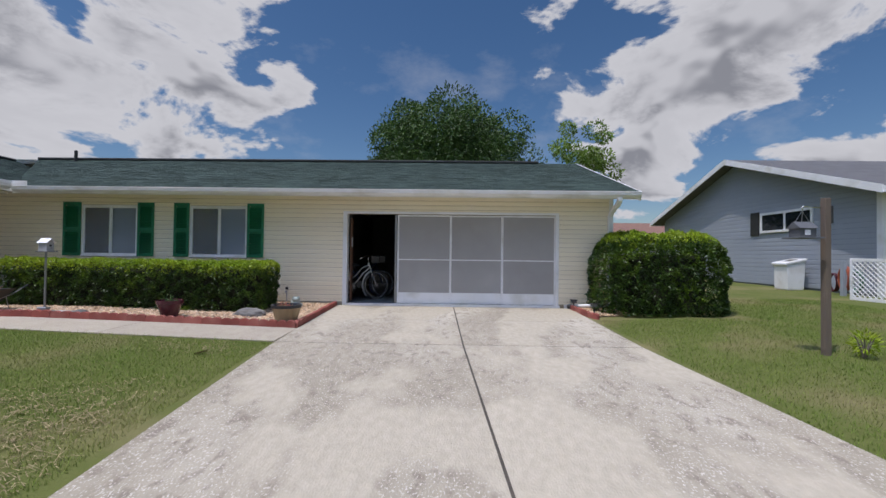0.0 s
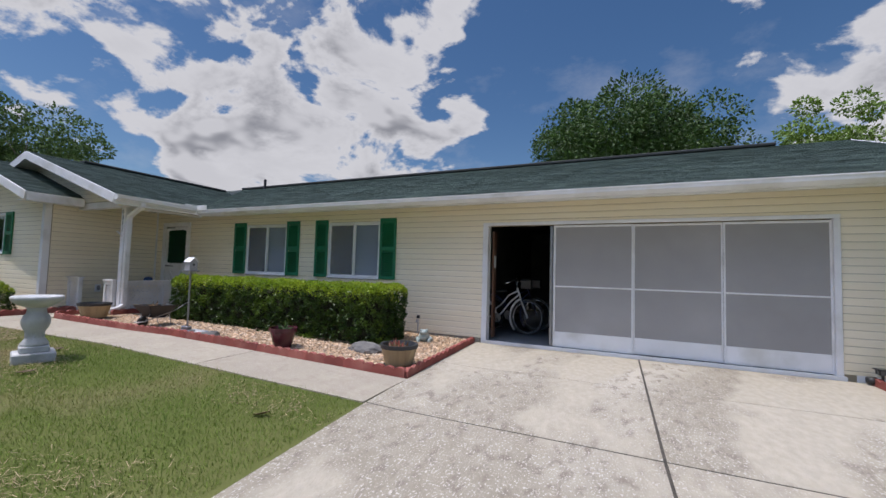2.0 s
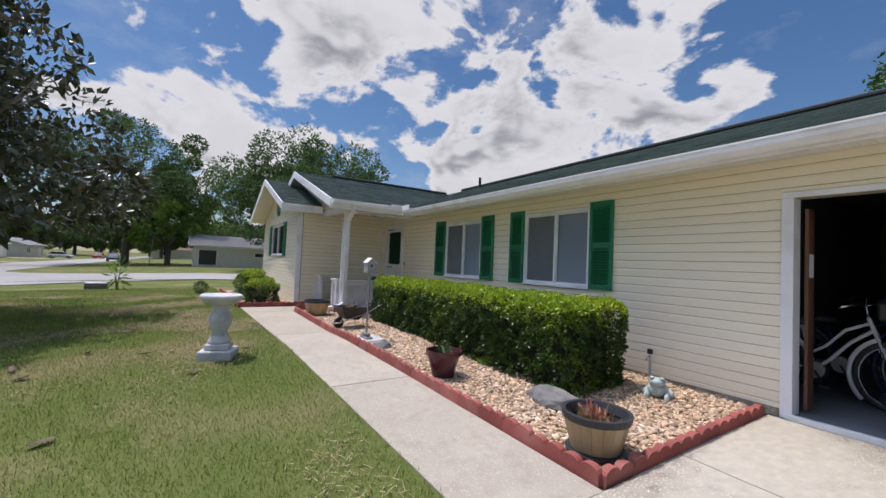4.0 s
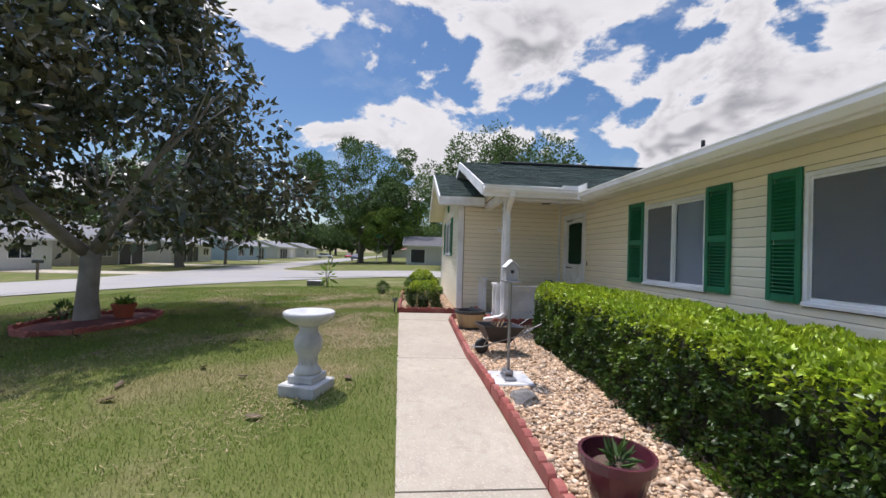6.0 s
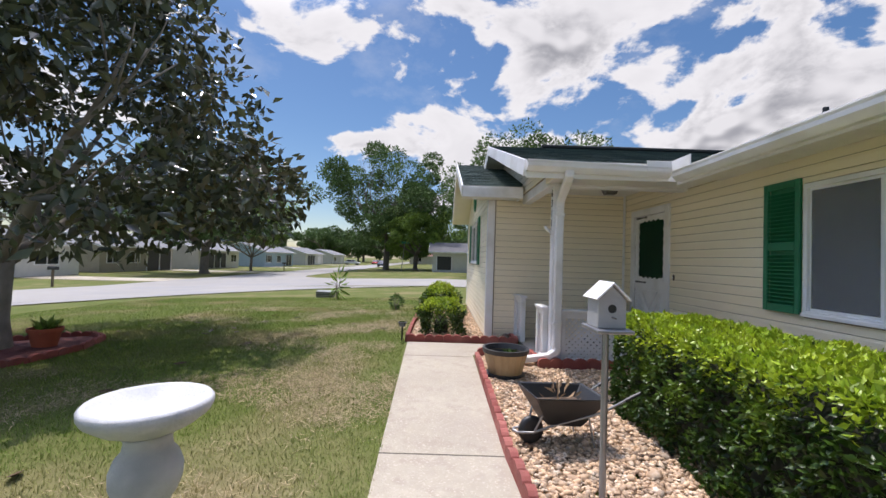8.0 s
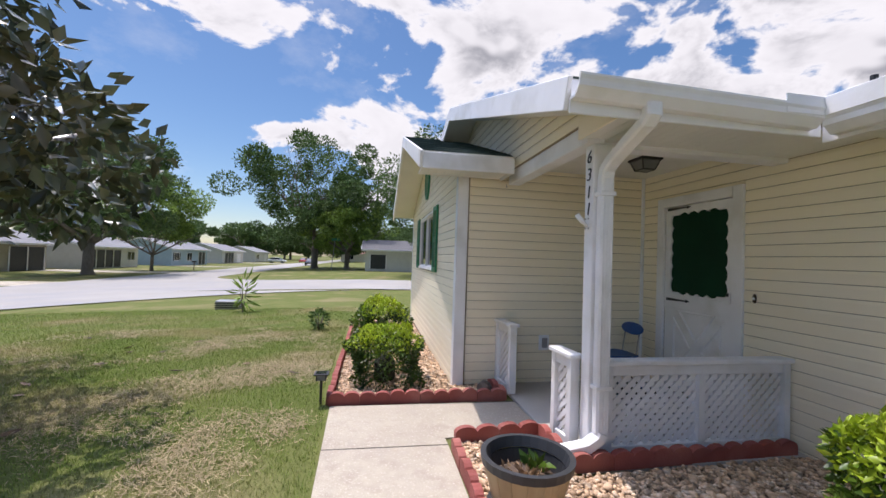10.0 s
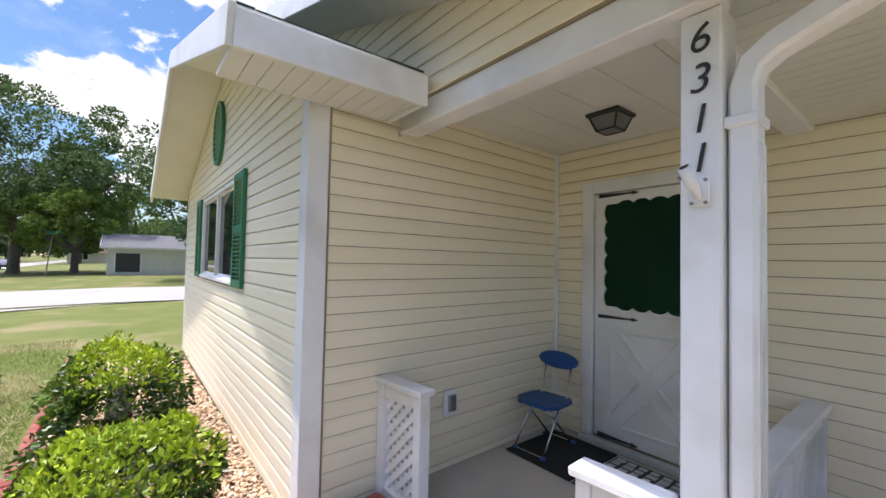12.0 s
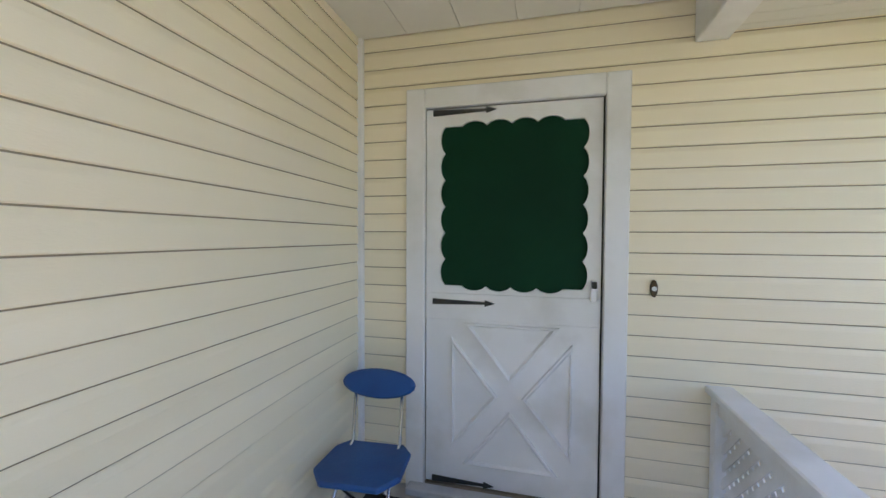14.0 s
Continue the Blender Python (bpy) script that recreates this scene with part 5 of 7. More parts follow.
# ---- planting beds: edging and gravel ----
def edging_mesh():
    """One scalloped concrete edging block, 0.30 long, two lobes on its top."""
    bm = B()
    prof = [(0.0, 0.0)] + [(0.298, 0.0)]
    for lobe in (1, 0):
        for a in np.linspace(0.12, math.pi - 0.12, 7):
            prof.append((0.0745 + lobe * 0.149 + 0.0745 * math.cos(a), 0.085 + 0.045 * math.sin(a)))
    prism(bm, [(x, -0.028, z) for x, z in prof], (0, 0, 0), (0, 0.056, 0))
    return bm


EDGE_MESH = None


def edging(line, label, sink=0.03):
    global EDGE_MESH
    e = tagged(empty("bed_edging"), label, "edging")
    for (ax, ay), (bx, by) in zip(line, line[1:]):
        L = math.hypot(bx - ax, by - ay)
        n = max(1, round(L / 0.30))
        for k in range(n):
            x, y = ax + (bx - ax) * k / n, ay + (by - ay) * k / n
            if EDGE_MESH is None:
                ob = part("edging_block", edging_mesh(), M_EDGE, e, bevel=0.006)
                EDGE_MESH = ob.data
            else:
                ob = new("edging_block", EDGE_MESH)
                ob.parent = e
            rg_ = random.Random(k * 7 + int(ax * 31))
            ob.matrix_basis = pose(x, y, ground(x, y) - sink + rg_.uniform(-0.006, 0.006), rg_.uniform(-3, 3), 0, math.degrees(math.atan2(by - ay, bx - ax)) + rg_.uniform(-1.2, 1.2)) @ Matrix.Diagonal((L / n / 0.30, 1, 1, 1))


ELAB = "scalloped red concrete edging blocks round the gravel bed"
edging([(-8.05, -2.71), (-5.3, -2.72), (-3.8, -2.63), (-0.19, -2.50), (-0.21, -0.10)], ELAB, 0.01)
edging([(-8.12, -2.70), (-8.17, -1.98), (-7.82, -1.97)], ELAB, -0.02)
edging([(-7.62, -1.98), (-7.68, -0.08)], ELAB, -0.02)
edging([(-15.2, -3.80), (-9.06, -3.76), (-9.08, -1.98), (-9.5, -2.02)], ELAB, 0.0)
edging([(4.98, -0.12), (5.06, -1.05), (5.16, -1.3)], ELAB, 0.02)


def inside(poly, x, y):
    r, n = np.zeros(len(x), bool), len(poly)
    for i in range(n):
        (ax, ay), (bx, by) = poly[i], poly[(i + 1) % n]
        c = ((ay > y) != (by > y)) & (x < (bx - ax) * (y - ay) / (by - ay + 1e-12) + ax)
        r ^= c
    return r


gvec = np.vectorize(ground)


def gravel(poly, dens, name_label, seed, skip=(), size=0.0175):
    """Rounded pebbles strewn over a bed."""
    px, py = [p[0] for p in poly], [p[1] for p in poly]
    bm = B()
    vs = [bm.verts.new((x, y, ground(x, y) + 0.012)) for x, y in poly]
    bm.faces.new(vs)
    bed = tagged(part("gravel_bed", bm, M_BEDSOIL), "sandy bed under the pebbles", "planting bed", kind="structure")
    rg = np.random.default_rng(seed)
    n = int((max(px) - min(px)) * (max(py) - min(py)) * dens)
    x, y = rg.uniform(min(px), max(px), n), rg.uniform(min(py), max(py), n)
    ok = inside(poly, x, y)
    for a, b, c, d in skip:
        ok &= ~((x > a) & (x < b) & (y > c) & (y < d))
    x, y = x[ok], y[ok]
    n = len(x)
    base = np.array([(1, 0, 0), (-1, 0, 0), (0, 1, 0), (0, -1, 0), (0, 0, 1), (0, 0, -1), (0.62, 0.62, 0.5), (-0.62, 0.62, 0.5), (-0.62, -0.62, 0.5), (0.62, -0.62, 0.5)])
    tri = np.array([(4, 6, 7), (4, 7, 8), (4, 8, 9), (4, 9, 6), (6, 0, 2), (6, 2, 7), (7, 2, 1), (7, 1, 8), (8, 1, 3), (8, 3, 9), (9, 3, 0), (9, 0, 6), (5, 2, 0), (5, 1, 2), (5, 3, 1), (5, 0, 3)])
    s = size * rg.lognormal(0, 0.32, (n, 1, 1)) * rg.uniform((0.75, 0.6, 0.45), (1.25, 1.0, 0.8), (n, 1, 3)).reshape(n, 1, 3)
    co = base[None] * s * (1 + rg.normal(0, 0.10, (n, 10, 1)))
    a, b = rg.uniform(0, math.tau, n), rg.normal(0, 0.35, n)
    ca, sa, cb, sb = np.cos(a)[:, None], np.sin(a)[:, None], np.cos(b)[:, None], np.sin(b)[:, None]
    X, Y, Z = co[..., 0], co[..., 1], co[..., 2]
    Y, Z = Y * cb - Z * sb, Y * sb + Z * cb
    X, Y = X * ca - Y * sa, X * sa + Y * ca
    gz = gvec(x, y)[:, None] + 0.018 + rg.uniform(0, 0.02, (n, 1))
    co = np.stack([X + x[:, None], Y + y[:, None], Z + gz], -1).reshape(-1, 3)
    loops = (tri[None] + np.arange(n)[:, None, None] * 10).ravel()
    ob = bulk("gravel", co, loops, np.arange(n * 16) * 3, M_STONE, None, True)
    tagged(ob, name_label, "gravel", kind="stuff")


GLAB = "tan and white river pebbles filling the bed"
BED1 = [(-8.1, -2.68), (-5.3, -2.70), (-3.8, -2.61), (-0.24, -2.46), (-0.24, -0.03), (-7.62, -0.03), (-7.54, -1.97), (-8.1, -1.97)]
gravel(BED1, int(2300 * 1.4), GLAB, 5, [(-6.3, -1.5, -1.35, -0.7)])
gravel([(-9.14, -3.72), (-9.14, -2.0), (-9.5, -2.0), (-9.5, -2.46), (-15.0, -2.46), (-15.0, -3.76)], 2600, GLAB, 6)
gravel([(5.02, -0.05), (5.1, -1.05), (5.9, -1.0), (5.9, -0.05)], 2300, GLAB, 7)


# ---- hedges ----
def hedge(name, x0, x1, y0, y1, h, dens, size, label, seed, round_=0.12, lumps=0.05, top_mat=None):
    """A clipped hedge: a dark block for twigs and inner shade, leaves all over its rounded, uneven skin."""
    e = tagged(empty(name, ((x0 + x1) / 2, (y0 + y1) / 2, 0)), label, "hedge" if x1 - x0 > 2 else "bush")
    cx, cy = (x0 + x1) / 2, (y0 + y1) / 2
    hx, hy = (x1 - x0) / 2, (y1 - y0) / 2
    zb = ground(cx, cy)
    rg = np.random.default_rng(seed)
    area = 4 * (hx + hy) * h + 4 * hx * hy
    n = int(area * dens)
    w = np.array([2 * hx * h, 2 * hx * h, 2 * hy * h, 2 * hy * h, 4 * hx * hy * 1.25])
    f = rg.choice(5, n, p=w / w.sum())
    u, v = rg.uniform(-1, 1, n), rg.uniform(0, 1, n)
    p, nr = np.zeros((n, 3)), np.zeros((n, 3))
    for k, (ax, sg) in enumerate(((1, -1), (1, 1), (0, 1), (0, -1))):
        m = f == k
        o = 1 - ax
        p[m, o], p[m, ax], p[m, 2] = u[m] * (hx, hy)[o], sg * (hx, hy)[ax], v[m] * h
        nr[m, ax] = sg
    m = f == 4
    p[m, 0], p[m, 1], p[m, 2], nr[m, 2] = u[m] * hx, rg.uniform(-1, 1, m.sum()) * hy, h, 1
    # round the shoulders, waist the foot, add lumps
    ex, ey, ez = np.maximum(np.abs(p[:, 0]) - (hx - round_), 0), np.maximum(np.abs(p[:, 1]) - (hy - round_), 0), np.maximum(p[:, 2] - (h - round_), 0)
    r = np.sqrt(ex ** 2 + ey ** 2 + ez ** 2)
    k = np.where(r > round_, round_ / np.maximum(r, 1e-6), 1)
    p[:, 0] = np.sign(p[:, 0]) * (np.abs(p[:, 0]) - ex * (1 - k))
    p[:, 1] = np.sign(p[:, 1]) * (np.abs(p[:, 1]) - ey * (1 - k))
    p[:, 2] -= ez * (1 - k)
    foot = 1 - 0.10 * np.clip(1 - p[:, 2] / (0.45 * h), 0, 1) * (hy / max(hx, hy))
    p[:, 1] *= foot
    bump = np.array([noise.noise(Vector((q[0] * 2.6 + seed, q[1] * 2.6, q[2] * 2.6))) + 0.5 * noise.noise(Vector((q[0] * 7, q[1] * 7 + seed, q[2] * 7))) for q in p])
    p += nr * (bump * lumps - rg.exponential(0.032, n))[:, None]
    tuft_ = np.array([noise.noise(Vector((q[0] * 8 + seed, q[1] * 8, q[2] * 8 - seed))) for q in p])
    keep = tuft_ > rg.normal(-0.22, 0.12, n) - 0.25 * nr[:, 2]
    p, nr, n = p[keep] + nr[keep] * (tuft_[keep] * 0.05)[:, None], nr[keep], int(keep.sum())
    # uppermost leaves take the bright colour: new growth plus painted sun from above
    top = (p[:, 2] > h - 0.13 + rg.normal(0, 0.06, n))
    pz = p.copy()
    pz[:, 2] += zb
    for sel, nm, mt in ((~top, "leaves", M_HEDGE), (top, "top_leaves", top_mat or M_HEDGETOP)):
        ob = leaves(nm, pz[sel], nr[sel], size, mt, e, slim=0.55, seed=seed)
        tagged(ob, kind="stuff")
    # near-black block: the shade between twigs is put into its colour
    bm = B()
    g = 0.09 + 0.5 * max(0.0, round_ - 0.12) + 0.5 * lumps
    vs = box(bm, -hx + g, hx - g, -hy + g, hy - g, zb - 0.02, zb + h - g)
    part("twig_mass", bm, M_TWIGSHADE, e, bevel=min(0.1, round_))
    for o in e.children:
        if o.name.startswith(("leaves", "top_leaves")):
            o.matrix_basis = pose(0, 0, 0)
    return e


hedge("front_hedge", -6.36, -1.26, -1.60, -0.62, 0.90, 5200, 0.044, "clipped boxy green hedge, top bright with new growth and painted sunlight", 11)
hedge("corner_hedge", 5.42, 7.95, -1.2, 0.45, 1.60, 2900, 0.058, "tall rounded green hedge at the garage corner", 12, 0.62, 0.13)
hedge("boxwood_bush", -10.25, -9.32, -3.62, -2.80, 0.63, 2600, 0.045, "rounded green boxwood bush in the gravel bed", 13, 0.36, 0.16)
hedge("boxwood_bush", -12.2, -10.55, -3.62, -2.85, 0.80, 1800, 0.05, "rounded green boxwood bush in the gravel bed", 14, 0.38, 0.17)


# ---- garden things ----
def gz(x, y):
    return ground(x, y)


bb = tagged(empty("birdbath", (-4.22, -4.43, gz(-4.22, -4.43)), -18), "pale weathered concrete birdbath standing on the lawn", "birdbath")
boxpart("base_slab", (-0.19, 0.19, -0.19, 0.19, -0.02, 0.10), M_STUCCO, bb, bevel=0.012)
boxpart("plinth", (-0.132, 0.132, -0.132, 0.132, 0.101, 0.175), M_STUCCO, bb, bevel=0.012)
bm = B()
lathe(bm, [(0.0, 0.176), (0.125, 0.176), (0.13, 0.20), (0.105, 0.235), (0.082, 0.27), (0.082, 0.325), (0.092, 0.335), (0.092, 0.35), (0.112, 0.375), (0.13, 0.43), (0.132, 0.48), (0.115, 0.53), (0.092, 0.56), (0.085, 0.60), (0.098, 0.625), (0.0, 0.63)], 28)
part("pedestal", bm, M_STUCCO, bb, smooth=True)
for k in range(14):
    a = k * math.tau / 14
    bm = B()
    tube(bm, [(0.082 * math.cos(a), 0.082 * math.sin(a), 0.265), (0.083 * math.cos(a), 0.083 * math.sin(a), 0.33)], 0.008, 5)
    part("flute", bm, M_STUCCO, bb)
bm = B()
lathe(bm, [(0.0, 0.622), (0.09, 0.625), (0.175, 0.665), (0.225, 0.705), (0.238, 0.73), (0.238, 0.752), (0.227, 0.765), (0.203, 0.758), (0.15, 0.72), (0.0, 0.70)], 32)
part("bowl", bm, M_STUCCO, bb, smooth=True)

pv = tagged(boxpart("paver", (-4.70, -4.22, -2.62, -2.20, gz(-4.3, -2.4) + 0.0, gz(-4.3, -2.4) + 0.055), M_STUCCO, bevel=0.01), "pale square paver lying in the gravel", "paver")
bz = gz(-4.3, -2.4) + 0.056
bh = tagged(empty("birdhouse", (-4.44, -2.43, bz), 0), "small grey birdhouse on a steel pole", "birdhouse")
boxpart("foot", (-0.13, 0.13, -0.06, 0.06, 0.0, 0.03), M_STEEL, bh, bevel=0.01)
boxpart("foot_block", (-0.10, 0.06, -0.045, 0.045, 0.031, 0.085), M_STEEL, bh, bevel=0.012)
bm = B()
tube(bm, [(0, 0, 0.05), (0, 0, 1.0)], 0.016, 10)
part("pole", bm, M_STEEL, bh)
boxpart("tray", (-0.10, 0.12, -0.085, 0.085, 1.0, 1.018), M_STEEL, bh)
M_BIRD = mat("grey_painted_wood", (0.42, 0.42, 0.43), (0.34, 0.34, 0.35), 8, 0.6, 0.2, 60)
bm = B()
prism(bm, [(-0.07, -0.065, 1.019), (-0.07, 0.065, 1.019), (-0.07, 0.065, 1.15), (-0.07, 0.0, 1.215), (-0.07, -0.065, 1.15)], (0, 0, 0), (0.14, 0, 0))
hb = part("house_body", bm, M_BIRD, bh, bevel=0.003)
for sy in (-1, 1):
    bm = B()
    prism(bm, [(-0.09, 0, 1.225), (-0.09, sy * 0.076, 1.149), (-0.09, sy * 0.081, 1.154), (-0.09, 0, 1.233)], (0, 0, 0), (0.18, 0, 0))
    part("roof", bm, M_WHITE, bh, "pale shingle roof")
bm = B()
tube(bm, [(0.068, 0, 1.11), (0.0715, 0, 1.11)], 0.02, 12)
part("entrance", bm, M_BLACK, hb)
bm = B()
tube(bm, [(0.07, 0, 1.07), (0.11, 0, 1.07)], 0.004, 6)
part("perch", bm, M_WOOD, bh)


def rock(name, at, s, seed, label, material=None):
    bm = B()
    bmesh.ops.create_icosphere(bm, subdivisions=3, radius=1.0)
    for v in bm.verts:
        n1 = noise.noise(v.co * 1.3 + Vector((seed, 0, 0))) * 0.35 + noise.noise(v.co * 3.5 + Vector((0, seed, 0))) * 0.14
        v.co *= 1 + n1
        v.co = Vector((v.co.x * s[0], v.co.y * s[1], max(v.co.z, -0.35) * s[2]))
    ob = part(name, bm, material or M_ROCK)
    ob.matrix_basis = pose(at[0], at[1], gz(*at) + s[2] * 0.35)
    return tagged(ob, label, "rock")


rock("garden_rock", (-3.90, -2.40), (0.17, 0.13, 0.085), 3, "rough dark grey rock on the gravel")
rock("garden_rock", (-1.35, -1.72), (0.30, 0.20, 0.11), 8, "flat layered grey rock on the gravel")
rock("garden_rock", (-9.35, -2.12), (0.10, 0.08, 0.09), 9, "small brown rock beside the porch", M_WOOD)


def planter(name, at, r0, r1, h, material, label, soil=0.8, n=28, rim=None, staves=False, fill=None):
    e = tagged(empty(name, (*at, gz(*at) + 0.02)), label, "planter")
    if staves:
        bm = B()
        lathe(bm, [(0.0, 0.0), (r0 + 0.035, 0.0), (r0 + 0.04, 0.04), (r0 + 0.01, 0.045), (0.0, 0.045)], n)
        part("saucer", bm, M_BLACK, e)
        m_ = 18
        me = None
        for k in range(m_):
            if me is None:
                bm = B()
                wa, wb = math.tau * r0 / m_ / 2 * 0.97, math.tau * r1 / m_ / 2 * 0.97
                lo, hi = 0.046, h - 0.04
                vs = [(-wa, r0 - 0.015, lo), (wa, r0 - 0.015, lo), (wa, r0 + 0.0, lo), (-wa, r0 + 0.0, lo), (-wb, r1 - 0.015, hi), (wb, r1 - 0.015, hi), (wb, r1, hi), (-wb, r1, hi)]
                q = [bm.verts.new(p) for p in vs]
                for f in ((0, 3, 2, 1), (4, 5, 6, 7), (0, 1, 5, 4), (1, 2, 6, 5), (2, 3, 7, 6), (3, 0, 4, 7)):
                    bm.faces.new([q[i] for i in f])
                ob = part("stave", bm, material, e, bevel=0.003)
                me = ob.data
            else:
                ob = new("stave", me)
                ob.parent = e
            ob.matrix_basis = pose(0, 0, 0, 0, 0, 360 * k / m_)
        bm = B()
        lathe(bm, [(r1 - 0.03, h - 0.05), (r1 + 0.010, h - 0.05), (r1 + 0.018, h), (r1 - 0.014, h), (r1 - 0.035, h - 0.06)], n, ring_shape=True)
        part("rim_band", bm, M_PLANTRIM, e, smooth=False)
        bm = B()
        lathe(bm, [(r0 - 0.02, 0.05), (r1 - 0.03, h - 0.07), (r1 - 0.022, h - 0.07), (r0 - 0.014, 0.05)], n, ring_shape=True)
        part("liner", bm, M_PLANTRIM, e)
    else:
        bm = B()
        lathe(bm, [(0.0, 0.0), (r0, 0.0), (r1 * 0.96, h * 0.8), (r1 * 1.06, h * 0.82), (r1 * 1.08, h), (r1 * 0.98, h), (r1 * 0.86, h * 0.7), (0.0, h * 0.6)], n)
        part("pot", bm, material, e, smooth=False, bevel=0.0)
    bm = B()
    lathe(bm, [(0.0, h * soil - 0.02), (r0 + (r1 - r0) * soil - 0.03, h * soil - 0.02), (r1 * 0.6, h * soil + 0.012), (0.0, h * soil + 0.02)], n)
    for v in bm.verts:
        v.co.z += 0.014 * noise.noise(v.co * 14)
    part("soil", bm, M_SOIL, e)
    return e


M_PLANTRIM = mat("charcoal_resin", (0.035, 0.037, 0.042), (0.025, 0.027, 0.03), 6, 0.5, 0.1, 60)
p1 = planter("barrel_planter", (-0.47, -2.20), 0.175, 0.232, 0.31, M_BARREL, "half-barrel planter with dry bromeliad leaves in it", 0.66, staves=True)
p2 = planter("barrel_planter", (-7.25, -2.45), 0.19, 0.255, 0.33, M_BARREL, "half-barrel planter with bare soil and a sprig", 0.6, staves=True)
p3 = planter("plum_pot", (-2.42, -2.30), 0.115, 0.19, 0.31, M_PURPLE, "glazed plum-coloured flower pot with a small succulent", 0.75)
p4 = planter("terracotta_pot", (-8.40, -8.95), 0.13, 0.19, 0.30, M_TERRA, "orange terracotta pot with a green plant", 0.8)


def tuft(parent, at, n, size, material, seed, spread=0.08, slim=0.25, name="foliage"):
    rg = np.random.default_rng(seed)
    a = rg.uniform(0, math.tau, n)
    r = rg.uniform(0, spread, n)
    pts = np.stack([at[0] + r * np.cos(a), at[1] + r * np.sin(a), np.full(n, at[2]) + rg.uniform(0, size * 0.5, n)], -1)
    nr = np.stack([np.cos(a) * 0.7, np.sin(a) * 0.7, np.full(n, 0.9)], -1)
    return leaves(name, pts, nr, size, material, parent, slim=slim, seed=seed, jitter=0.35)


M_DRY = mat("dry_leaf", (0.40, 0.27, 0.15), (0.28, 0.18, 0.10), 9, 0.8, island=0.4, sub=0.2)
M_PINK = mat("pink_leaf", (0.62, 0.14, 0.16), (0.5, 0.2, 0.12), 9, 0.6, island=0.3, sub=0.2)
tuft(p1, (0, 0, 0.19), 60, 0.11, M_DRY, 3, 0.14, 0.3, "dry_leaves")
tuft(p1, (-0.05, 0.04, 0.21), 18, 0.11, M_PINK, 4, 0.06, 0.3, "pink_leaves")
tuft(p2, (-0.06, 0.08, 0.20), 14, 0.10, M_HEDGE, 5, 0.04, 0.5)
tuft(p2, (0.02, 0.0, 0.20), 150, 0.045, M_DRY, 6, 0.17, 0.4, "dry_leaves")
tuft(p3, (0, 0, 0.23), 26, 0.12, M_OAK, 7, 0.03, 0.2)
tuft(p4, (0, 0, 0.24), 50, 0.17, M_LIGHTLEAF, 8, 0.10, 0.35)

# wheelbarrow used as a planter
wb = tagged(empty("wheelbarrow"), "small black wheelbarrow planter with soil in its tray", "wheelbarrow")
wb.matrix_basis = pose(-5.51, -2.53, gz(-5.5, -2.5) + 0.03, 0, 0, 100) @ Matrix.Diagonal((0.82, 0.82, 0.86, 1.0))
bm = B()
lathe(bm, [(0.0, -0.03), (0.07, -0.035), (0.105, -0.03), (0.12, 0.0), (0.105, 0.03), (0.07, 0.035), (0.0, 0.03)], 22)
for v in bm.verts:
    v.co = Vector((v.co.x, v.co.z, v.co.y + 0.12))
part("wheel", bm, M_BLACK, wb, smooth=True)
bm = B()
tr0 = [(0.10, -0.13, 0.20), (0.10, 0.13, 0.20), (0.42, 0.13, 0.17), (0.42, -0.13, 0.17)]
tr1 = [(-0.05, -0.24, 0.45), (-0.05, 0.24, 0.45), (0.62, 0.24, 0.42), (0.62, -0.24, 0.42)]
o0, o1 = [bm.verts.new(p) for p in tr0], [bm.verts.new(p) for p in tr1]
rim_ = [bm.verts.new((p[0] * 1.03 - 0.008, p[1] * 1.07, p[2] + 0.008)) for p in tr1]
i0, i1 = [bm.verts.new((0.26 + (p[0] - 0.26) * 0.94, p[1] * 0.94, p[2] + 0.012)) for p in tr0], [bm.verts.new((0.28 + (p[0] - 0.28) * 0.96, p[1] * 0.95, p[2] + 0.008)) for p in tr1]
bm.faces.new(o0)
bm.faces.new(i0[::-1])
for k in range(4):
    q = (k + 1) % 4
    bm.faces.new((o0[k], o0[q], o1[q], o1[k]))
    bm.faces.new((o1[k], o1[q], rim_[q], rim_[k]))
    bm.faces.new((rim_[k], rim_[q], i1[q], i1[k]))
    bm.faces.new((i1[k], i1[q], i0[q], i0[k]))
part("tray", bm, M_BLACK, wb, bevel=0.012)
bm = B()
box(bm, 0.04, 0.50, -0.17, 0.17, 0.315, 0.33)
part("soil", bm, M_SOIL, wb)
M_GALV = mat("galvanised_tube", (0.45, 0.44, 0.43), (0.34, 0.33, 0.32), 6, 0.45, metal=0.5)
for sy in (-1, 1):
    bm = B()
    tube(bm, [(-0.14, sy * 0.05, 0.12), (0.0, sy * 0.07, 0.12), (0.15, sy * 0.12, 0.19), (0.55, sy * 0.19, 0.30), (0.80, sy * 0.22, 0.42)], 0.011, 7)
    h = part("handle", bm, M_GALV, wb, smooth=True)
    bm = B()
    tube(bm, [(0.78, sy * 0.217, 0.41), (0.92, sy * 0.23, 0.475)], 0.016, 8)
    part("grip", bm, M_BLACK, h)
    bm = B()
    tube(bm, [(0.46, sy * 0.175, 0.275), (0.52, sy * 0.19, 0.0)], 0.009, 6)
    part("leg", bm, M_GALV, wb)
    bm = B()
    tube(bm, [(0.0, sy * 0.07, 0.12), (0.08, sy * 0.14, 0.34)], 0.009, 6)
    part("brace", bm, M_GALV, wb)
bm = B()
tube(bm, [(-0.14, -0.05, 0.12), (-0.165, 0, 0.12), (-0.14, 0.05, 0.12)], 0.011, 7)
part("bumper", bm, M_GALV, wb)
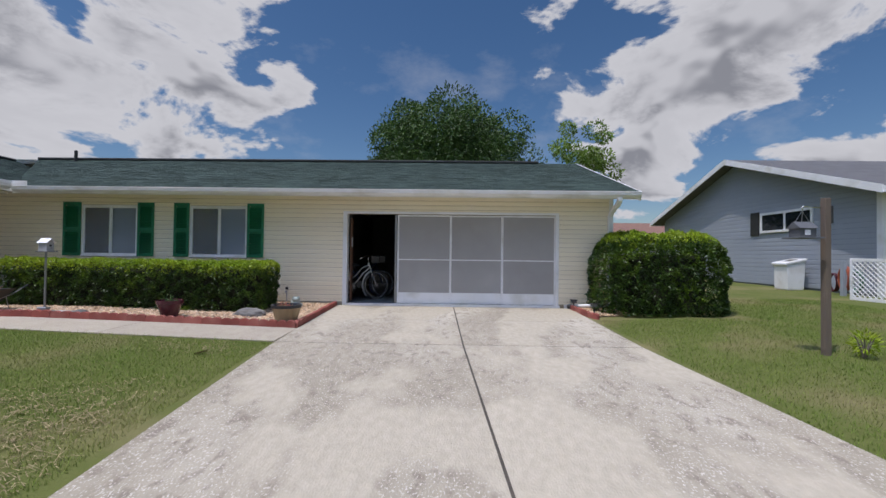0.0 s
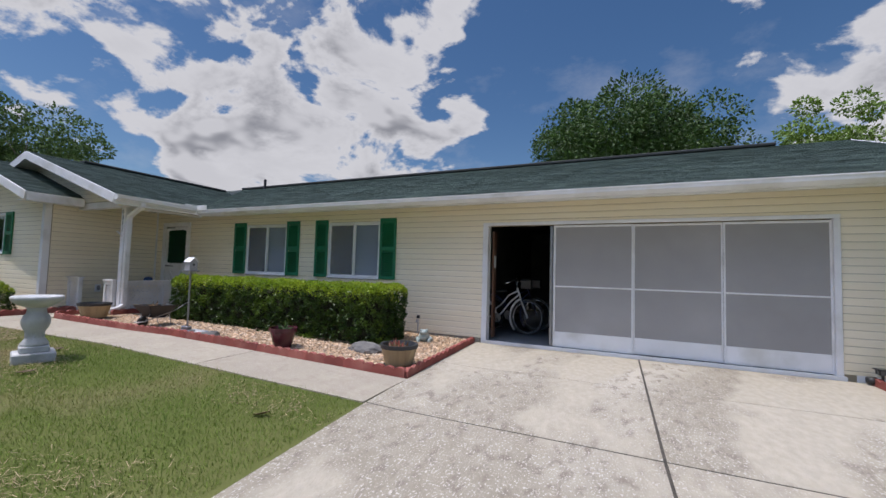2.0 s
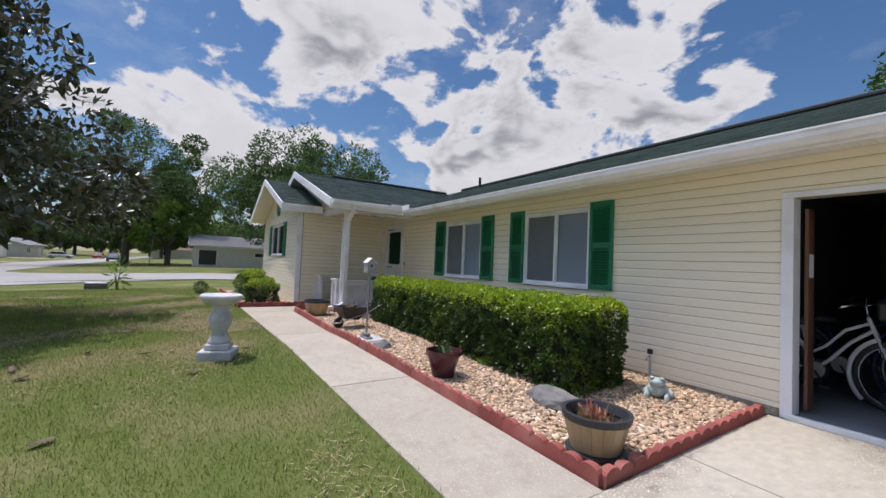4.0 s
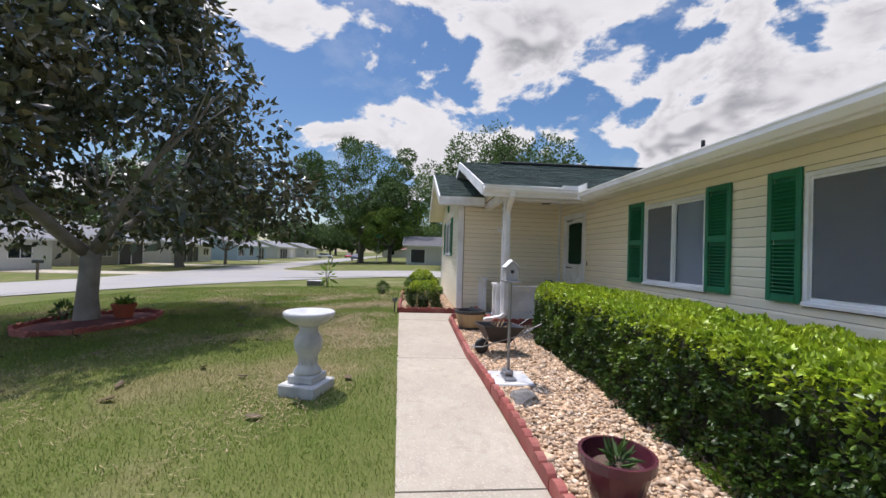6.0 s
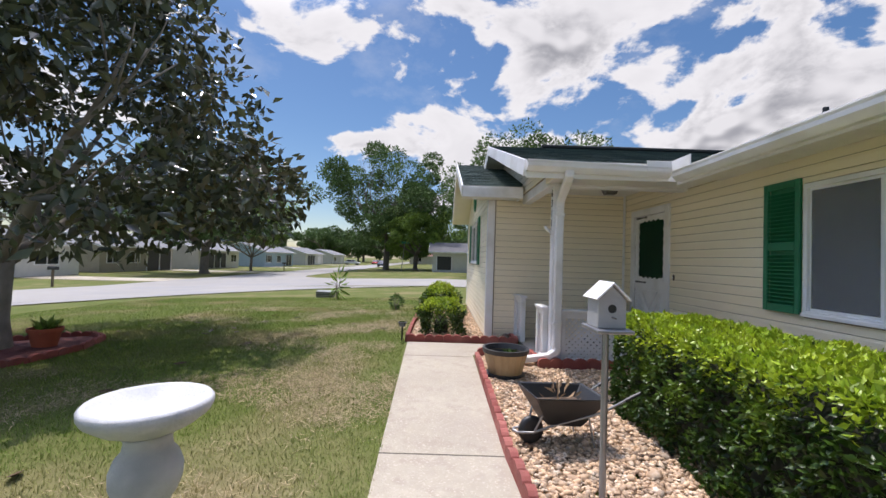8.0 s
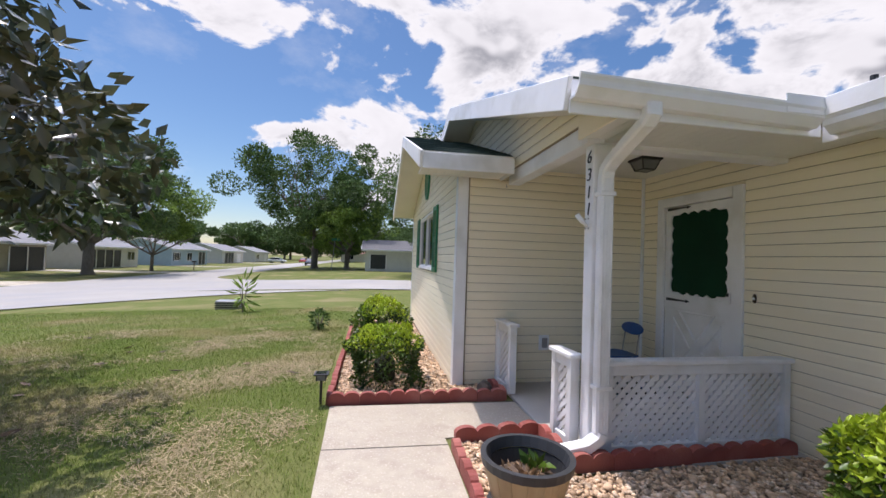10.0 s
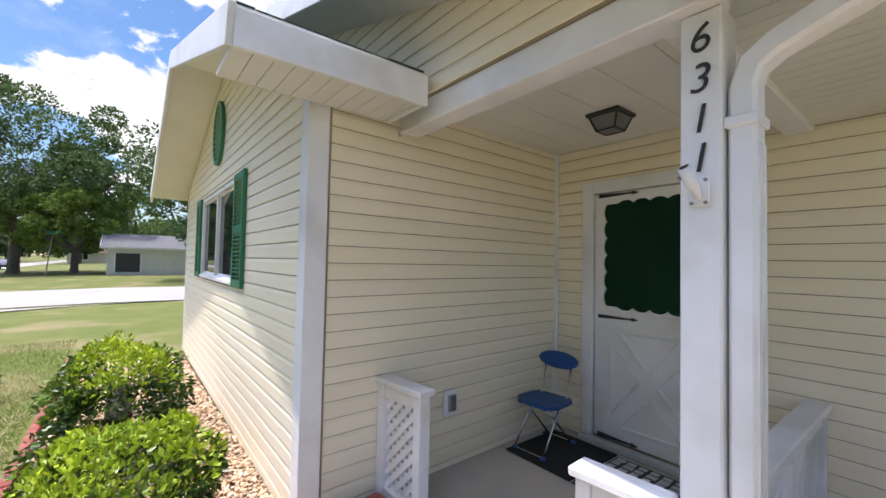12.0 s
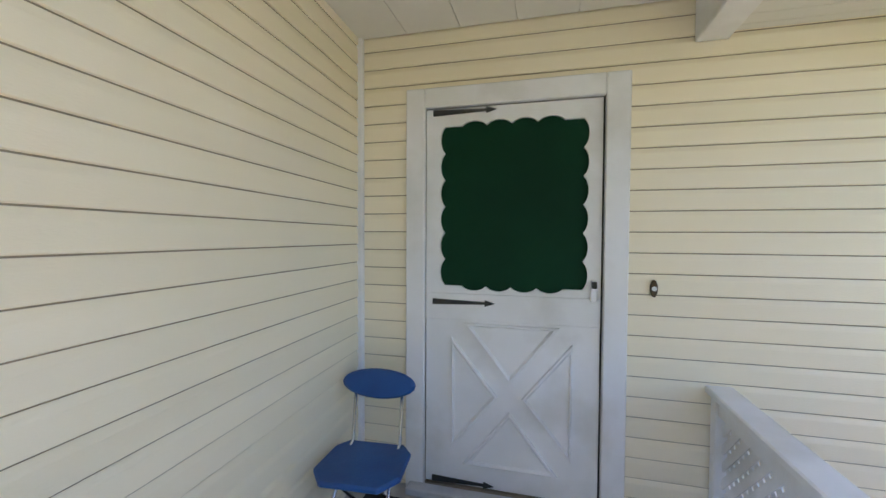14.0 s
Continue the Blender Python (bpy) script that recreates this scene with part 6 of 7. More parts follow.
tuft(wb, (0.26, 0, 0.375), 14, 0.10, M_DRY, 12, 0.17, 0.3, "dry_leaves")

# frog figure: one plain mesh
bm = B()
for c, s in (((0, 0, 0.13), (0.10, 0.13, 0.11)), ((0, -0.07, 0.23), (0.08, 0.075, 0.06)), ((-0.045, -0.10, 0.28), (0.025, 0.025, 0.025)), ((0.045, -0.10, 0.28), (0.025, 0.025, 0.025)), ((-0.09, 0.03, 0.07), (0.06, 0.10, 0.06)), ((0.09, 0.03, 0.07), (0.06, 0.10, 0.06)), ((-0.09, -0.10, 0.05), (0.03, 0.045, 0.07)), ((0.09, -0.10, 0.05), (0.03, 0.045, 0.07))):
    bmesh.ops.create_icosphere(bm, subdivisions=2, radius=1.0, matrix=Matrix.Translation(c) @ Matrix.Diagonal((*s, 1)))
fr = part("garden_frog", bm, mat("pale_blue_glaze", (0.36, 0.47, 0.47), (0.48, 0.52, 0.50), 12, 0.5, 0.2, 60, c3=(0.25, 0.32, 0.30), s3=8.0), smooth=True)
fr.matrix_basis = pose(-0.92, -0.62, gz(-0.9, -0.6) + 0.01, 0, 0, 25) @ Matrix.Diagonal((1.0, 1.0, 0.82, 1.0))
tagged(fr, "pale blue-green ceramic frog figure on the gravel", "figurine")
# spigot by the wall
sg = tagged(empty("garden_tap", (-1.32, -0.10, gz(-1.3, -0.1))), "outdoor tap on a short standpipe by the wall", "tap")
bm = B()
tube(bm, [(0, 0, 0), (0, 0, 0.30)], 0.012, 8)
part("standpipe", bm, M_GALV, sg)
bm = B()
tube(bm, [(0, 0, 0.30), (0, -0.05, 0.30), (0, -0.075, 0.265)], 0.014, 8)
part("spout", bm, M_STEEL, sg)
boxpart("valve_wheel", (-0.03, 0.03, -0.012, 0.012, 0.325, 0.385), M_BLACK, sg)


def solar_light(at, h=0.30):
    e = tagged(empty("path_light", (*at, gz(*at))), "black solar path light on a short stake", "path light", "solar path lights")
    boxpart("stake", (-0.012, 0.012, -0.012, 0.012, 0, h), M_BLACK, e)
    bm = B()
    prism(bm, [(-0.04, -0.04, h), (0.04, -0.04, h), (0.04, 0.04, h), (-0.04, 0.04, h)], (0, 0, 0), (0, 0, 0.055))
    part("lantern", bm, M_FROST, e)
    for sx in (-0.042, 0.042):
        for sy in (-0.042, 0.042):
            boxpart("rib", (sx - 0.005, sx + 0.005, sy - 0.005, sy + 0.005, h, h + 0.055), M_BLACK, e, bevel=0)
    bm = B()
    prism(bm, [(-0.07, -0.07, h + 0.056), (0.07, -0.07, h + 0.056), (0.07, 0.07, h + 0.056), (-0.07, 0.07, h + 0.056)], (0, 0, 0), (0, 0, 0.012))
    c = part("cap", bm, M_BLACK, e, bevel=0.004)
    boxpart("solar_cell", (-0.05, 0.05, -0.05, 0.05, h + 0.069, h + 0.073), M_DARKGLASS, c, bevel=0)


solar_light((-9.10, -3.84), 0.24)
solar_light((5.14, -1.12), 0.22)
solar_light((5.02, -0.20), 0.16)


# ---- trees ----
def limb(bm, a, d, L, r, depth, tips, rg, spread=0.6):
    pts, rad = [a], [r]
    p, v = Vector(a), Vector(d).normalized()
    n = 4
    for k in range(n):
        v = (v + Vector((rg.uniform(-1, 1), rg.uniform(-1, 1), rg.uniform(-0.4, 0.8))) * 0.16).normalized()
        p = p + v * L / n
        pts.append(p.copy())
        rad.append(r * (1 - 0.5 * (k + 1) / n))
    tube(bm, pts, rad, 7)
    tips.append((p.copy(), L))
    if depth > 0:
        for k in range(3 if depth > 1 else 2):
            q = pts[2 + (k % 3)]
            s = (v + Vector((rg.uniform(-1, 1), rg.uniform(-1, 1), rg.uniform(-0.25, 0.7))) * spread * 1.5).normalized()
            limb(bm, q, s, L * rg.uniform(0.55, 0.8), rad[2 + (k % 3)] * 0.65, depth - 1, tips, rg, spread)


def tree(name, at, trunk_h, trunk_r, crown, n, size, material, label, seed, droop=0.0, forks=5, clumps=26, depth=2, slim=0.5, gap=0.45, spread=0.6, bark=None, off=(0.0, 0.0), tuft_size=(0.18, 0.37), reach=(0.40, 1.05), outline=None):
    """crown: (rx, ry, z0, z1) round the trunk; leaves gather in uneven clumps on an egg-shaped crown, with limbs into them."""
    zb = gz(*at)
    e = tagged(empty(name, (*at, zb)), label, "tree")
    rg = random.Random(seed)
    rn = np.random.default_rng(seed)
    rx, ry, z0, z1 = crown
    cz, hz = (z0 + z1) / 2, (z1 - z0) / 2
    bm = B()
    tube(bm, [(0, 0, -0.1), (0, 0, 0.08), (trunk_r * 0.1, 0, 0.5), (0.02, 0.05, trunk_h)], [trunk_r * 1.7, trunk_r * 1.25, trunk_r, trunk_r * 0.92], 12)
    tips = []
    for k in range(forks):
        a = k * math.tau / forks + rg.uniform(-0.3, 0.3)
        d = (math.cos(a) * rx + off[0], math.sin(a) * ry + off[1], hz * rg.uniform(0.5, 1.3))
        limb(bm, Vector((0.01, 0.03, trunk_h - 0.12)), d, Vector((rx, ry, hz)).length * 0.38, trunk_r * 0.62, depth, tips, rg, spread)
    part("trunk", bm, bark or M_BARK, e, smooth=True)
    cs, tries = [], 0
    while len(cs) < clumps and tries < 4000:
        tries += 1
        d = Vector((rg.gauss(0, 1), rg.gauss(0, 1), rg.gauss(0, 1))).normalized()
        f = rg.uniform(*reach)
        p = Vector((d.x * rx * f + off[0], d.y * ry * f + off[1], cz + d.z * hz * f))
        if outline:                      # a crown that is widest low down: (height, width) pairs
            h, a, f = rg.random() ** 1.25, rg.uniform(0, math.tau), math.sqrt(rg.uniform(0.16, 1.0)) * lerp(rg.random(), (0, 0.9), (1, 1.08))
            w = lerp(h, *outline) * f
            p = Vector((math.cos(a) * rx * w + off[0], math.sin(a) * ry * w + off[1], z0 + h * 2 * hz))
        low = (p.z - z0) / (2 * hz)
        if low < 0.12 and rg.random() < 0.4:
            continue
        cs.append((p, rg.uniform(*tuft_size) * min(rx, ry, hz * 1.2)))
    pts, nrm = [], []
    per = n // len(cs)
    for p, r in cs:
        d = rn.normal(size=(per, 3))
        d /= np.linalg.norm(d, axis=1)[:, None]
        rad = r * rn.uniform(0.35, 1.1, (per, 1)) ** gap
        q = np.array(p) + d * rad * np.array([1.05, 1.05, 0.8])
        pts.append(q)
        nrm.append(d)
    pts, nrm = np.concatenate(pts), np.concatenate(nrm)
    ob = leaves("crown", pts, nrm, size, material, e, droop=droop, slim=slim, seed=seed)
    tagged(ob, kind="stuff")
    return e


tree("magnolia_tree", (-8.12, -9.4), 1.35, 0.165, (3.7, 3.85, 1.85, 7.4), 25000, 0.19, M_MAG, "large magnolia with dark glossy leaves on the lawn", 21, droop=0.4, forks=5, clumps=170, slim=0.52, depth=2, off=(-0.3, 0.0), bark=M_PALEBARK, tuft_size=(0.14, 0.26), outline=((0.0, 0.74), (0.10, 1.0), (0.25, 1.0), (0.42, 0.82), (0.62, 0.62), (0.82, 0.42), (1.0, 0.12)))
tree("oak_tree", (2.0, 16.5), 3.0, 0.35, (5.1, 5.0, 3.0, 10.3), 90000, 0.19, M_OAK, "broad green oak behind the house", 22, clumps=130)
tree("young_tree", (11.3, 19.0), 3.5, 0.16, (2.5, 2.6, 3.5, 9.8), 9000, 0.2, M_LIGHTLEAF, "sparse light green tree behind the house", 23, clumps=30)
tree("oak_tree", (-46.0, 7.0), 4.0, 0.5, (8.5, 8.5, 3.0, 14.2), 52000, 0.34, M_FARLEAF, "dark green live oak across the side street", 24, clumps=150, tuft_size=(0.14, 0.28), reach=(0.45, 1.12))
tree("oak_tree", (-69.0, -12.5), 5.0, 0.5, (11.0, 11.0, 4.0, 18.5), 40000, 0.42, M_FARLEAF, "tall oak with open crown by the street corner", 25, clumps=75, tuft_size=(0.12, 0.27), reach=(0.5, 1.15), depth=3)
tree("street_tree", (-66.0, -7.5), 2.6, 0.35, (6.0, 6.0, 2.4, 9.6), 18000, 0.38, M_LIGHTLEAF, "light green round street tree at the corner", 26, clumps=70, tuft_size=(0.14, 0.30), reach=(0.45, 1.12))
tree("oak_tree", (-48.0, -30.0), 3.0, 0.45, (7.5, 7.0, 3.8, 13.5), 30000, 0.36, M_FARLEAF, "shade tree in a front yard across the street", 27, clumps=70, tuft_size=(0.13, 0.28), reach=(0.45, 1.15))
tree("crape_myrtle", (-58.0, -29.5), 2.0, 0.18, (5.0, 5.0, 3.2, 11.5), 14000, 0.34, M_LIGHTLEAF, "thin multi-stemmed tree across the street", 28, clumps=26, forks=7)
far_a = tree("distant_tree", (-150.0, -46.0), 4.0, 0.5, (10, 10, 3.0, 14.0), 12000, 0.8, M_FARLEAF, "distant green tree at the end of the street", 31, clumps=36)
for k, (x, y, s) in enumerate(((-175, -28, 0.9), (-190, -40, 1.1), (-140, -12, 0.8), (-120, -55, 0.9), (-98, -56, 0.75), (-80, -54, 0.7), (-165, 8, 1.1), (-120, 30, 1.2), (-95, 46, 1.2), (-70, 40, 1.1), (-62, 24, 0.9), (-40, -60, 0.7), (-60, -58, 0.8), (-215, -70, 0.9), (-218, -58, 0.8), (-212, -47, 1.0), (-220, -37, 0.85), (-214, -20, 0.8), (-216, -8, 0.95), (-210, 4, 0.85), (-205, 18, 1.0), (-190, 30, 0.9), (-160, 36, 1.0), (-135, 14, 0.8), (-118, 6, 0.7))):
    c = copy_thing(far_a, pose(x, y, gz(x, y), 0, 0, k * 57))
    c.scale = (s, s, s)
# mulch ring under the magnolia
bm = B()
ring = [(-8.12 + 1.25 * math.cos(a) * (1 + 0.06 * math.sin(3 * a)), -9.3 + 0.95 * math.sin(a)) for a in np.linspace(0, math.tau, 33)[:-1]]
vs = [bm.verts.new((x, y, gz(x, y) + 0.02)) for x, y in ring]
top = bm.verts.new((-8.12, -9.35, gz(-8.12, -9.35) + 0.09))
for k in range(len(vs)):
    bm.faces.new((vs[k], vs[(k + 1) % len(vs)], top))
tagged(part("mulch_ring", bm, M_MULCH), "dark red mulch ring round the tree", "mulch", kind="structure")
edging([(x, y) for x, y in ring[::3]] + [ring[0]], "low red edging blocks round the tree", 0.03)


def shrub(name, at, r, h, n, size, material, label, seed, slim=0.4):
    e = tagged(empty(name, (*at, gz(*at))), label, "shrub")
    rn = np.random.default_rng(seed)
    bm = B()
    for k in range(5):
        a = k * 1.3
        tube(bm, [(0, 0, -0.02), (0.4 * r * math.cos(a), 0.4 * r * math.sin(a), h * 0.5), (0.7 * r * math.cos(a), 0.7 * r * math.sin(a), h * 0.8)], [0.014, 0.01, 0.004], 5)
    part("stems", bm, M_BARK, e)
    d = rn.normal(size=(n, 3))
    d /= np.linalg.norm(d, axis=1)[:, None]
    f = rn.uniform(0.5, 1.0, (n, 1))
    pts = d * f * np.array([r, r, h * 0.45]) + np.array([0, 0, h * 0.55])
    leaves("foliage", pts, d + np.array([0, 0, 0.5]), size, material, e, slim=slim, seed=seed, jitter=0.5)
    return e


shrub("young_shrub", (-17.2, -7.0), 0.18, 1.0, 46, 0.36, M_LIGHTLEAF, "young long-leaved shrub on the lawn", 41, 0.18)
shrub("young_shrub", (-13.6, -4.45), 0.18, 0.42, 260, 0.08, M_OAK, "small dark shrub at the lawn's edge", 42)
shrub("young_shrub", (-8.35, -10.0), 0.16, 0.35, 120, 0.1, M_OAK, "small dark shrub in the mulch ring", 43)
shrub("young_shrub", (7.52, -3.9), 0.13, 0.34, 190, 0.062, M_HEDGETOP, "small leafy shrub in the lawn", 44)
ub = tagged(empty("utility_box", (-18.2, -7.7, gz(-18.2, -7.7))), "low grey ribbed utility box on the lawn", "utility box")
boxpart("body", (-0.2, 0.2, -0.32, 0.32, -0.02, 0.26), M_STEEL, ub, bevel=0.02)
for z in (0.05, 0.11, 0.17):
    boxpart("fin", (-0.215, 0.215, -0.335, 0.335, z, z + 0.03), M_BLACK, ub, bevel=0.004)


# ---- neighbouring houses ----
def far_house(name, at, rz, W, D, H, roof_h, wall_mat, roof_mat, label, openings=(), gable=True, course=None):
    """A bungalow: local x along its front (facing -y), gable ends at +-x."""
    e = tagged(empty(name, (*at, gz(*at)), rz), label, "house")
    bm = B()
    box(bm, -W / 2, W / 2, 0, D, -0.3, H)
    prism(bm, [(-W / 2, 0, H), (-W / 2, D, H), (-W / 2, D / 2, H + roof_h)], (0, 0, 0), (W, 0, 0))
    part("wall", bm, M_GREYCORE if wall_mat is M_GREYSIDE else wall_mat, e)
    o = 0.5
    s = roof_h / (D / 2)
    for sy in (0, 1):
        y0, y1 = (-o, D / 2) if sy == 0 else (D + o, D / 2)
        bm = B()
        prism(bm, [(-W / 2 - o, y0, H - o * s + 0.02), (-W / 2 - o, y1, H + roof_h + 0.02), (-W / 2 - o, y1, H + roof_h + 0.16), (-W / 2 - o, y0, H - o * s + 0.16)], (0, 0, 0), (W + 2 * o, 0, 0))
        r = part("roof", bm, roof_mat, e)
        bm = B()
        yy = y0 + (-0.03 if sy == 0 else 0.03)
        box(bm, -W / 2 - o, W / 2 + o, min(y0, yy), max(y0, yy), H - o * s - 0.02, H - o * s + 0.15)
        for sx in (-1, 1):
            x = sx * (W / 2 + o)
            prism(bm, [(x, y0, H - o * s - 0.04), (x, y1, H + roof_h - 0.04), (x, y1, H + roof_h + 0.17), (x, y0, H - o * s + 0.17)], (0, 0, 0), (sx * 0.03, 0, 0))
        part("fascia", bm, M_WHITE, r)
    for x0, x1, z0, z1, kind in openings:
        bm = B()
        if kind == "garage":
            n = 4
            for k in range(n):
                zz0, zz1 = z0 + (z1 - z0) * k / n, z0 + (z1 - z0) * (k + 1) / n
                box(bm, x0, x1, -0.04, 0.0, zz0 + 0.015, zz1 - 0.015)
            part("garage_door", bm, M_WHITE, e)
        elif kind == "porch":
            box(bm, x0, x1, -0.03, -0.005, z0, z1)
            part("porch_screen", bm, M_BLACK, e, "dark screened porch")
            k = x0
            while k <= x1 + 0.01:
                boxpart("porch_post", (k - 0.05, k + 0.05, -0.10, -0.031, z0, z1), M_WHITE, e)
                k += (x1 - x0) / max(1, round((x1 - x0) / 1.8))
        else:
            box(bm, x0 - 0.07, x1 + 0.07, -0.05, 0.0, z0 - 0.07, z0)
            box(bm, x0 - 0.07, x1 + 0.07, -0.05, 0.0, z1, z1 + 0.07)
            box(bm, x0 - 0.07, x0, -0.05, 0.0, z0, z1)
            box(bm, x1, x1 + 0.07, -0.05, 0.0, z0, z1)
            box(bm, (x0 + x1) / 2 - 0.03, (x0 + x1) / 2 + 0.03, -0.045, 0.0, z0, z1)
            w = part("window", bm, M_WHITE, e)
            bm = B()
            box(bm, x0, x1, -0.02, -0.004, z0, z1)
            part("pane", bm, M_DARKGLASS, w)
            if kind == "shutter":
                for u in (x0 - 0.5, x1 + 0.1):
                    boxpart("shutter", (u, u + 0.38, -0.04, -0.001, z0 - 0.05, z1 + 0.05), M_BLACK, e)
    return e


M_BLUEW = mat("pale_blue_siding", (0.42, 0.55, 0.66), (0.38, 0.50, 0.62), 2, 0.6)
M_WHITEW = mat("off_white_siding", (0.66, 0.65, 0.62), (0.60, 0.59, 0.56), 2, 0.6)
M_BEIGEW = mat("beige_stucco", (0.42, 0.38, 0.30), (0.36, 0.33, 0.26), 2, 0.8)
M_PALEROOF = mat("pale_grey_roof", (0.22, 0.22, 0.225), (0.17, 0.17, 0.175), 1, 0.9)
win = "window"
# across the front street, facing +y
far_house("white_house", (-34, -36), 180, 10, 8, 2.7, 1.3, M_WHITEW, M_PALEROOF, "white bungalow across the street", ((-4, -1, 0.1, 2.3, "garage"), (1, 3, 1.0, 2.1, win)))
far_house("beige_house", (-49, -38), 180, 11, 9, 2.8, 1.5, M_BEIGEW, M_PALEROOF, "beige bungalow with a carport across the street", ((-4.6, -3.2, 1.0, 2.2, win), (-1.5, -0.1, 1.0, 2.2, win), (1.0, 5.2, 0.0, 2.4, "porch")))
far_house("white_house", (-64, -37), 180, 11, 9, 2.7, 1.4, M_WHITEW, M_PALEROOF, "white bungalow with a dark screened porch", ((-5, 1.5, 0.1, 2.3, "porch"), (3, 4.6, 1.0, 2.1, win)))
far_house("pale_blue_house", (-84, -36), 180, 14, 9, 2.8, 1.5, M_BLUEW, M_PALEROOF, "pale blue bungalow with white trim", ((-6, -4.5, 0.9, 2.1, "shutter"), (-1.5, 0.3, 0.8, 2.1, win), (3, 6, 0.1, 2.3, "porch")))
far_house("grey_house", (-106, -36), 180, 14, 9, 2.8, 1.4, M_WHITEW, M_PALEROOF, "light bungalow with a screened porch", ((-5.5, 0.0, 0.1, 2.3, "porch"), (2.5, 5, 0.1, 2.2, "garage")))
far_house("grey_house", (-130, -36), 180, 14, 9, 2.8, 1.4, M_WHITEW, M_PALEROOF, "light bungalow far down the street", ((-5.5, -3.0, 0.8, 2.1, win), (2.5, 5, 0.1, 2.2, "garage")))
far_house("brown_roof_house", (-150, -8), 90, 14, 9, 2.8, 1.6, M_WHITEW, M_BROWNROOF, "distant house with a reddish roof", ((-5, -3, 0.8, 2.1, win),))
# across the side street, facing +x
far_house("corner_house", (-57, 3.4), 90, 16, 9, 2.7, 1.3, M_WHITEW, M_GREYROOF, "off-white bungalow beyond the side street", ((-7.4, -5.4, 0.3, 2.1, "porch"), (-1.0, 1.4, 1.5, 1.95, win)))
# neighbour beside the driveway: its gable faces the driveway
ng = far_house("neighbour_house", (20.0, 1.75), 0, 12.6, 10.8, 2.86, 1.85, M_GREYSIDE, M_GREYROOF, "blue-grey sided house with grey shingle roof")
GX = -6.3
side(ng, -10.8, 0.0, 0.05, 4.65, [], pose(GX, 0, 0, 0, 0, -90), M_GREYSIDE, slope=(-5.4, 4.70, 0.343), course=0.15, start=0.05)
boxpart("corner_trim", (GX - 0.045, GX + 0.08, -0.03, 0.12, -0.1, 2.9), M_WHITE, ng)
nw = empty("window", (0, 0, 0))
nw.parent = ng
for d in ((GX - 0.07, GX - 0.018, 2.0, 4.15, 1.88, 1.96), (GX - 0.07, GX - 0.018, 2.0, 4.15, 2.52, 2.60), (GX - 0.07, GX - 0.018, 2.0, 2.08, 1.96, 2.52), (GX - 0.07, GX - 0.018, 4.07, 4.15, 1.96, 2.52), (GX - 0.065, GX - 0.018, 3.04, 3.11, 1.96, 2.52)):
    boxpart("frame", d, M_WHITE, nw)
boxpart("pane", (GX - 0.04, GX - 0.019, 2.08, 4.07, 1.96, 2.52), M_DARKGLASS, nw, bevel=0)
boxpart("shutter", (GX - 0.06, GX - 0.02, 4.22, 4.62, 1.80, 2.66), M_BLACK, ng, "black window shutter")
far_house("brown_roof_house", (17.5, 27), 0, 11, 9, 2.6, 1.5, M_WHITEW, M_BROWNROOF, "house with a brown shingle roof behind the neighbour's")

ck = tagged(empty("deck_box"), "white plastic bin with a slanted lid by the neighbour's wall", "bin")
ck.matrix_basis = pose(13.2, 4.1, gz(13.2, 4.1)) @ Matrix.Diagonal((0.85, 0.62, 1.08, 1.0))
bm = B()
prism(bm, [(-0.3, -0.42, 0), (0.3, -0.42, 0), (0.34, -0.46, 0.85), (-0.34, -0.46, 0.72)], (0, 0, 0), (0, 0.86, 0))
part("body", bm, M_WHITE, ck, bevel=0.02)
bm = B()
prism(bm, [(-0.40, -0.5, 0.72), (0.38, -0.5, 0.86), (0.38, -0.5, 0.93), (-0.40, -0.5, 0.80)], (0, 0, 0), (0, 0.94, 0))
part("lid", bm, M_WHITE, ck, bevel=0.02)
boxpart("lid_window", (-0.2, 0.15, -0.3, 0.2, 0.895, 0.905), M_BLACK, ck)
hr = tagged(empty("hose_reel", (13.1, 2.2, gz(13.1, 2.2))), "garden hoses coiled on a stand by the neighbour's wall", "hose")
boxpart("stand", (-0.05, 0.05, -0.05, 0.05, 0, 0.95), M_GREYSIDE, hr)
for nm, mt, y, lo, hi in (("orange_hose", M_TERRA, 0.05, 0.15, 0.8), ("green_hose", mat("green_hose_rubber", (0.03, 0.14, 0.09), None, 5, 0.5), -0.28, 0.12, 0.7), ("dark_hose", M_PURPLE, 0.38, 0.1, 0.6)):
    bm = B()
    tube(bm, [(0.09 + 0.05 * math.sin(a * 0.7), y + 0.14 * math.cos(a), (lo + hi) / 2 + (hi - lo) / 2 * math.sin(a)) for a in np.linspace(0, math.tau * 6, 120)], 0.018, 6)
    part(nm, bm, mt, hr, smooth=True)
ls = tagged(empty("lattice_screen", (12.6, 0.0, gz(12.6, 0.0)), 94), "white plastic lattice screen panel on the lawn", "lattice")
for d in ((0, 0.06, -0.02, 0.02, 0, 1.05), (1.34, 1.4, -0.02, 0.02, 0, 1.05), (0.061, 1.339, -0.02, 0.02, 0, 0.08), (0.061, 1.339, -0.02, 0.02, 0.97, 1.05)):
    boxpart("frame", d, M_WHITE, ls)
for sgn in (1, -1):
    k = -0.9
    while k < 1.3:
        u0, u1 = max(k, 0.05), min(k + 0.9, 1.35)
        if u1 - u0 > 0.03:
            za, zb_ = 0.07 + u0 - k, 0.07 + u1 - k
            if sgn < 0:
                za, zb_ = 0.97 - (u0 - k), 0.97 - (u1 - k)
            bar("lattice_strip", (u0, 0.004 * sgn, za), (u1, 0.004 * sgn, zb_), 0.006, 0.035, M_WHITE, parent=ls, up=(0, 1, 0.001), bevel=0)
        k += 0.12
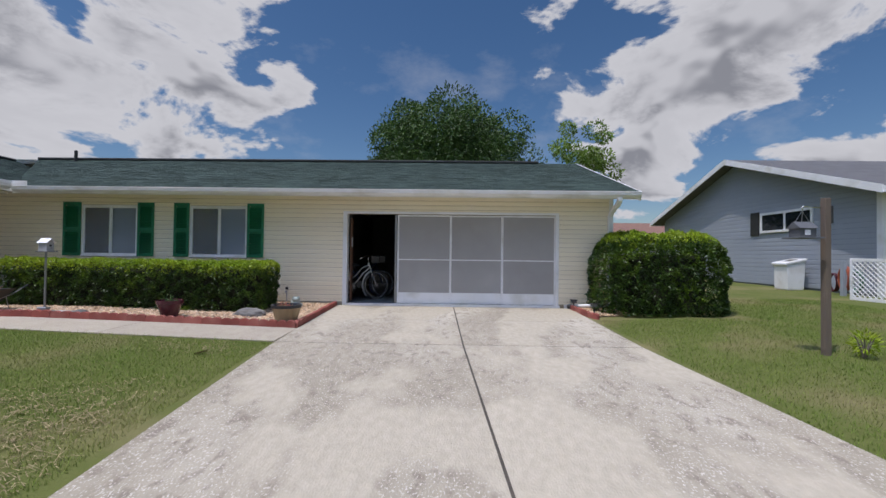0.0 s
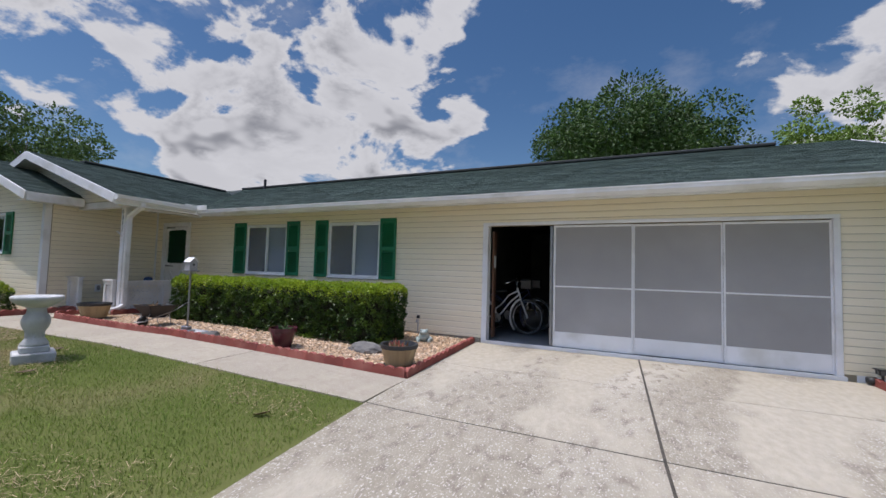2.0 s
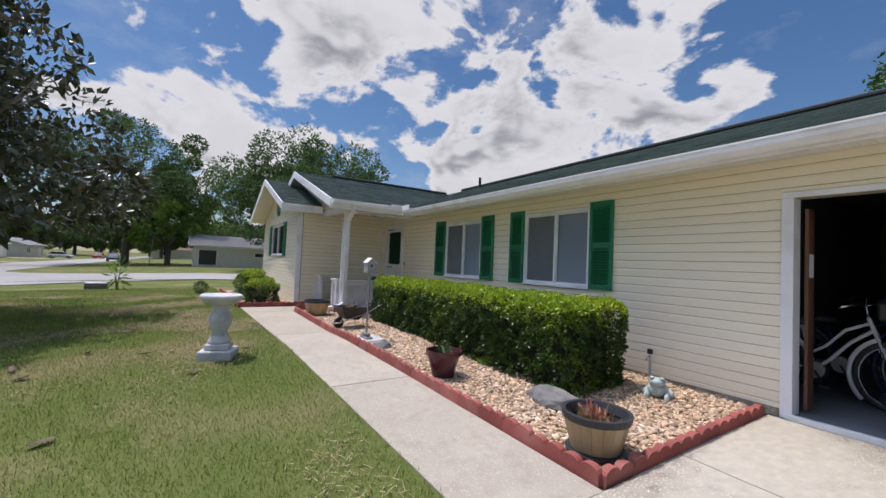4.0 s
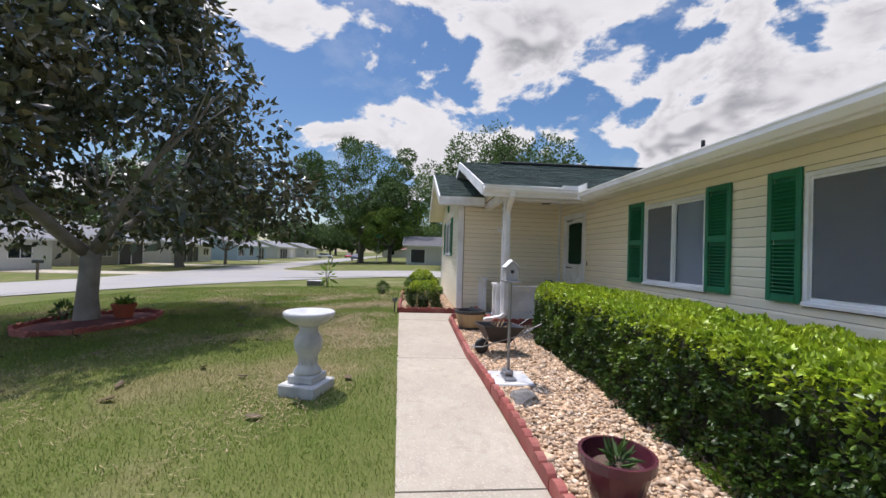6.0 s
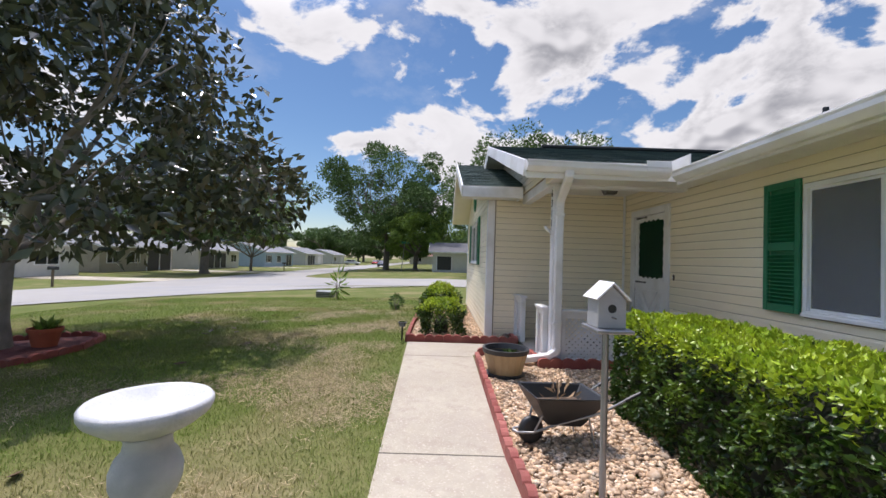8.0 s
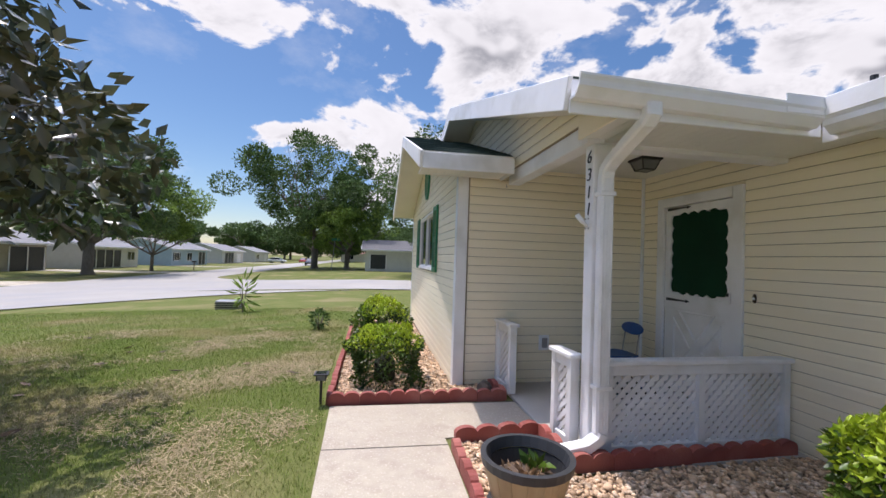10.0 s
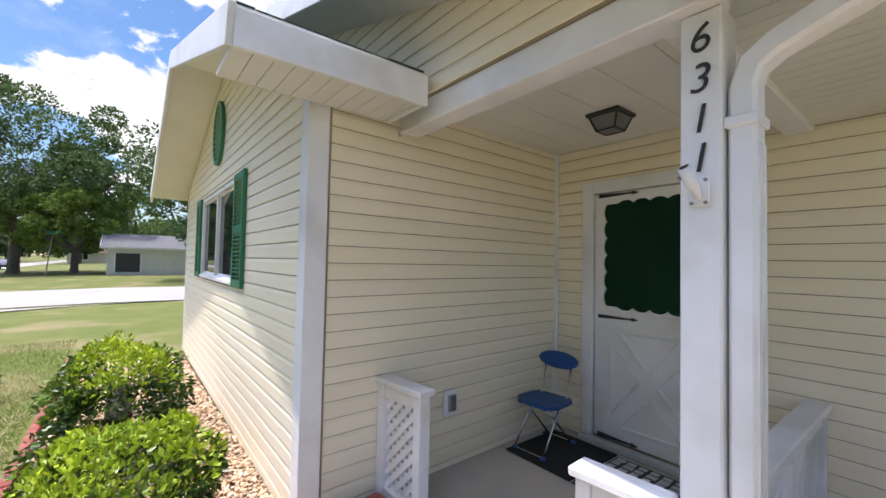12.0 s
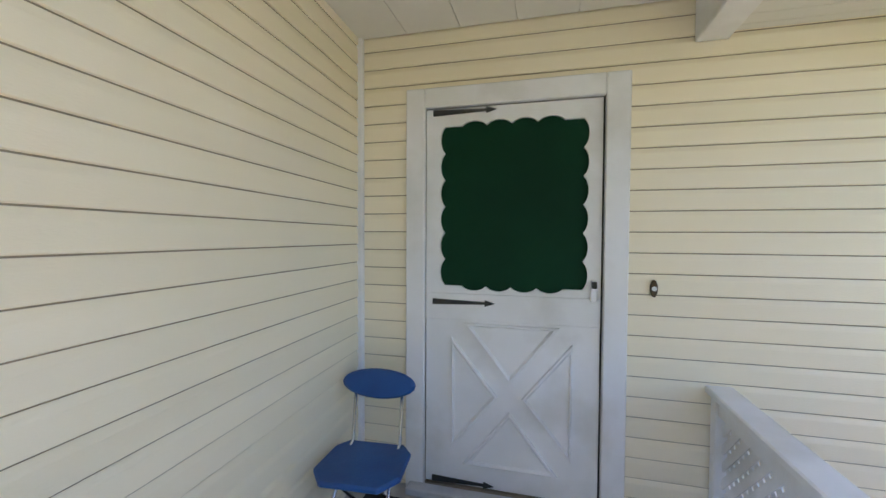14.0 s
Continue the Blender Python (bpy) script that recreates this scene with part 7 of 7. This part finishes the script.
M_FEEDER = mat("dark_grey_wood", (0.12, 0.125, 0.135), (0.085, 0.09, 0.10), 8, 0.7, 0.3, 60)
bf = tagged(empty("bird_feeder_post", (7.18, -3.75, gz(7.18, -3.75))), "weathered wooden post with an arm carrying a grey feeder house", "bird feeder")
boxpart("post", (-0.04, 0.04, -0.04, 0.04, -0.1, 2.03), M_WOOD, bf, bevel=0.008)
boxpart("post_cap", (0.0, 0.075, -0.03, 0.07, 1.70, 1.93), M_BLACK, bf)
bm = B()
tube(bm, [(-0.05, 0, 1.90), (-0.30, -0.02, 1.92), (-0.33, -0.02, 1.90), (-0.31, -0.02, 1.87)], 0.007, 6)
part("arm", bm, M_CHROME, bf)
fd = part("feeder_house", (lambda b_: (box(b_, -0.40, -0.20, -0.09, 0.09, 1.52, 1.63), prism(b_, [(-0.42, -0.11, 1.63), (-0.42, 0.11, 1.63), (-0.42, 0.0, 1.72)], (0, 0, 0), (0.24, 0, 0)), b_)[-1])(B()), M_FEEDER, bf, "dark grey wooden feeder house")
boxpart("feeder_tray", (-0.46, -0.12, -0.13, 0.13, 1.50, 1.518), M_FEEDER, bf)
boxpart("feeder_window", (-0.345, -0.275, -0.094, -0.089, 1.545, 1.61), M_WHITE, fd, bevel=0)
for x in (-0.40, -0.20):
    bm = B()
    tube(bm, [(-0.31, -0.01, 1.86), (x, 0.0, 1.70)], 0.003, 5)
    part("wire", bm, M_STEEL, bf)
bm = B()
tube(bm, [(-0.31, -0.02, 1.87), (-0.31, 0, 1.70)], 0.004, 5)
part("hanger", bm, M_STEEL, bf)

# ---- street furniture and cars ----
sgn_ = tagged(empty("street_sign", (-62.5, -9.3, gz(-62, -9))), "green street name sign on a leaning pole", "street sign")
bm = B()
tube(bm, [(0, 0, 0), (0.0, 0.35, 4.0)], 0.05, 8)
part("pole", bm, M_STEEL, sgn_)
boxpart("blade", (-0.02, 0.02, -0.5, 1.1, 4.0, 4.35), M_GREEN, sgn_)


def mailbox(at, rz, label):
    e = tagged(empty("mailbox", (*at, gz(*at)), rz), label, "mailbox")
    boxpart("post", (-0.05, 0.05, -0.05, 0.05, -0.05, 1.0), M_WOOD, e)
    bm = B()
    prism(bm, [(-0.1, -0.28, 1.0), (0.1, -0.28, 1.0), (0.1, -0.28, 1.13), (0.06, -0.28, 1.2), (-0.06, -0.28, 1.2), (-0.1, -0.28, 1.13)], (0, 0, 0), (0, 0.56, 0))
    part("box", bm, M_BLACK, e, bevel=0.01)


mailbox((-26.5, -26.3), 0, "dark mailbox on a post beside the street")
mailbox((-62.0, -26.5), 0, "dark mailbox on a post beside the street")


def car(at, rz, paint, label):
    e = tagged(empty("car", (*at, gz(*at) + 0.03), rz), label, "car")
    bm = B()
    prism(bm, [(-2.2, -0.88, 0.35), (2.2, -0.88, 0.35), (2.25, -0.88, 0.7), (1.3, -0.88, 0.9), (-2.1, -0.88, 0.95), (-2.25, -0.88, 0.6)], (0, 0, 0), (0, 1.76, 0))
    part("body", bm, paint, e, bevel=0.08)
    bm = B()
    prism(bm, [(-1.9, -0.72, 0.93), (1.2, -0.72, 0.9), (0.45, -0.72, 1.42), (-1.35, -0.72, 1.45)], (0, 0, 0), (0, 1.44, 0))
    part("cabin", bm, M_DARKGLASS, e, bevel=0.08)
    bm = B()
    prism(bm, [(0.4, -0.70, 1.42), (-1.3, -0.70, 1.45), (-1.3, -0.70, 1.49), (0.4, -0.70, 1.46)], (0, 0, 0), (0, 1.40, 0))
    part("roof", bm, paint, e, bevel=0.02)
    for x in (-1.4, 1.4):
        for y in (-0.9, 0.68):
            bm = B()
            tube(bm, [(x, y, 0.32), (x, y + 0.22, 0.32)], 0.32, 16)
            w = part("wheel", bm, M_BLACK, e)
            bm = B()
            tube(bm, [(x, y - 0.01, 0.32), (x, y + 0.23, 0.32)], 0.2, 12)
            part("rim", bm, M_STEEL, w)


M_CARW = mat("white_car_paint", (0.72, 0.72, 0.72), None, 3, 0.2)
M_CARD = mat("dark_car_paint", (0.05, 0.055, 0.06), None, 3, 0.2)
M_CARR = mat("red_car_paint", (0.35, 0.03, 0.03), None, 3, 0.25)
car((-118, -29), 90, M_CARW, "white car parked in a distant drive")
car((-92, -16.6), 4, M_CARD, "dark car parked at the kerb of the street")
car((-128, -24), 0, M_CARR, "small red vehicle far down the street")
# side paths of pale concrete across the street
for nm, x0, x1, y0, y1 in (("drive_far_1", -37, -33, -36, -24.6), ("drive_far_2", -56, -52, -38, -24.6), ("drive_far_3", -79, -76, -36, -24.6), ("drive_far_4", -113, -108, -36, -24.6)):
    tagged(sheet(nm, x0, x1, y0, y1, 4, 12, M_CONC, 0.03), "pale concrete drive across the street", "driveway", kind="structure")

# ---- lawn grass ----
def grass(regions, label, seed):
    rg = np.random.default_rng(seed)
    P, S = [], []
    for poly, dens, hgt in regions:
        px, py = [p[0] for p in poly], [p[1] for p in poly]
        n = int((max(px) - min(px)) * (max(py) - min(py)) * dens)
        x, y = rg.uniform(min(px), max(px), n), rg.uniform(min(py), max(py), n)
        ok = inside(poly, x, y)
        ok &= ((x + 8.12) / 1.25) ** 2 + ((y + 9.3) / 0.95) ** 2 > 1
        x, y = x[ok], y[ok]
        P.append(np.stack([x, y, gvec(x, y) - 0.005], -1))
        S.append(np.full(len(x), hgt))
    P, S = np.concatenate(P), np.concatenate(S)
    n = len(P)
    a, t = rg.uniform(0, math.tau, n), rg.uniform(0.2, 1.1, n)
    L = S * rg.lognormal(0, 0.3, n)
    d = np.stack([np.cos(a) * np.sin(t), np.sin(a) * np.sin(t), np.cos(t)], -1)
    s = np.stack([-np.sin(a), np.cos(a), np.zeros(n)], -1) * (S * 0.085)[:, None]
    co = np.empty((n, 3, 3))
    co[:, 0], co[:, 1], co[:, 2] = P - s, P + s, P + d * L[:, None]
    tagged(bulk("grass", co.reshape(-1, 3), np.arange(n * 3), np.arange(n) * 3, M_GRASS), label, "grass", kind="stuff")


LAWN_L = [(-9.3, -3.83), (-9.1, -3.78), (-5.4, -3.61), (-3.7, -3.54), (-0.16, -3.41), (-0.02, -6.7), (-0.05, -9.5), (-9.3, -9.5)]
LAWN_L2 = [(-9.3, -3.86), (-9.3, -9.5), (-0.05, -9.5), (-0.05, -14), (-18, -14), (-18, -3.9)]
LAWN_R = [(5.06, -1.4), (5.25, -6.5), (5.3, -9.5), (11.5, -9.5), (11.5, 1.5), (8.2, 1.5), (8.1, -1.3)]
LAWN_M = [(-9.3, -3.86), (-9.3, -9.5), (-14.0, -9.5), (-14.0, -3.9)]
grass([(LAWN_L, 3600, 0.036), (LAWN_M, 2600, 0.034), (LAWN_L2, 1700, 0.04), (LAWN_R, 2200, 0.038)], "short mown grass with straw-coloured dry patches", 51)

# dead straw lying in thin patches
M_STRAW = mat("dead_grass", (0.42, 0.345, 0.20), (0.31, 0.24, 0.14), 9.0, 0.8, island=0.3, sub=0.15, spec=0.2)
rg = np.random.default_rng(61)
n = 330000
x, y = rg.uniform(-15, -0.1, n), rg.uniform(-9.3, -3.6, n)
near = np.exp(-((x + 9.3) / 2.6) ** 2 - ((y + 4.7) / 1.1) ** 2)
dry = np.array([noise.noise(Vector((a * 0.75, b * 0.75, 3.3))) + 0.4 * noise.noise(Vector((a * 2.6, b * 2.6, 7.1))) for a, b in zip(x, y)])
ok = (inside(LAWN_L, x, y) | inside(LAWN_M, x, y)) & (rg.uniform(0, 1, n) < np.clip(np.where(x > -5.5, 0.4, 1.1) * (dry - 0.14) + near * (0.5 + 0.9 * dry) + 0.03, 0, 1))
ok &= ((x + 8.12) / 1.25) ** 2 + ((y + 9.3) / 0.95) ** 2 > 1
x, y = x[ok], y[ok]
n = len(x)
P = np.stack([x, y, gvec(x, y) + rg.uniform(0.01, 0.034, n)], -1)
a = rg.uniform(0, math.tau, n)
L = 0.07 * rg.lognormal(0, 0.35, n)
d = np.stack([np.cos(a), np.sin(a), rg.normal(0, 0.22, n)], -1) * L[:, None]
s = np.stack([-np.sin(a), np.cos(a), np.zeros(n)], -1) * 0.0032
co = np.stack([P - s, P + s, P + d], 1)
tagged(bulk("dead_grass", co.reshape(-1, 3), np.arange(n * 3), np.arange(n) * 3, M_STRAW), "dead straw lying on the thin patches of lawn", "grass", kind="stuff")

# fallen magnolia leaves
M_FALLEN = mat("fallen_leaf", (0.13, 0.075, 0.025), (0.08, 0.045, 0.018), 20.0, 0.6, rnd=0.35)
bm = B()
rows_ = []
for k in range(7):
    u = k / 6
    w = 0.034 * math.sin(math.pi * (0.06 + 0.88 * u)) + 0.002
    rows_.append([bm.verts.new((0.16 * (u - 0.5), v * w, 0.012 + 0.05 * (u - 0.5) ** 2 + 0.4 * abs(v) * w)) for v in (-1, 0, 1)])
for p, q in zip(rows_, rows_[1:]):
    for k in (0, 1):
        bm.faces.new((p[k], q[k], q[k + 1], p[k + 1]))
leaf = part("fallen_leaf", bm, M_FALLEN, smooth=True)
rl = random.Random(62)
for k in range(46):
    while True:
        x, y = rl.uniform(-13.5, -0.6), rl.uniform(-9.0, -4.0)
        if inside(LAWN_L, np.array([x]), np.array([y]))[0] or inside(LAWN_M, np.array([x]), np.array([y]))[0]:
            break
    ob = leaf if k == 0 else new("fallen_leaf", leaf.data)
    tagged(ob, "curled brown fallen magnolia leaf on the lawn", "leaf", "fallen leaves on the lawn")
    ob.matrix_world = pose(x, y, gz(x, y) + 0.008, rl.uniform(-14, 14), rl.uniform(-14, 14), rl.uniform(0, 360))
